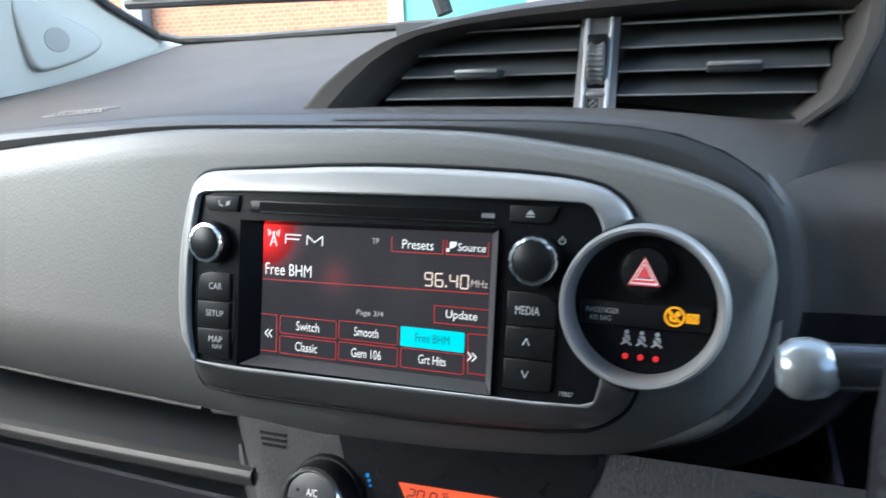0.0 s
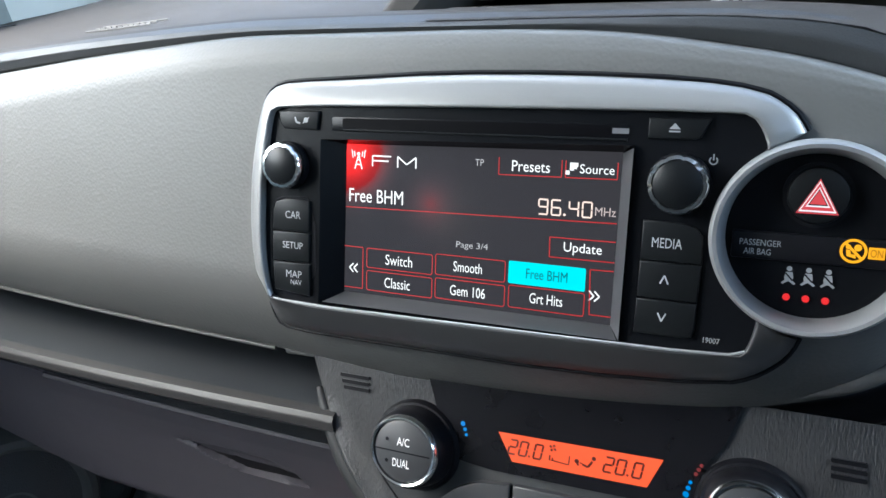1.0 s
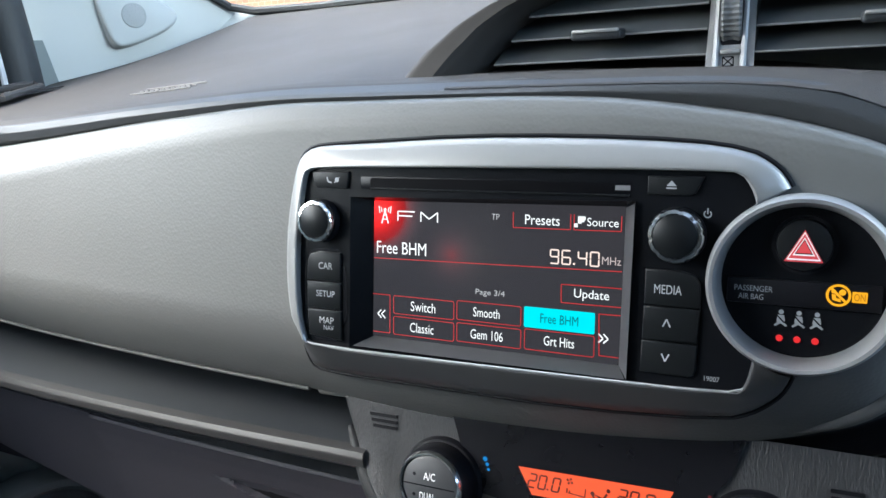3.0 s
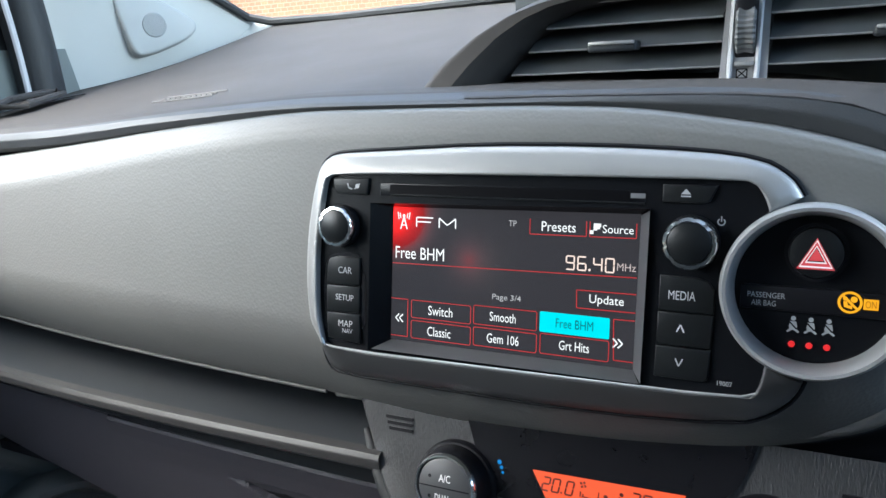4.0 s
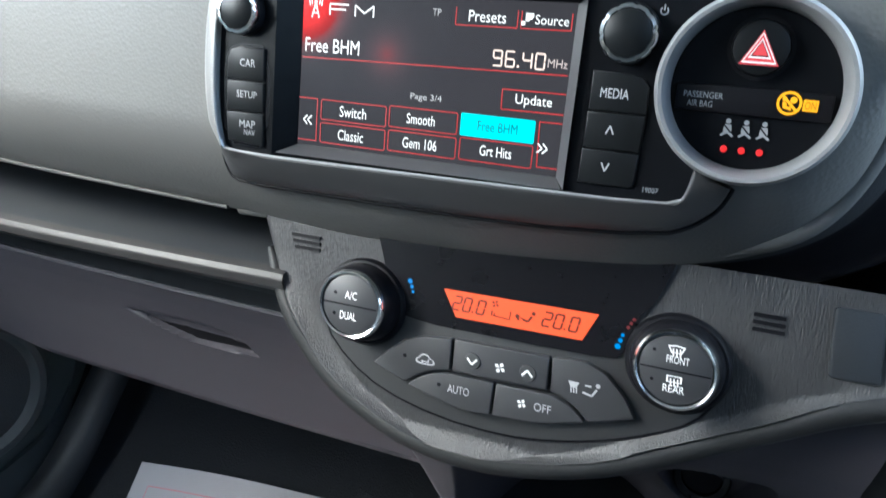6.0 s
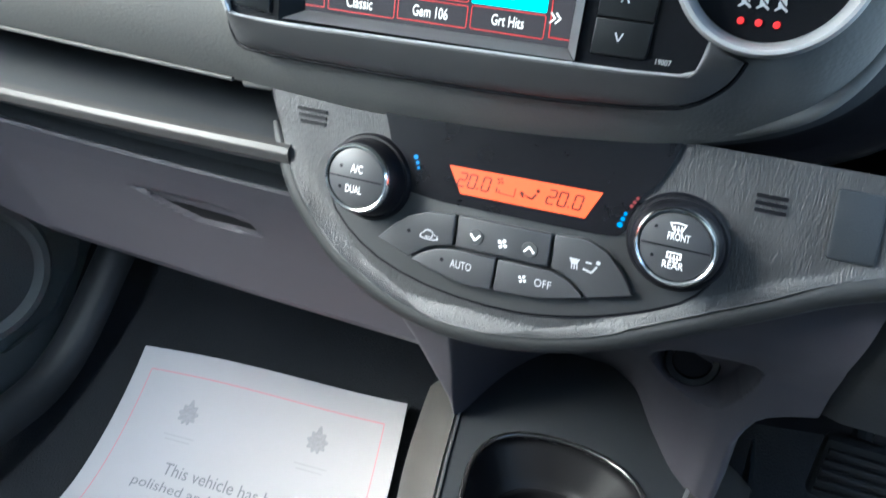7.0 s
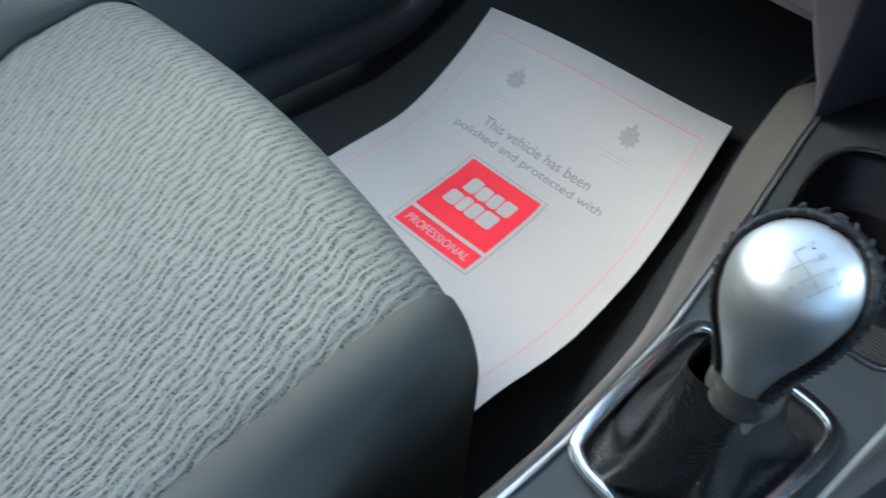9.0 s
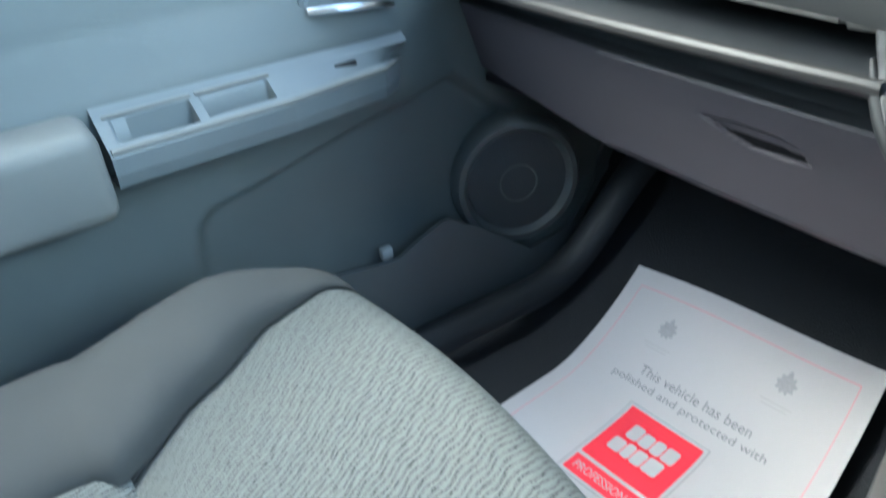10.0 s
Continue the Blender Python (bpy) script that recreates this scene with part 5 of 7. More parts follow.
    for text, z0, z1, pts in (("CAR", 0.7112, 0.7149, [(-0.1045, 0.7048), (-0.0825, 0.7048), (-0.0825, 0.7205), (-0.097, 0.7207), (-0.1025, 0.719), (-0.104, 0.715)]), ("SETUP", 0.696, 0.6994, [(-0.1045, 0.6893), (-0.0825, 0.6893), (-0.0825, 0.704), (-0.1045, 0.704)]), ("MAP", 0.6812, 0.6848, [(-0.1035, 0.674), (-0.082, 0.6725), (-0.0825, 0.6885), (-0.1045, 0.6885)])):
        kk = key("key", pts, r, "black key with a grey word")
        w = {"CAR": (-0.0965, -0.0875), "SETUP": (-0.0982, -0.0862), "MAP": (-0.0962, -0.0869)}[text]
        part("word", letters(text, w[0], w[1], z0, z1, 0.3976), MARK, kk, leaning=True, smooth=0)
        if text == "MAP":
            part("word", letters("NAV", -0.0935, -0.0869, 0.6776, 0.6802, 0.3976), MARK, kk, leaning=True, smooth=0)
    m = key("media_key", [(0.0787, 0.7077), (0.1027, 0.7077), (0.1022, 0.7185), (0.0998, 0.7222), (0.0945, 0.7236), (0.0787, 0.7238)], r, "black media key")
    part("word", letters("MEDIA", 0.0829, 0.0946, 0.7132, 0.7172, 0.3976), PRINT_DIM, m, leaning=True, smooth=0)
    for z0, z1, up in ((0.6921, 0.7072, 1), (0.677, 0.6916, -1)):
        kk = key("arrow_key", [(0.0783, z0), (0.102, z0), (0.1026, z1), (0.0785, z1)] if up > 0 else [(0.0779, z0), (0.0985, z0), (0.101, z0 + 0.0008), (0.1018, z0 + 0.003), (0.102, z1), (0.0782, z1)], r, "black arrow key")
        zc = (z0 + z1) / 2 + 0.0005
        part("arrow_sign", merged(bar((0.0872, zc - 0.0016 * up), (0.0888, zc + 0.0018 * up), 0.0006, 0.3976), bar((0.0904, zc - 0.0016 * up), (0.0888, zc + 0.0018 * up), 0.0006, 0.3976)), PRINT_DIM, kk, leaning=True, smooth=0)
    part("code", letters("19007", 0.1054, 0.1117, 0.6762, 0.6784, 0.3992), MARK, r, "small printed number", leaning=True, smooth=0)
    return r


def ring_arc(x, z, r, w, y):
    """An open printed ring, its gap at the top."""
    bm = bmesh.new()
    a = [radians(t) for t in range(125, 416, 15)]
    p = [(bm.verts.new((x + r * math.cos(t), y, z + r * math.sin(t))), bm.verts.new((x + (r - w) * math.cos(t), y, z + (r - w) * math.sin(t)))) for t in a]
    for q, s in zip(p, p[1:]):
        bm.faces.new((q[0], s[0], s[1], q[1]))
    return bm


def ring_solid(outer, inner, y0, y1):
    """A frame whose inside slopes back from y0 to y1."""
    bm = bmesh.new()
    o0 = [bm.verts.new((x, y0 + 0.003, z)) for x, z in outer]
    o = [bm.verts.new((x, y0, z)) for x, z in outer]
    i = [bm.verts.new((x, y1, z)) for x, z in inner]
    for k in range(4):
        j = (k + 1) % 4
        bm.faces.new((o[k], o[j], i[j], i[k]))
        bm.faces.new((o0[k], o0[j], o[j], o[k]))
    return bm


def bevel_bar(pts, y0, y1):
    """A sloping face: its first two corners at y0, the others at y1."""
    bm = bmesh.new()
    bm.faces.new([bm.verts.new((x, (y0 if k < 2 else y1) - 0.0004, z)) for k, (x, z) in enumerate(pts)])
    return bm


SLIT = material("slot_black", (0.002, 0.002, 0.003), 0.5, spec=0.05)
INKDARK = material("dim_grey_print", (0.16, 0.16, 0.17), 0.5)
# The frame's black lightened to the tone of a glint.
FRAMEGLINT = material("screen_frame_glint", (0.04675, 0.04675, 0.0495), 0.35)
PRINT_DIM = material("pale_print", (0.45, 0.46, 0.47), 0.5)
MARK_ON = material("lit_grey", (0.1, 0.1, 0.1), 0.4, emit=(0.9, 0.85, 0.85), power=0.5 * LUM)
radio()

# ---- heater controls ----
PANEL = [(-0.0937, 0.6165), (-0.0892, 0.6059), (-0.079, 0.5848), (-0.0656, 0.566), (-0.0465, 0.547), (-0.0278, 0.5366), (-0.0097, 0.5289), (0.011, 0.5242), (0.0307, 0.5232), (0.0556, 0.5256), (0.0848, 0.5323), (0.1119, 0.5427), (0.149, 0.5626), (0.1766, 0.5767), (0.1959, 0.5875), (0.2183, 0.5964), (0.26, 0.609)]
BLUE_DIM = material("dull_red_dot", (0.2, 0.02, 0.02), 0.5)


def climate():
    c = thing("heater_panel", dash((0.05, 0.44, 0.52)), "grey plastic heater control panel with two chrome-ringed dials", "heater controls")
    bend = lambda z: 0.4185
    left_x = Curve([(0.523, 0.026), (0.5242, 0.011), (0.5289, -0.0097), (0.5366, -0.0278), (0.547, -0.0465), (0.566, -0.0656), (0.5848, -0.079), (0.6059, -0.0892), (0.6165, -0.0937), (0.645, -0.104)])
    right_x = Curve([(0.523, 0.036), (0.5256, 0.0556), (0.5323, 0.0848), (0.5427, 0.1119), (0.5475, 0.1194), (0.5626, 0.149), (0.5767, 0.1766), (0.5875, 0.1959), (0.5964, 0.2183), (0.612, 0.26), (0.645, 0.262)])

    def sheet(u, v):
        z = 0.523 + 0.119 * v ** 1.25
        x = lerp(left_x(z), right_x(z), u)
        edge = max(0.0, min(x - left_x(z), right_x(z) - x, (z - 0.5225) * 1.5)) if x < 0.2 else max(0.0, (right_x(z) - x) * 0.5)
        flare = 0.006 * max(0.0, 1 - edge / 0.017) ** 1.6 * smooth01(0.615, 0.57, z)
        return Vector((x, bend(z) - flare + 0.004 * (1 - min(edge / 0.0025, 1)) ** 2, z))

    part("panel", grid(sheet, 200, 110), GRAINED, c, "grey vertically grained plastic panel", leaning="heater", smooth=60)
    rim_line = [Vector(p) for p in PANEL]
    for _ in range(2):
        rim_line = [rim_line[0]] + [a.lerp(b, k) for a, b in zip(rim_line, rim_line[1:]) for k in (0.25, 0.75)] + [rim_line[-1]]
    rim_line = [p + Vector((-0.001 if p.x < 0.03 else 0.0006, -0.0028)) for p in rim_line]
    rim = [(p.x, 0.4215, p.y) for p in rim_line]
    part("rim", tube(rim, [0.002 + 0.0048 * smooth01(0, 12, k) for k in range(len(rim))], 12), RUBBER, c, "black rounded rim", leaning="heater")
    inner = soften([(-0.0556, 0.592), (-0.0536, 0.5749), (-0.0386, 0.5588), (-0.0169, 0.5466), (0.0155, 0.5392), (0.0512, 0.538), (0.0775, 0.5417), (0.1027, 0.5488), (0.1231, 0.557), (0.1404, 0.5668), (0.15, 0.58), (0.15, 0.61), (-0.05, 0.61)], 1)
    part("button_field", prism(inner, 0.4174, 0.43, 0.0009, 2), PANELSMOOTH, c, "smooth grey field round the buttons", leaning="heater", smooth=60)
    part("field_gap", tube([(x, 0.4182, z) for x, z in inner], 0.0009, 6, closed=True), BLACK, c, "fine dark joint", leaning="heater")
    win_left = Curve([(0.5885, 0.012), (0.5895, 0.0), (0.5915, -0.0115), (0.60, -0.016), (0.617, -0.0205), (0.645, -0.03)])
    win_right = Curve([(0.5885, 0.02), (0.5892, 0.09), (0.591, 0.1035), (0.597, 0.108), (0.6114, 0.111), (0.62, 0.118), (0.645, 0.128)])

    def glass(u, v):
        z = 0.5885 + 0.0525 * v ** 1.2
        return Vector((lerp(win_left(z), win_right(z), u), bend(z) - 0.0022, z))

    win = part("window", grid(glass, 40, 60, 0.0015), GLOSS, c, "glossy black display window", leaning="heater", smooth=60)
    lcd = part("display", flat([(0.014, 0.6089), (0.0936, 0.6104), (0.0865, 0.596), (0.0215, 0.595)], 0.4161), ORANGE_ON, win, "lit orange climate display", leaning="heater", smooth=0)
    y = 0.4159
    for figure in segment_digits("20.0", 0.0192, 0.0362, 0.599, 0.6062, y, 0.22, 0.00095) + segment_digits("20.0", 0.0662, 0.0838, 0.5995, 0.6067, y, 0.22, 0.00095):
        part("segment", figure, LCDDARK, lcd, "dark display segment", leaning="heater", smooth=0)
    part("segments", merged(bar((0.0412, 0.5998), (0.0498, 0.5992), 0.0006, y), bar((0.0498, 0.5992), (0.0503, 0.6036), 0.0006, y), bar((0.0404, 0.5995), (0.0406, 0.6022), 0.0008, y), bar((0.0418, 0.5996), (0.042, 0.6012), 0.0007, y)), LCDDARK, lcd, "dark bar scale", leaning="heater", smooth=0)
    part("fan_segment", fan_sign(0.042, 0.606, 0.0019, y), LCDDARK, lcd, "dark fan sign", leaning="heater", smooth=0)
    part("airflow_segment", merged(flat(circle(0.0538, 0.6018, 0.0012, 8), y), bar((0.0538, 0.6018), (0.0545, 0.5998), 0.0011, y), bar((0.0565, 0.6008), (0.0592, 0.6), 0.0011, y), bar((0.0592, 0.6), (0.0612, 0.603), 0.0011, y), flat(circle(0.0619, 0.6046, 0.0011, 8), y), bar((0.0552, 0.6014), (0.0568, 0.6009), 0.0006, y)), LCDDARK, lcd, "dark airflow sign", leaning="heater", smooth=0)
    for x, z, r in ((-0.0051, 0.6095, 0.0013), (-0.0039, 0.6067, 0.001), (-0.0031, 0.604, 0.0008), (0.1035, 0.5966, 0.0014), (0.1045, 0.5997, 0.0011), (0.1054, 0.6025, 0.0009)):
        part("blue_dot", flat(circle(x, z, r, 12), 0.4161), BLUE_ON, win, "blue temperature dot", leaning="heater", smooth=0)
    for x, z in ((0.1076, 0.6068), (0.1088, 0.609), (0.11, 0.6111)):
        part("red_dot", flat(circle(x, z, 0.0009, 10), 0.4161), BLUE_DIM, win, "dull red temperature dot", leaning="heater", smooth=0)
    # dials
    for x, z, rows in ((-0.0305, 0.5935, (("A/C", 0.0029, 0.0), ("DUAL", -0.0082, -0.001))), (0.131, 0.594, (("FRONT", 0.0031, 0.0004), ("REAR", -0.0103, -0.0004)))):
        k = part("dial", lathe([(0.0242, -0.004), (0.024, 0.0018), (0.0226, 0.0038), (0.0214, 0.004), (0.0207, 0.0095), (0.0199, 0.0155), (0.0186, 0.017)], (x, 0.418, z), segs=64), BLACK, c, "black dial base", leaning="heater")
        part("chrome_ring", lathe([(0.0184, 0.0135), (0.0187, 0.0165), (0.0183, 0.0187), (0.0174, 0.0199), (0.0165, 0.0195), (0.0161, 0.017)], (x, 0.418, z), segs=72), CHROME, k, "chrome ring", leaning="heater")
        f = part("cap", lathe([(0.0162, 0.016), (0.0158, 0.0186), (0.0142, 0.0192), (0.0, 0.0196)], (x, 0.418, z), segs=48), BUTTON2, k, "dark grey push cap", leaning="heater")
        part("split_line", bar((x - 0.0152, z - 0.0003), (x + 0.0152, z - 0.0003), 0.0007, 0.3982), BLACK, f, leaning="heater", smooth=0)
        for text, dz, dx in rows:
            w = 0.0025 * len(text) * (0.78 if len(text) > 4 else 0.92)
            part("word", letters(text, x + dx - w / 2 + 0.0005, x + dx + w / 2 + 0.0005, z + dz, z + dz + (0.0042 if x < 0 else 0.0034), 0.3982), PRINT, f, leaning="heater", smooth=0)
            if x < 0:
                part("lamp", flat(circle(x - 0.0085, z + dz + 0.0024, 0.001, 10), 0.3982), BLACK, f, "unlit indicator lamp", leaning="heater", smooth=0)
        if x > 0:
            for zz, rear in ((0.009, False), (-0.0047, True)):
                fan = [(x - 0.0038, z + zz + 0.002), (x, z + zz + 0.0026), (x + 0.0038, z + zz + 0.002), (x + 0.0022, z + zz - 0.0014), (x, z + zz - 0.001), (x - 0.0022, z + zz - 0.0014)] if not rear else [(x - 0.0033, z + zz + 0.0021), (x, z + zz + 0.0021), (x + 0.0033, z + zz + 0.0021), (x + 0.0033, z + zz - 0.001), (x, z + zz - 0.001), (x - 0.0033, z + zz - 0.001)]
                small = [(x + (a - x) * 0.78, z + zz + 0.0004 + (b - z - zz - 0.0004) * 0.72) for a, b in fan]
                part("demist_sign", merged(ring_flat(fan, small, 0.3982), *[bar((x + d, z + zz + 0.0008), (x + d + 0.0003, z + zz - 0.0028), 0.0006, 0.3982) for d in (-0.0015, 0, 0.0015)]), PRINT, f, "white demist sign", leaning="heater", smooth=0)
                part("lamp", flat(circle(x - 0.0095, z + zz - 0.001, 0.0008, 10), 0.3982), BLACK, f, "unlit indicator lamp", leaning="heater", smooth=0)
    # push buttons
    y0 = 0.4128
    btn = lambda pts, label: part("button", prism(soften_tip(pts), y0, 0.43, 0.0008, 3), BUTTON2, c, label, leaning="heater")
    yb = y0 - 0.0003
    b1 = btn([(-0.0215, 0.562), (-0.0135, 0.5705), (-0.0063, 0.5769), (0.0052, 0.5819), (0.0214, 0.5838), (0.0214, 0.5668), (0.0115, 0.5648), (0.005, 0.5615), (-0.0005, 0.557), (-0.0035, 0.5556)], "dark recirculation button")
    car = soften([(0.0028, 0.5672), (0.0132, 0.5672), (0.0132, 0.5697), (0.0108, 0.5706), (0.0092, 0.5728), (0.0058, 0.5728), (0.0044, 0.5706), (0.0028, 0.5698)], 1)
    part("sign", merged(ring_flat(car, [(0.008 + (a - 0.008) * 0.84, 0.5698 + (b - 0.5698) * 0.74) for a, b in car], yb), bar((0.006, 0.5687), (0.0098, 0.5687), 0.0006, yb), bar((0.0098, 0.5687), (0.0098, 0.5703), 0.0006, yb), flat([(0.0068, 0.5695), (0.0068, 0.5679), (0.0055, 0.5687)], yb)), PRINT_DIM, b1, "white car outline with an arrow", leaning="heater", smooth=0)
    part("lamp", flat(circle(-0.0035, 0.5697, 0.0011, 12), yb), BLACK, b1, "unlit indicator lamp", leaning="heater", smooth=0)
    b2 = btn([(0.0232, 0.584), (0.0722, 0.585), (0.0722, 0.5678), (0.0228, 0.5668)], "dark fan speed button")
    for x, s in ((0.0334, -1), (0.0621, 1)):
        rk = part("rocker", lathe([(0.0042, 0.0), (0.004, 0.0006), (0.0, 0.0008)], (x, y0, 0.5745), segs=24), PANELSMOOTH, b2, "round raised rocker", leaning="heater")
        part("arrow_sign", merged(bar((x - 0.0026, 0.5745 - 0.0014 * s), (x, 0.5745 + 0.0016 * s), 0.0010, y0 - 0.0011), bar((x + 0.0026, 0.5745 - 0.0014 * s), (x, 0.5745 + 0.0016 * s), 0.0010, y0 - 0.0011)), PRINT, rk, leaning="heater", smooth=0)
    part("fan_sign", fan_sign(0.0479, 0.5742, 0.0026, yb), PRINT, b2, "white fan sign", leaning="heater", smooth=0)
    b3 = btn([(0.0738, 0.585), (0.084, 0.5862), (0.0898, 0.5862), (0.1, 0.5822), (0.109, 0.573), (0.115, 0.5632), (0.0932, 0.5566), (0.087, 0.5625), (0.08, 0.5664), (0.0738, 0.5678)], "dark air direction button")
    part("sign", merged(flat([(0.0823, 0.5755), (0.0877, 0.5755), (0.0863, 0.5725), (0.0837, 0.5725)], yb), *[bar((0.0837 + d, 0.5745), (0.0841 + d, 0.570), 0.0006, yb - 0.0001) for d in (0, 0.0013, 0.0026)], bar((0.0905, 0.5748), (0.0935, 0.5748), 0.0009, yb), bar((0.0895, 0.5712), (0.094, 0.5702), 0.001, yb), bar((0.094, 0.5702), (0.0962, 0.5738), 0.001, yb), flat(circle(0.0966, 0.5757, 0.0011, 10), yb)), PRINT_DIM, b3, "white airflow sign", leaning="heater", smooth=0)
    b4 = btn([(-0.001, 0.5545), (0.0055, 0.5598), (0.0125, 0.5633), (0.0218, 0.5652), (0.0452, 0.5655), (0.0442, 0.5485), (0.032, 0.5474), (0.0234, 0.5482), (0.0115, 0.551)], "dark automatic mode button")
    part("word", letters("AUTO", 0.0213, 0.0329, 0.5555, 0.5597, yb), PRINT_DIM, b4, leaning="heater", smooth=0)
    part("lamp", flat(circle(0.0165, 0.5583, 0.0011, 12), yb), BLACK, b4, "unlit indicator lamp", leaning="heater", smooth=0)
    b5 = btn([(0.0466, 0.5655), (0.0742, 0.5662), (0.0835, 0.563), (0.09, 0.558), (0.0915, 0.5558), (0.069, 0.55), (0.0456, 0.5484)], "dark off button")
    part("word", letters("OFF", 0.0666, 0.0752, 0.5564, 0.5606, yb), PRINT_DIM, b5, leaning="heater", smooth=0)
    part("fan_sign", fan_sign(0.0603, 0.5584, 0.0022, yb), PRINT, b5, "white fan sign", leaning="heater", smooth=0)
    # small grilles and a blank switch
    for x0, x1, nm in ((-0.079, -0.0608, 0), (0.1612, 0.1748, 1)):
        for k in range(3):
            z = 0.6172 + 0.0034 * k
            part("grille_slot", prism(rounded(x0 + (0.0012 * (2 - k) if not nm else 0), x1, z - 0.0011, z + 0.0009, 0.0006), bend(z) - 0.0012, 0.44), BLACK, c, "small dark grille slot", leaning="heater", smooth=0)
    part("blank_switch", prism(rounded(0.1932, 0.2135, 0.6013, 0.6335, 0.002), 0.4165, 0.43, 0.0012), DARK, c, "blank switch cover", leaning="heater")
    return c


def soften_tip(pts):
    out = []
    for a, b in zip(pts, pts[1:] + pts[:1]):
        k = min(0.3, 0.0007 / math.hypot(a[0] - b[0], a[1] - b[1]))
        out += [(lerp(a[0], b[0], k), lerp(a[1], b[1], k)), (lerp(b[0], a[0], k), lerp(b[1], a[1], k))]
    return out


def fan_sign(x, z, r, y):
    bms = []
    for k in range(4):
        a = radians(90 * k + 45)
        d, e = Vector((math.cos(a), math.sin(a))), Vector((-math.sin(a), math.cos(a)))
        pts = [Vector((x, z)) + d * r * 0.12, Vector((x, z)) + d * r * 0.9 - e * r * 0.15, Vector((x, z)) + d * r * 1.05 + e * r * 0.35, Vector((x, z)) + d * r * 0.55 + e * r * 0.6]
        bms.append(flat([(p.x, p.y) for p in pts], y))
    return merged(*bms)


PANELSMOOTH = material("smooth_grey_plastic", (0.036, 0.037, 0.0385), 0.42, spec=0.6, grain=0.0001, grain_scale=2000)
BUTTON2 = material("charcoal_button", (0.036, 0.037, 0.04), 0.42, grain=0.00006, grain_scale=2200)
climate()

# ---- gear lever ----
from mathutils.bvhtree import BVHTree


def gear_lever():
    g = thing("gear_lever", (0.097, 0.215, 0.335), "gear lever with a silver-faced leather knob and black gaiter", "gear lever")
    frame_pts = soften([(0.051, 0.158), (0.0478, 0.225), (0.0465, 0.262), (0.056, 0.2725), (0.1, 0.2735), (0.134, 0.2735), (0.142, 0.26), (0.139, 0.21), (0.132, 0.16), (0.12, 0.15), (0.08, 0.147), (0.062, 0.1485)], 2)
    part("gaiter_frame", tube([(x, y, 0.341) for x, y in frame_pts], 0.0042, 8, closed=True, flat=0.7), CHROME, g, "chrome gaiter frame")
    cx, cy = 0.097, 0.213
    n = len(frame_pts)

    def gaiter(u, v):
        k = u * n
        i = int(k) % n
        a, b = frame_pts[i], frame_pts[(i + 1) % n]
        x, y = lerp(a[0], b[0], k - int(k)), lerp(a[1], b[1], k - int(k))
        s = lerp(0.96, 0.36, v ** 0.75)
        a = 2 * math.pi * u
        fold = 1 + 0.16 * math.sin(5 * a + 2 * v) * math.sin(math.pi * min(1, v * 1.1)) + 0.06 * math.sin(11 * a) * v * (1 - v)
        return Vector((cx + (x - cx) * s * fold, cy + (y - cy) * s * fold - 0.031 * v, 0.337 + 0.108 * v ** 2.4))

    part("gaiter", grid(gaiter, n * 2, 24), LEATHER, g, "creased black leather gaiter", smooth=80)
    axis = Vector((-0.04, -0.19, 1.0)).normalized()
    base = Vector((0.1045, 0.177, 0.411))
    part("collar", lathe([(0.009, 0.0), (0.0105, 0.024), (0.0138, 0.029), (0.0148, 0.033), (0.0145, 0.037), (0.0132, 0.0395), (0.0138, 0.043), (0.0134, 0.049), (0.0118, 0.052)], base, axis, 40), COLLAR, g, "dark satin collar")
    prof = Curve([(0.05, 0.0125), (0.057, 0.0134), (0.07, 0.0158), (0.084, 0.0187), (0.095, 0.0209), (0.104, 0.0217), (0.111, 0.0211), (0.117, 0.0191), (0.1215, 0.0154), (0.1245, 0.0101), (0.1258, 0.005), (0.1262, 0.0)])
    wide = Curve([(0.05, 38), (0.07, 40), (0.088, 44), (0.1, 50), (0.108, 59), (0.114, 73), (0.119, 92), (0.1222, 125), (0.1236, 160), (0.1243, 180), (0.14, 181)])
    ahead = Vector((0.06, -1.0, 0.0))
    ahead = (ahead - axis * ahead.dot(axis)).normalized()
    beside = axis.cross(ahead).normalized()

    def on_knob(h, turn, grow=0.0):
        a = radians(turn)
        return base + axis * h + (ahead * math.cos(a) + beside * math.sin(a)) * (prof(h) + grow)

    heights = [0.05 + 0.0762 * math.sin(math.pi / 2 * k / 59) for k in range(60)]

    def hide(u, v):
        """The leather stands a little proud of the metal face."""
        h, turn = heights[round(v * 59)], lerp(-180, 180, u)
        e = smooth01(wide(h) - 8, wide(h) + 10, abs(turn)) * smooth01(176, 150, wide(h))
        return on_knob(h, turn, 0.0018 * e) + axis * 0.0022 * e * smooth01(0.09, 0.122, h)

    k = part("knob", grid(hide, 96, 59), LEATHER, g, "black leather knob", smooth=80)
    inlay = grid(lambda u, v: on_knob(heights[round(v * 59)], lerp(-1, 1, u) * min(180, wide(heights[round(v * 59)])), 0.0004) + axis * 0.0004, 72, 59)
    tree = BVHTree.FromBMesh(inlay)
    part("face", inlay, KNOBSILVER, k, "satin silver knob face", smooth=80)
    steps = [0.052 + 0.0721 * math.sin(math.pi / 2 * q / 31) for q in range(32)]
    rim = [on_knob(h, s * (wide(h) + 5), 0.0012) + axis * 0.002 * smooth01(0.09, 0.122, h) for s, hs in ((-1, steps), (1, steps[::-1])) for h in hs]
    part("welt", tube(rim, 0.0014, 6), LEATHER, k, "raised leather welt", smooth=80)
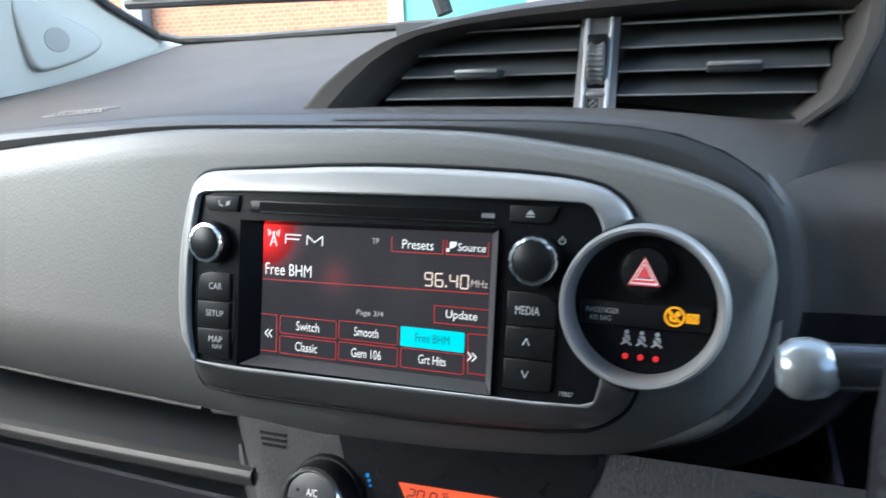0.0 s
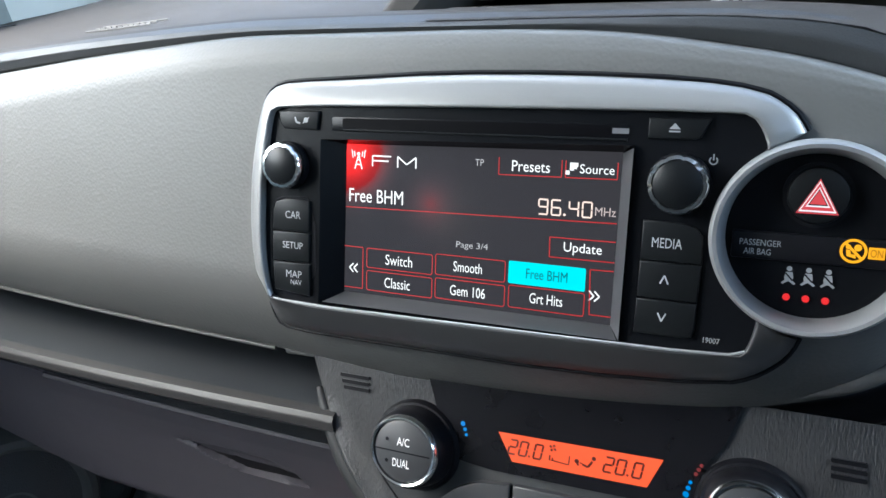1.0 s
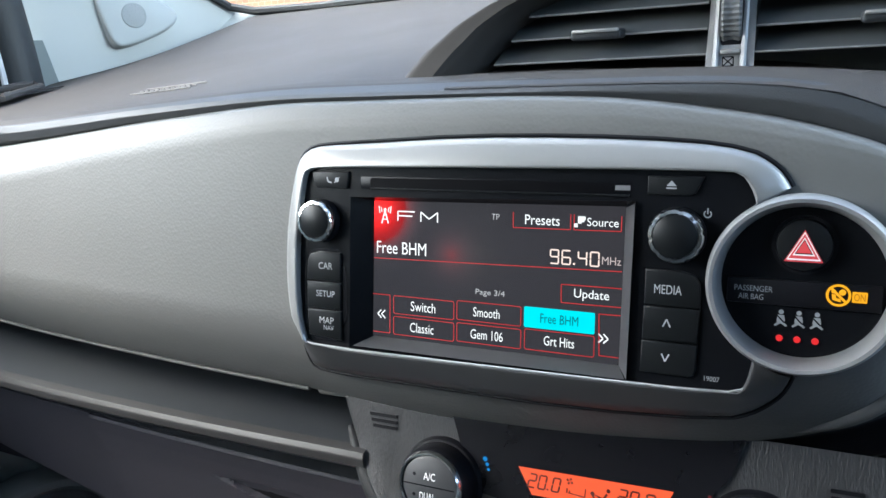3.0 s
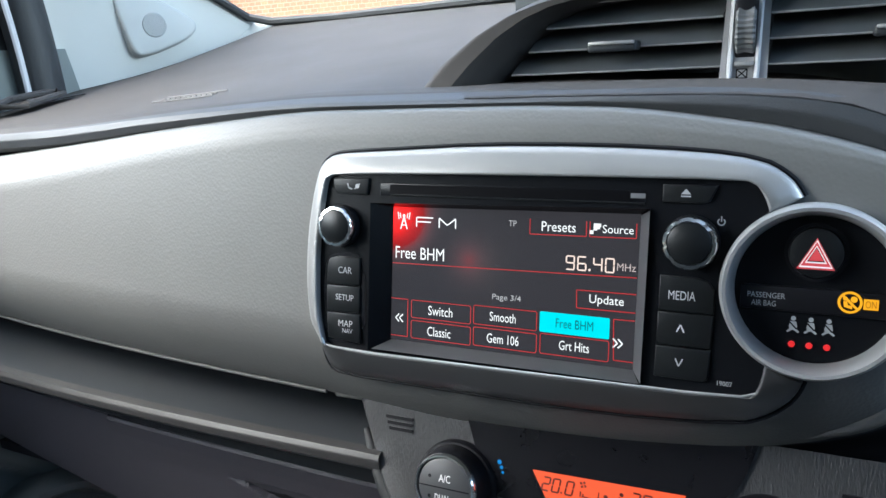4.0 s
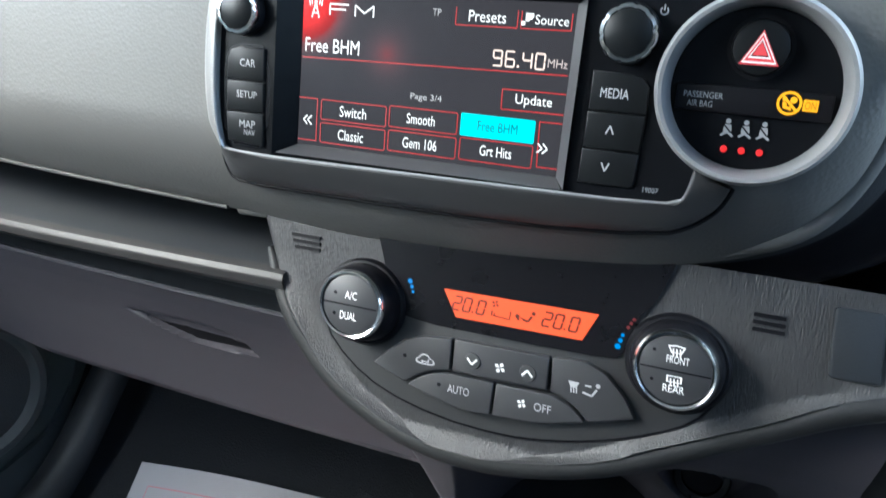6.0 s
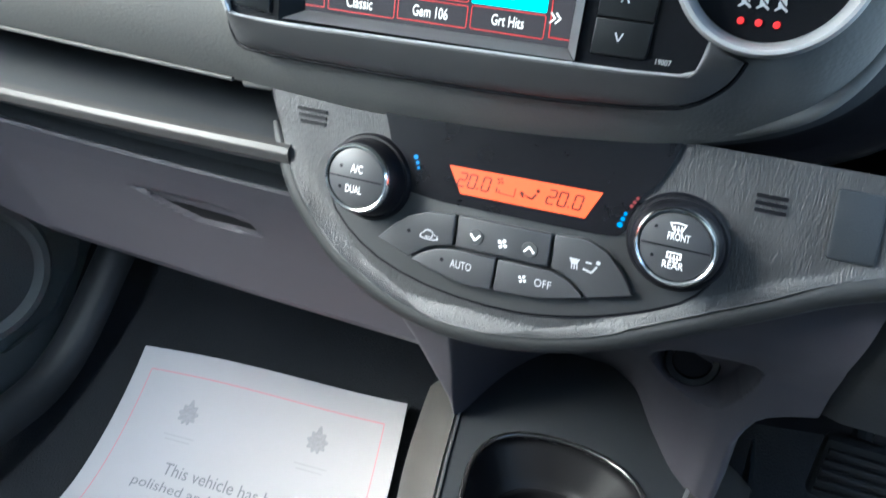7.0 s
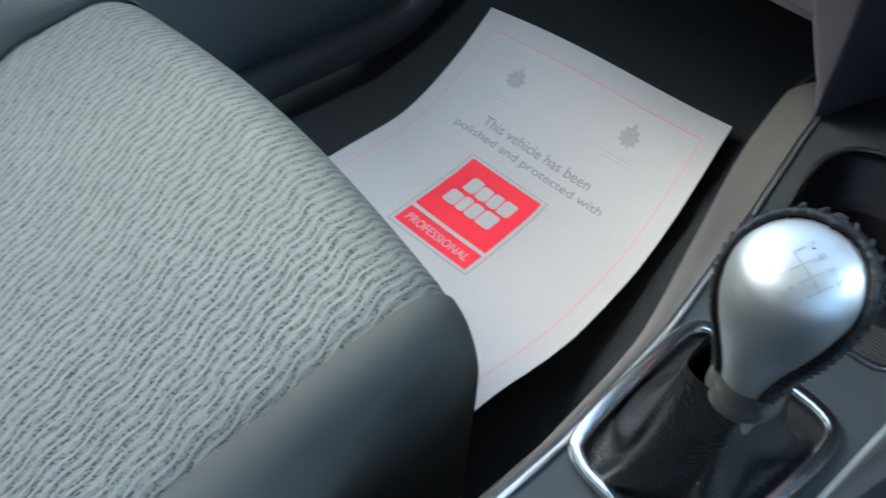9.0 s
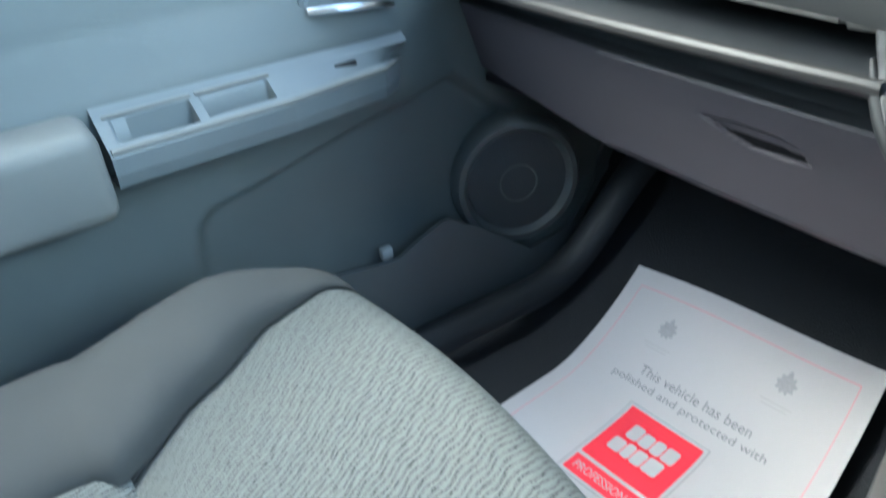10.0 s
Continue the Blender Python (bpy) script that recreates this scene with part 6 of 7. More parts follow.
    for sx in (-1, 1):
        for h in [0.054 + 0.0699 * math.sin(math.pi / 2 * q / 23) for q in range(24)]:
            part("stitch", tube([on_knob(h, sx * (wide(h) + 6), 0.0018) + axis * 0.0025 * smooth01(0.09, 0.122, h), on_knob(h - 0.0012, sx * (wide(h) + 15), 0.0024) + axis * 0.003 * smooth01(0.09, 0.122, h)], 0.0009, 5), LEATHER, k)

    facing = Vector((0.12, -0.5, 0.86)).normalized()
    side = Vector((0.3, 1.0, 0.0)).cross(facing).normalized()
    fore = facing.cross(side).normalized()

    def on_face(bm):
        """Lays a drawing in x and z onto the knob's face."""
        for v in bm.verts:
            start = base + axis * 0.106 + side * v.co.x + fore * (v.co.z - 0.0005) + facing * 0.08
            place = tree.ray_cast(start, -facing)[0]
            v.co = (place if place else start - facing * 0.05) + facing * 0.0004
        return bm

    lines = merged(bar((-0.007, 0.0), (0.007, 0.0), 0.00045, 0), *[bar((x, -0.004), (x, 0.004), 0.00045, 0) for x in (-0.0025, 0.002, 0.0065)], bar((-0.007, 0.0), (-0.007, 0.004), 0.00045, 0))
    bmesh.ops.subdivide_edges(lines, edges=lines.edges[:], cuts=3, use_grid_fill=True)
    part("shift_lines", on_face(lines), ENGRAVED, k, "engraved grey shift pattern", smooth=0)
    for ch, x, z in (("R", -0.007, 0.005), ("1", -0.0025, 0.005), ("3", 0.002, 0.005), ("5", 0.0065, 0.005), ("2", -0.0025, -0.0072), ("4", 0.002, -0.0072), ("6", 0.0065, -0.0072)):
        part("digit", on_face(letters(ch, x - 0.0007, x + 0.0007, z, z + 0.0022)), ENGRAVED, k, "engraved grey gear number", smooth=0)
    return g


ENGRAVED = material("engraved_grey", (0.24, 0.24, 0.24), 0.6)
COLLAR = material("dark_satin_collar", (0.05, 0.048, 0.045), 0.36, spec=0.4)
KNOBSILVER = material("brushed_knob_silver", (0.42, 0.425, 0.42), 0.48, metal=0.9, spread=0.04)
gear_lever()


def tray_mat():
    pts = [(0.0485, 0.332), (0.0445, 0.35), (0.05, 0.364), (0.059, 0.3605), (0.077, 0.3525), (0.093, 0.3515), (0.111, 0.3565), (0.128, 0.3655), (0.139, 0.373), (0.1405, 0.345), (0.1385, 0.3355), (0.133, 0.329), (0.124, 0.326), (0.099, 0.3245), (0.062, 0.3195)]
    t = thing("tray_mat", (0.1, 0.35, 0.326), "small black ribbed rubber mat in the console tray", "mat")
    bm = prism(pts, 0, 0.003, 0.0005)
    for v in bm.verts:
        v.co = Vector((v.co.x, v.co.z, 0.331 - v.co.y))
    part("mat", bm, RUBBER, t)
    for k in range(15):
        y = 0.3265 + 0.0027 * k
        ends = [x for x in np.linspace(0.045, 0.141, 97) if inside((x, y + 0.03 * (x - 0.06)), pts)]
        if len(ends) > 8:
            part("rib", tube([(ends[2], y + 0.03 * (ends[2] - 0.06), 0.3311), (ends[-3], y + 0.03 * (ends[-3] - 0.06), 0.3311)], 0.0008, 5), RUBBER, t)
    return t


tray_mat()


def cup_divider():
    d = thing("cup_divider", (0.09, 0.37, 0.326), "glossy black curved divider across the cup holder", "divider")
    part("band", tube([(x, y, 0.3425) for x, y in soften_line(RIDGE)], 0.0024, 8), EDGEGLOSS, d, "bright rounded upper edge")
    top, foot = soften_line(RIDGE), soften_line(FOOT)
    n = len(top) - 1

    def apron(u, v):
        k = u * n
        i = min(int(k), n - 1)
        a, b = Vector(top[i]).lerp(Vector(top[i + 1]), k - i), Vector(foot[i]).lerp(Vector(foot[i + 1]), k - i)
        p = a.lerp(b, v)
        return Vector((p.x, p.y, lerp(0.342, 0.329, v)))

    part("apron", grid(apron, n, 6, 0.002), GLOSS, d)
    part("foot_bead", tube([(x, y, 0.3305) for x, y in foot[3:-2]], 0.001, 6), GLOSS, d, "bright bead along the foot")
    return d


def soften_line(pts):
    """Rounds the bends of an open line."""
    for _ in range(2):
        pts = [pts[0]] + [(lerp(a[0], b[0], k), lerp(a[1], b[1], k)) for a, b in zip(pts, pts[1:]) for k in (0.25, 0.75)] + [pts[-1]]
    return pts


cup_divider()


def power_socket():
    s = thing("power_socket", (0.152, 0.50, 0.465), "black round power socket in the dark cubby", "power socket")
    ax = Vector((0, -1, 0.25)).normalized()
    part("ring", lathe([(0.0175, -0.03), (0.0175, 0.012), (0.016, 0.014), (0.0125, 0.013), (0.012, 0.0)], (0.153, 0.492, 0.466), ax, 32), GLOSS, s, "glossy ring")
    part("cap", lathe([(0.0122, 0.0), (0.012, 0.010), (0.0, 0.011)], (0.153, 0.492, 0.466), ax, 32), BLACK, s, "black cap")
    return s


power_socket()


# ---- passenger seat ----
def seat():
    s = thing("passenger_seat", (-0.27, -0.1, 0.07), "grey cloth front passenger seat with a woven ribbed centre", "car seat")

    def left(y):
        return at(y, [(-0.4, -0.30), (-0.115, -0.322), (-0.1, -0.33), (-0.0687, -0.352), (-0.03, -0.386), (0.011, -0.408), (0.0344, -0.427), (0.0645, -0.45), (0.111, -0.4645), (0.135, -0.472), (0.22, -0.485)])

    def right(y):
        return at(y, [(-0.4, -0.04), (-0.016, -0.054), (0.09, -0.066), (0.17, -0.07), (0.22, -0.075)])

    def path(v, y_back):
        """Depth and height along the cushion, over its front edge."""
        t = v
        if t < 0.72:
            return lerp(y_back, 0.13, t / 0.72), 0.352
        a = (t - 0.72) / 0.28
        ang = a * radians(105)
        return 0.13 + 0.06 * math.sin(ang), 0.352 - 0.06 * (1 - math.cos(ang)) * 1.1

    def insert(u, v):
        y, z = path(v, -0.098)
        x = lerp(left(min(y, 0.2)), right(min(y, 0.2)), u)
        dome = 0.010 * math.sin(math.pi * u) - 0.006
        dip = -0.005 * math.exp(-(((y + 0.098) / 0.02) ** 2))
        e = min(u, 1 - u)
        return Vector((x, y + 0.012 * math.sin(math.pi * u) * smooth01(-0.09, 0.08, y), z + dome + dip - 0.004 * (1 - min(e / 0.03, 1))))

    part("cushion", grid(insert, 60, 70, uv=(0.40, 0.36)), WEAVE, s, "woven grey ribbed cloth centre", smooth=80)

    def rear(u, v):
        y = lerp(-0.45, -0.092, v)
        x = lerp(left(y) - 0.02, right(y), u)
        e = min(u, 1 - u)
        return Vector((x, y, 0.356 + 0.012 * math.sin(math.pi * v) - 0.011 * math.exp(-(((y + 0.092) / 0.012) ** 2)) - 0.004 * (1 - min(e / 0.03, 1))))

    part("rear_cushion", grid(rear, 40, 40, uv=(0.3, 0.35)), WEAVE, s, "woven cloth rear of the cushion", smooth=80)

    def bolster_left(u, v):
        y, z = path(v, -0.45)
        x1 = left(max(min(y, 0.2), -0.4)) + 0.004
        if y < -0.1:
            x1 -= 0.02 * smooth01(-0.1, -0.12, y)
        x0 = at(y, [(-0.45, -0.52), (-0.07, -0.56), (0.03, -0.575), (0.09, -0.56), (0.14, -0.53), (0.2, -0.495)])
        a = u * math.pi * 0.92
        mid, half = (x0 + x1) / 2, (x1 - x0) / 2
        hump = 0.045 * smooth01(0.2, 0.0, y)
        zz = z - 0.004 + hump * math.sin(a) ** 0.8
        if u > 0.55:
            zz -= 0.28 * ((u - 0.55) / 0.45) ** 1.7 * smooth01(0.25, 0.1, y)
        return Vector((mid + half * math.cos(a), y, zz))

    part("bolster", grid(bolster_left, 30, 60), VINYL, s, "plain grey cloth side bolster", smooth=80)

    def bolster_right(u, v):
        y, z = path(v, -0.45)
        x0 = right(max(min(y, 0.2), -0.4)) + 0.003
        a = u * radians(110)
        r = 0.035 + 0.02 * smooth01(0.15, -0.1, y)
        x = x0 + r * math.sin(min(a, math.pi / 2)) + (0.006 * (u - 0.8) / 0.2 if u > 0.8 else 0)
        zz = z - 0.004 - (r * 1.5) * (1 - math.cos(a)) - (0.2 * ((u - 0.55) / 0.45) if u > 0.55 else 0)
        return Vector((x, y - 0.012 * u, max(zz, 0.09)))

    part("bolster", grid(bolster_right, 30, 60), VINYL, s, "plain grey cloth side bolster", smooth=80)
    seam = [insert(1.0, v) + Vector((0.002, 0, 0.0005)) for v in np.linspace(0, 0.97, 60)]
    part("seam", tube(seam, 0.0018, 6), VINYL, s, "sewn edge seam")
    seam = [insert(0.0, v) + Vector((-0.002, 0, 0.001)) for v in np.linspace(0, 0.97, 60)]
    part("seam", tube(seam, 0.0018, 6), VINYL, s, "sewn edge seam")
    part("under_frame", box(-0.50, -0.06, -0.44, 0.165, 0.075, 0.285, 0.02), RUBBER, s, "dark seat base")
    part("front_valance", grid(lambda u, v: Vector((lerp(-0.46, -0.072, u), 0.176 - 0.03 * v, lerp(0.29, 0.17, v))), 12, 8, 0.004), VINYL, s, "grey cloth front drop")
    return s


seat()


# ---- paper mats ----
def paper_point(s, r):
    """A point of the paper: s across from its passenger-door edge, r from its far edge."""
    a = Vector((-0.48, 0.631)).lerp(Vector((-0.129, 0.668)), s)
    b = Vector((-0.398, 0.157)).lerp(Vector((-0.053, 0.19)), s)
    p = a.lerp(b, r)
    z = 0.076 + 0.082 * max(0, 1 - r / 0.42) ** 1.8 + 0.014 * s * (1 - r)
    z += 0.02 * smooth01(0.3, 0.8, r)
    z += 0.062 * s ** 2 * smooth01(0.55, 1.0, r) ** 1.5 + 0.004 * math.sin(5 * s + 3 * r)
    p += Vector((0.012 * math.sin(math.pi * r) * (s - 0.3), 0))
    return Vector((p.x, p.y, z))


def on_paper(bm, lift):
    """Lays a drawing in x (0 to 0.353) and z (0 to 0.5, from the far edge) onto the paper."""
    for v in bm.verts:
        s, r = v.co.x / 0.353, v.co.z / 0.5
        q = paper_point(s, r)
        v.co = q + Vector((0, 0, lift))
    return bm


def fine(bm, size=0.02):
    for _ in range(6):
        long = [e for e in bm.edges if e.calc_length() > size]
        if not long:
            break
        bmesh.ops.subdivide_edges(bm, edges=long, cuts=1)
        bmesh.ops.triangulate(bm, faces=[f for f in bm.faces if len(f.verts) > 4])
    return bm


def flip(bm):
    """The font stands upright; the paper is read from its near edge."""
    zs = [v.co.z for v in bm.verts]
    a, b = min(zs), max(zs)
    for v in bm.verts:
        v.co.z = a + b - v.co.z
    return bm


def paper():
    p = thing("paper_mat", (-0.27, 0.4, 0.07), "white printed paper floor mat with a red badge in the footwell", "paper mat")
    part("sheet", grid(paper_point, 36, 50, 0.0006), PAPER, p, smooth=80)
    w = 0.0012
    x0, x1, z0, z1 = 0.022, 0.331, 0.024, 0.478
    lines = merged(*[bar(a, b, w, 0) for a, b in (((x0, z0), (x1, z0)), ((x1, z0), (x1, z1)), ((x1, z1), (x0, z1)), ((x0, z1), (x0, z0)))])
    part("border", on_paper(fine(lines, 0.015), 0.0009), INKPINK, p, "fine pale red border line", smooth=0)
    for x, z in ((0.094, 0.066), (0.258, 0.058)):
        crest = flat([(x + reach * math.cos(radians(t)), z - reach * math.sin(radians(t))) for t, reach in ((t, 0.0118 + 0.0017 * math.cos(radians(9 * (t - 90))) + 0.004 * math.exp(-(((t - 90) / 16) ** 2)) - 0.002 * math.exp(-(((t - 270) / 60) ** 2))) for t in range(0, 360, 5))], 0)
        part("crest", on_paper(crest, 0.0010), INKPALE, p, "pale grey printed crest", smooth=0)
        part("small_print", on_paper(merged(flat(rounded(x - 0.02, x + 0.02, z + 0.024, z + 0.0255, 0.0004), 0), flat(rounded(x - 0.016, x + 0.016, z + 0.029, z + 0.0305, 0.0004), 0)), 0.0010), INKFAINT, p, "faint lines of small print", smooth=0)
    for text, a, b, c, e in (("This vehicle has been", 0.094, 0.253, 0.121, 0.135), ("polished and protected with", 0.065, 0.282, 0.143, 0.158)):
        part("printed_line", on_paper(flip(letters(text, a, b, c, e)), 0.0010), INKGREY, p, "grey printed words", smooth=0)
    bx0, bx1, bz0, bz1 = 0.118, 0.221, 0.182, 0.331
    part("badge_edge", on_paper(fine(merged(flat([(bx0 - 0.006, bz0 - 0.006), (bx1 + 0.006, bz0 - 0.006), (bx1 + 0.006, bz1 + 0.006), (bx0 - 0.006, bz1 + 0.006)], 0)), 0.02), 0.0008), INKPALE, p, "thin grey badge edge", smooth=0)
    part("badge_field", on_paper(fine(flat([(bx0 - 0.004, bz0 - 0.004), (bx1 + 0.004, bz0 - 0.004), (bx1 + 0.004, bz1 + 0.004), (bx0 - 0.004, bz1 + 0.004)], 0), 0.02), 0.0011), PAPER, p, "white badge margin", smooth=0)
    b = part("badge", on_paper(fine(merged(flat([(bx0, bz0), (bx1, bz0), (bx1, 0.294), (bx0, 0.294)], 0), flat([(bx0, 0.3), (bx1, 0.3), (bx1, bz1), (bx0, bz1)], 0)), 0.02), 0.0014), INKRED, p, "red printed badge", smooth=0)
    for row, (za, zb, widths) in enumerate(((0.204, 0.232, (0.016, 0.015, 0.014, 0.017)), (0.236, 0.264, (0.017, 0.012, 0.015, 0.02)))):
        x = 0.139 - 0.006 * row
        for wd in widths:
            part("badge_block", on_paper(fine(flat(rounded(x, x + wd, za + 0.004 * ((x * 900) % 1), zb, 0.004, 3), 0), 0.015), 0.0017), PAPER, b, "white plain block", smooth=0)
            x += wd + 0.0014
    part("word", on_paper(flip(letters("PROFESSIONAL", 0.126, 0.213, 0.309, 0.322)), 0.0017), PAPER, b, "white printed word", smooth=0)
    return p


INKFAINT = material("faint_ink", (0.38, 0.372, 0.39), 0.7)
paper()


def driver_paper():
    p = thing("driver_paper_mat", (0.45, 0.6, 0.07), "white paper floor mat in the driver's footwell", "paper mat")
    part("sheet", grid(lambda u, v: Vector((lerp(0.33, 0.68, u) - 0.02 * v, lerp(0.72, 0.25, v), max(floor_height(lerp(0.72, 0.25, v)) + 0.012, 0.08))), 10, 16, 0.0006), PAPER, p, smooth=80)
    return p


driver_paper()


def pedal():
    p = thing("clutch_pedal", (0.30, 0.66, 0.30), "ribbed black rubber clutch pedal on a steel arm", "pedal")
    part("pad", box(0.27, 0.33, 0.60, 0.615, 0.28, 0.345, 0.006), RUBBER, p, "black rubber pad")
    for k in range(5):
        part("rib", box(0.274, 0.326, 0.596, 0.601, 0.288 + 0.011 * k, 0.293 + 0.011 * k, 0.001), RUBBER, p)
    part("arm", tube([(0.30, 0.615, 0.32), (0.30, 0.66, 0.40), (0.30, 0.72, 0.55)], 0.008, 8), DARK, p, "dark steel arm")
    return p


pedal()


# ---- passenger door ----
def door():
    d = thing("passenger_door", (-0.7, 0.0, 0.1), "closed dark grey plastic passenger door with a pull handle and speaker", "car door")

    def skin(u, v):
        y, z = lerp(-1.2, 0.86, u), lerp(0.10, 0.86, v)
        x = -0.675 - 0.03 * smooth01(0.5, 0.8, z)
        bulge = 0.05 * smooth01(0.40, 0.47, z) * smooth01(0.60, 0.52, z) * smooth01(0.46, 0.36, y)
        pocket = 0.024 * smooth01(0.0, 0.012, within(y, z, [(0.066, 0.13), (0.068, 0.30), (0.076, 0.35), (0.098, 0.372), (0.157, 0.382), (0.33, 0.423), (0.46, 0.45), (0.56, 0.36), (0.56, 0.13)]))
        kick = 0.03 * smooth01(0.30, 0.14, z)
        return Vector((x + bulge * 0.4 - pocket + kick, y, z))

    part("skin", grid(skin, 260, 130, 0.006), DOORM, d, "dark moulded door skin", smooth=80)
    part("armrest", box(-0.69, -0.585, -0.45, -0.006, 0.432, 0.53, 0.018, 5), DOORL, d, "pale grey padded armrest")
    sp = part("switch_panel", switch_panel(), DOORG, d, "grey switch and handle panel")
    part("pull_cup", box(-0.641, -0.614, 0.017, 0.095, 0.46, 0.489, 0.002), BLACK, sp, "dark pull-handle recess")
    part("pull_cup", box(-0.642, -0.62, 0.111, 0.183, 0.46, 0.489, 0.002), BLACK, sp, "dark pull-handle recess")
    for y0, y1 in ((0.008, 0.1), (0.105, 0.19)):
        part("cup_edge", tube([(-0.6445, y0, 0.5215), (-0.6455, y1, 0.521)], 0.0024, 6), DOORL, sp, "pale recess edge")
    part("bright_line", tube([(-0.6, 0.002, 0.5), (-0.609, 0.2, 0.4975), (-0.631, 0.33, 0.4955), (-0.66, 0.37, 0.4955)], 0.0034, 8), DOORL, sp, "pale raised edge")
    part("window_switch", box(-0.655, -0.638, 0.268, 0.298, 0.48, 0.5135, 0.002), RUBBER, sp, "black window switch")
    h = part("handle_bezel", lathe([(0.0, 0.0), (0.03, 0.0), (0.042, 0.008), (0.046, 0.006), (0.047, 0.0)], (-0.682, 0.315, 0.578), (1, 0, 0), 40, wobble=lambda a, hh: 1.0 + 0.35 * abs(math.sin(a))), DOORG, d, "grey handle bezel")
    part("inner_handle", tube([(-0.674, 0.262, 0.57), (-0.66, 0.29, 0.571), (-0.66, 0.345, 0.565), (-0.672, 0.366, 0.56)], 0.011, 10, flat=0.6), CHROME, h, "silver inner door handle")
    # speaker and bins
    ax = Vector((1, -0.35, 0.05)).normalized()
    c = Vector((-0.652, 0.542, 0.264))
    spk = part("speaker", lathe([(0.102, -0.03), (0.1, 0.004), (0.094, 0.012), (0.086, 0.013), (0.082, 0.006), (0.078, 0.003)], c, ax, 56), DOORD, d, "round speaker pod")
    part("grille", lathe([(0.079, 0.0025), (0.05, 0.007), (0.0, 0.009)], c, ax, 48), SPEAKER, spk, "dark speaker grille")
    part("grille_mark", lathe([(0.03, 0.0085), (0.0305, 0.0098), (0.028, 0.0098), (0.0275, 0.0085)], c, ax, 32), DOORM, spk, "raised ring")

    def bin_front(u, v):
        y = lerp(0.02, 0.74, u)
        top = at(y, [(0.02, 0.265), (0.2, 0.246), (0.28, 0.232), (0.315, 0.228), (0.345, 0.242), (0.40, 0.262), (0.46, 0.222), (0.55, 0.15), (0.64, 0.16), (0.70, 0.2), (0.74, 0.28)])
        z = lerp(0.085, top, v)
        x = -0.618 - 0.012 * v - 0.03 * smooth01(0.6, 0.74, y)
        return Vector((x, y, z))

    part("door_bin", grid(bin_front, 60, 16, 0.008), DOORD, d, "dark door pocket front", smooth=80)
    part("latch_clip", box(-0.66, -0.648, 0.30, 0.318, 0.222, 0.24, 0.003), PILLAR, d, "small pale clip")

    def sill(u, v):
        y = lerp(0.05, 0.85, u)
        a = v * math.pi
        return Vector((-0.585 + 0.03 * math.cos(a), y, 0.10 + 0.03 * math.sin(a) + 0.16 * smooth01(0.5, 0.78, y) ** 1.4))

    part("sill_trim", grid(sill, 50, 10), DARK, d, "dark sill trim", smooth=80)
    return d


def switch_panel():
    def top(u, v):
        y = lerp(0.0, 0.372, u)
        inner = at(y, [(0.0, -0.598), (0.2, -0.608), (0.33, -0.63), (0.372, -0.66)])
        rows = [(-0.69, 0.545), (-0.66, 0.533), (-0.645, 0.521), (inner - 0.010, 0.503), (inner - 0.003, 0.5), (inner, 0.494), (inner - 0.001, 0.475), (inner - 0.006, 0.46), (-0.68, 0.448)]
        k = v * (len(rows) - 1)
        j = min(int(k), len(rows) - 2)
        x, z = Vector(rows[j]).lerp(Vector(rows[j + 1]), k - j)
        cup = max(smooth01(0.0, 0.003, within(x, y, [(-0.642, 0.014), (-0.611, 0.014), (-0.613, 0.097), (-0.642, 0.097)])), smooth01(0.0, 0.003, within(x, y, [(-0.643, 0.108), (-0.615, 0.108), (-0.62, 0.185), (-0.643, 0.185)]))) if j < 4 else 0
        return Vector((x, y, z - 0.003 * (y / 0.372) - 0.035 * cup))
    return grid(top, 180, 84)


DOORG = material("mid_grey_plastic", (0.16, 0.18, 0.185), 0.42, grain=0.0001, grain_scale=1500)
SPEAKER = material("speaker_cloth", (0.06, 0.066, 0.07), 0.6, grain=0.001, grain_scale=700, cells=True)
door()


# ---- by the windscreen ----
def tweeter():
    t = thing("tweeter", (-0.7, 0.82, 0.85), "grey triangular tweeter cover on the windscreen pillar", "loudspeaker")
    ux, uz = Vector((0.44, 0.9, 0.0)).normalized(), Vector((-0.03, 0.0, 1)).normalized()
    n = ux.cross(uz).normalized()
    n = n if n.y < 0 else -n
    c = Vector((-0.653, 0.787, 0.885)) + n * 0.002
    shape = soften([(-0.033, 0.053), (-0.018, 0.0505), (0.02, 0.032), (0.056, 0.0115), (0.069, -0.001), (0.063, -0.0135), (0.043, -0.0245), (-0.002, -0.039), (-0.0175, -0.0375), (-0.0255, -0.0075), (-0.0325, 0.027)], 2)
    bm = bmesh.new()
    f0 = [bm.verts.new(c + ux * a + uz * b + n * 0.006) for a, b in shape]
    f1 = [bm.verts.new(c + ux * a * 1.08 + uz * b * 1.08 - n * 0.02) for a, b in shape]
    top = bm.faces.new(f0)
    for k in range(len(shape)):
        j = (k + 1) % len(shape)
        bm.faces.new((f0[k], f0[j], f1[j], f1[k]))
    bmesh.ops.recalc_face_normals(bm, faces=bm.faces[:])
    bmesh.ops.bevel(bm, geom=list(top.edges), offset=0.004, segments=3, profile=0.5, affect="EDGES")
    part("cover", bm, PILLAR2, t)
    part("grille", lathe([(0.0155, 0.0), (0.0145, 0.0012), (0.0, 0.0016)], c + n * 0.006 + uz * -0.0014 + ux * 0.012, n, 32), TWGRILLE, t, "round perforated grille")
    return t


TWGRILLE = material("tweeter_mesh", (0.25, 0.262, 0.257), 0.6, grain=0.001, grain_scale=900, cells=True)
tweeter()


MARKGREY = material("embossed_grey", (0.085, 0.08, 0.08), 0.6)


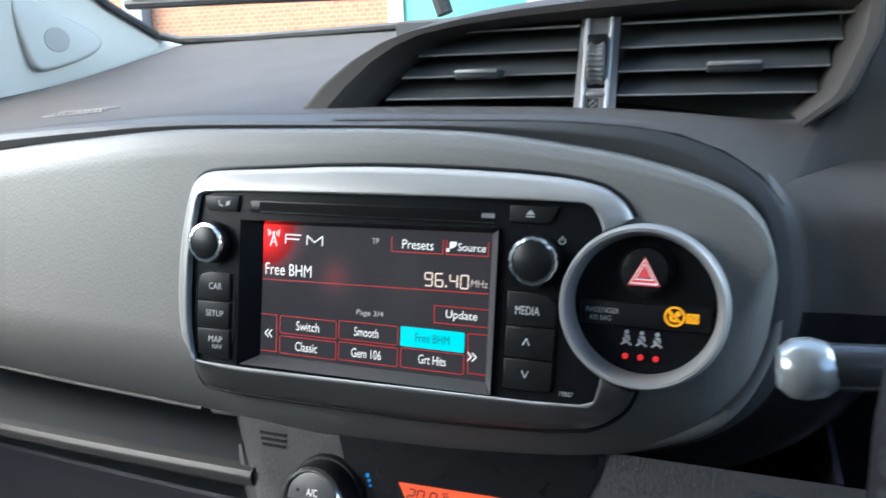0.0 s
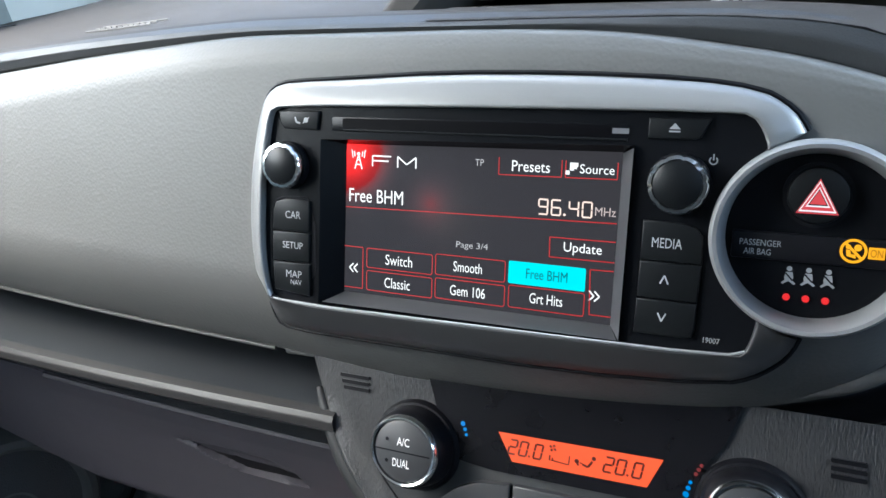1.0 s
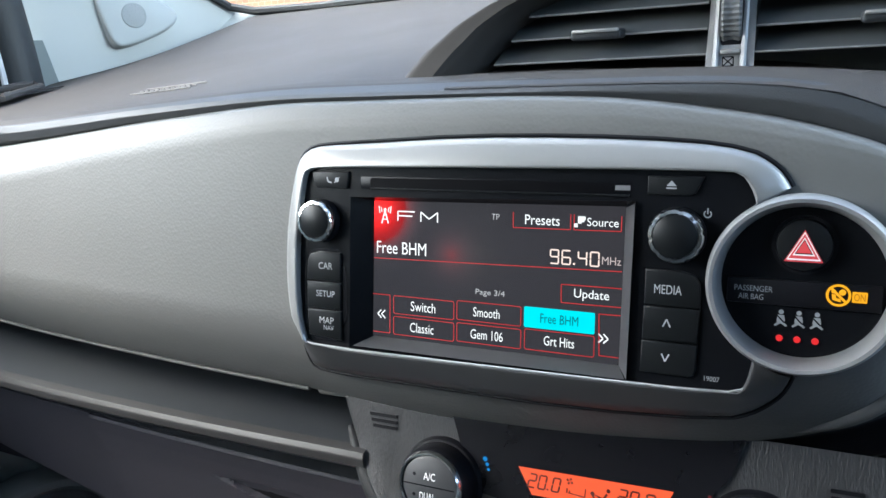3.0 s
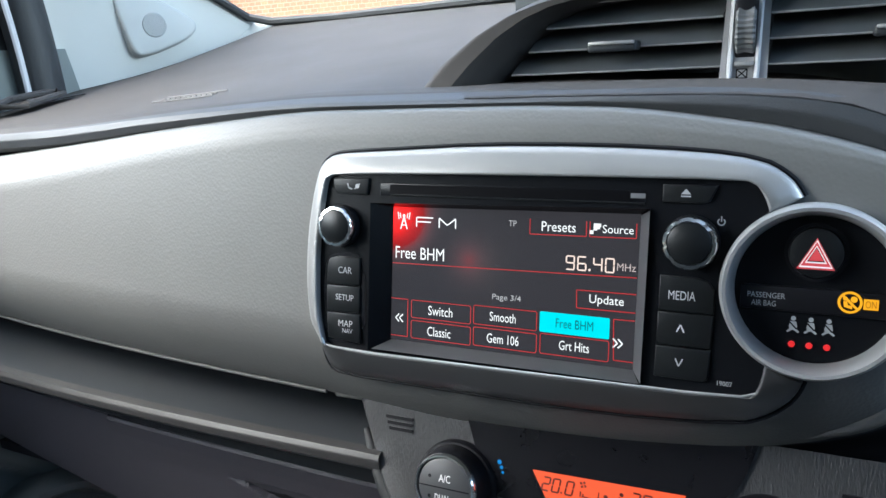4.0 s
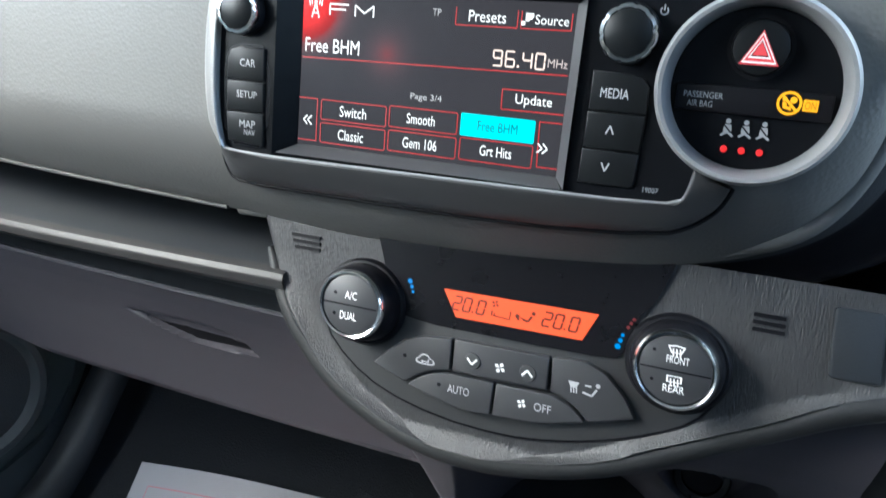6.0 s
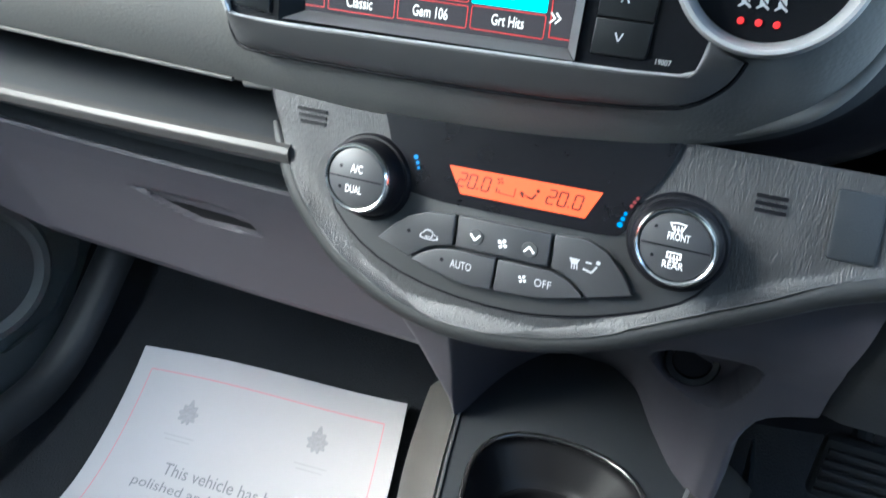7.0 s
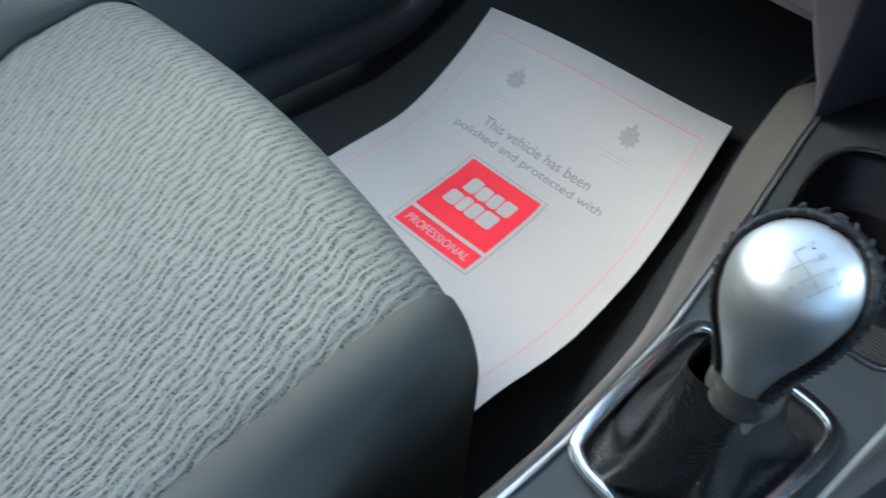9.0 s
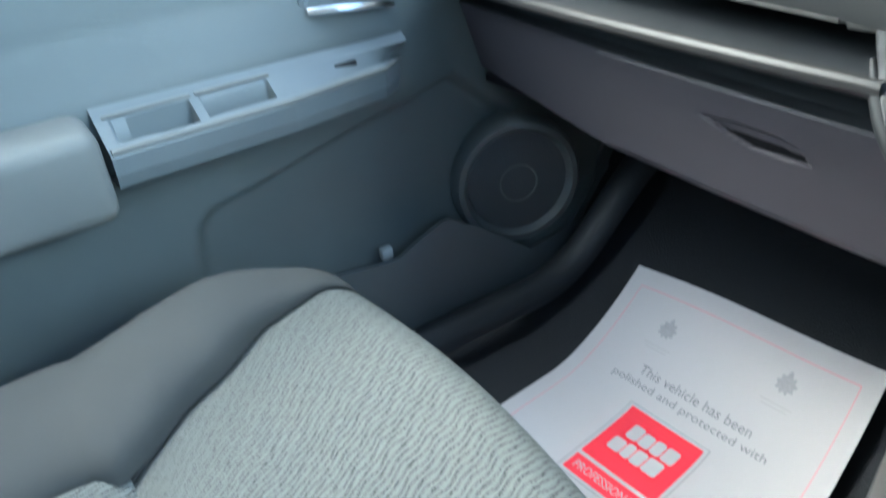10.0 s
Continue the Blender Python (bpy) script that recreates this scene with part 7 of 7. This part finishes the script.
def airbag_mark():
    m = thing("airbag_mark", (-0.363, 0.56, 0.802), "narrow embossed lettering slot on the dashboard top", "embossed mark")
    top = lambda x, y: LIP_AT(x) + 0.0042 + rise(y, x)
    for y in (0.552, 0.571):
        part("slot_edge", tube([(x, y + 0.08 * (-0.363 - x), top(x, y)) for x in np.linspace(-0.402, -0.324, 9)], 0.0007, 6), MARKGREY, m)
    for k in range(11):
        x = -0.396 + 0.0062 * k
        part("letter_bar", tube([(x, 0.561, top(x, 0.561)), (x + 0.0042, 0.561, top(x + 0.0042, 0.561))], 0.0008, 6), MARKGREY, m)
    return m


airbag_mark()


def side_vent():
    v = thing("side_vent", (-0.63, 0.6, 0.79), "small demister vent by the passenger's window", "air vent")
    part("frame", tube([(-0.672, 0.66, 0.812), (-0.64, 0.645, 0.808), (-0.6, 0.57, 0.801), (-0.62, 0.545, 0.80), (-0.67, 0.6, 0.806)], 0.004, 8, closed=True), TOP, v)
    part("slots", grid(lambda a, b: Vector((lerp(-0.665, -0.61, a), lerp(0.56, 0.65, b), lerp(0.799, 0.807, b))), 4, 4, 0.001), BLACK, v, "dark slots")
    return v


side_vent()


def soften3(pts):
    """Rounds the bends of a path."""
    for _ in range(2):
        pts = [pts[0]] + [tuple(lerp(p, q, k) for p, q in zip(a, b)) for a, b in zip(pts, pts[1:]) for k in (0.25, 0.75)] + [pts[-1]]
    return pts


def door_frame():
    f = thing("window_2", (-0.72, 0.4, 0.86), "black-sealed door window frame beside the pillar", "window", kind="structure")
    part("seal", tube(soften3([(-0.6949, 0.6603, 0.7626), (-0.694, 0.6555, 0.8588), (-0.6892, 0.642, 0.9454), (-0.6738, 0.5939, 1.0608), (-0.68, 0.45, 1.28), (-0.66, 0.1, 1.32)]), 0.026, 12), RUBBER, f, "thick black door seal")
    part("seal_line", tube(soften3([(-0.6831, 0.6342, 0.7624), (-0.6811, 0.6294, 0.8589), (-0.6744, 0.6139, 0.9457), (-0.6609, 0.5715, 1.0519), (-0.665, 0.43, 1.26)]), 0.0035, 8), GRAY_TRIM, f, "grey lip of the seal")
    part("mirror_corner", box(-0.716, -0.706, 0.5, 0.65, 0.76, 0.96, 0.004), RUBBER, f, "black mirror corner")
    return f


door_frame()


def wiper():
    w = thing("wiper", (-0.2, 1.05, 0.9), "black windscreen wiper parked on the glass outside", "wiper")
    part("blade", tube([(-0.735, 1.02, 0.948), (-0.5, 1.035, 0.944), (-0.2, 1.045, 0.935), (0.1, 1.05, 0.924), (0.3, 1.05, 0.915)], 0.008, 8), RUBBER, w, "black blade")
    part("spine", tube([(-0.72, 1.015, 0.957), (-0.45, 1.03, 0.956), (-0.15, 1.04, 0.945), (0.15, 1.045, 0.93)], 0.005, 8), GRAY_TRIM, w, "grey blade spine")
    part("arm", tube([(-0.215, 1.035, 0.935), (-0.205, 1.035, 0.905)], 0.012, 8), RUBBER, w, "black wiper arm")
    return w


wiper()


# ---- steering column ----
def stalk():
    s = thing("indicator_stalk", (0.25, 0.31, 0.735), "black column stalk with a shiny round end", "column stalk")
    ax = Vector((-1, -0.12, -0.02)).normalized()
    part("end", lathe([(0.0072, -0.009), (0.0092, -0.006), (0.0103, -0.001), (0.0098, 0.004), (0.0068, 0.0075), (0.0, 0.0085)], (0.2016, 0.3156, 0.7302), ax, 32), STALKEND, s, "shiny pale grey round end")
    part("arm", tube([(0.209, 0.3165, 0.7315), (0.25, 0.322, 0.733), (0.32, 0.335, 0.735)], [0.0078, 0.007, 0.009], 12), STALK, s, "glossy black arm")
    return s


STALKEND = material("pale_satin_plastic", (0.24, 0.255, 0.26), 0.22, metal=0.5)
STALK = material("glossy_dark_plastic", (0.02, 0.022, 0.025), 0.2, spread=0.1, spec=0.5)
stalk()


def steering_wheel():
    w = thing("steering_wheel", (0.411, 0.22, 0.725), "black leather steering wheel", "steering wheel")
    n = Vector((0, -1, 0.45)).normalized()
    c = Vector((0.411, 0.24, 0.725))
    up = Vector((0, 0.45, 1)).normalized()
    rim = [c + 0.186 * (math.cos(t) * Vector((1, 0, 0)) + math.sin(t) * up) for t in np.linspace(0, 2 * math.pi, 61)[:-1]]
    part("rim", tube(rim, 0.0145, 14, closed=True), LEATHER, w, "black leather rim")
    part("hub", lathe([(0.075, 0.0), (0.07, 0.02), (0.05, 0.03), (0.0, 0.033)], c, n, 40), DARK, w, "dark airbag hub")
    for a in (10, 170, 270):
        t = radians(a)
        part("spoke", tube([c + 0.06 * (math.cos(t) * Vector((1, 0, 0)) + math.sin(t) * up), c + 0.18 * (math.cos(t) * Vector((1, 0, 0)) + math.sin(t) * up)], 0.016, 8, flat=0.5), DARK, w, "dark spoke")
    part("column", tube([tuple(c + Vector((0, 0.02, 0))), (0.425, 0.48, 0.62)], 0.05, 20), DARK, w, "steering column cover")
    return w


steering_wheel()
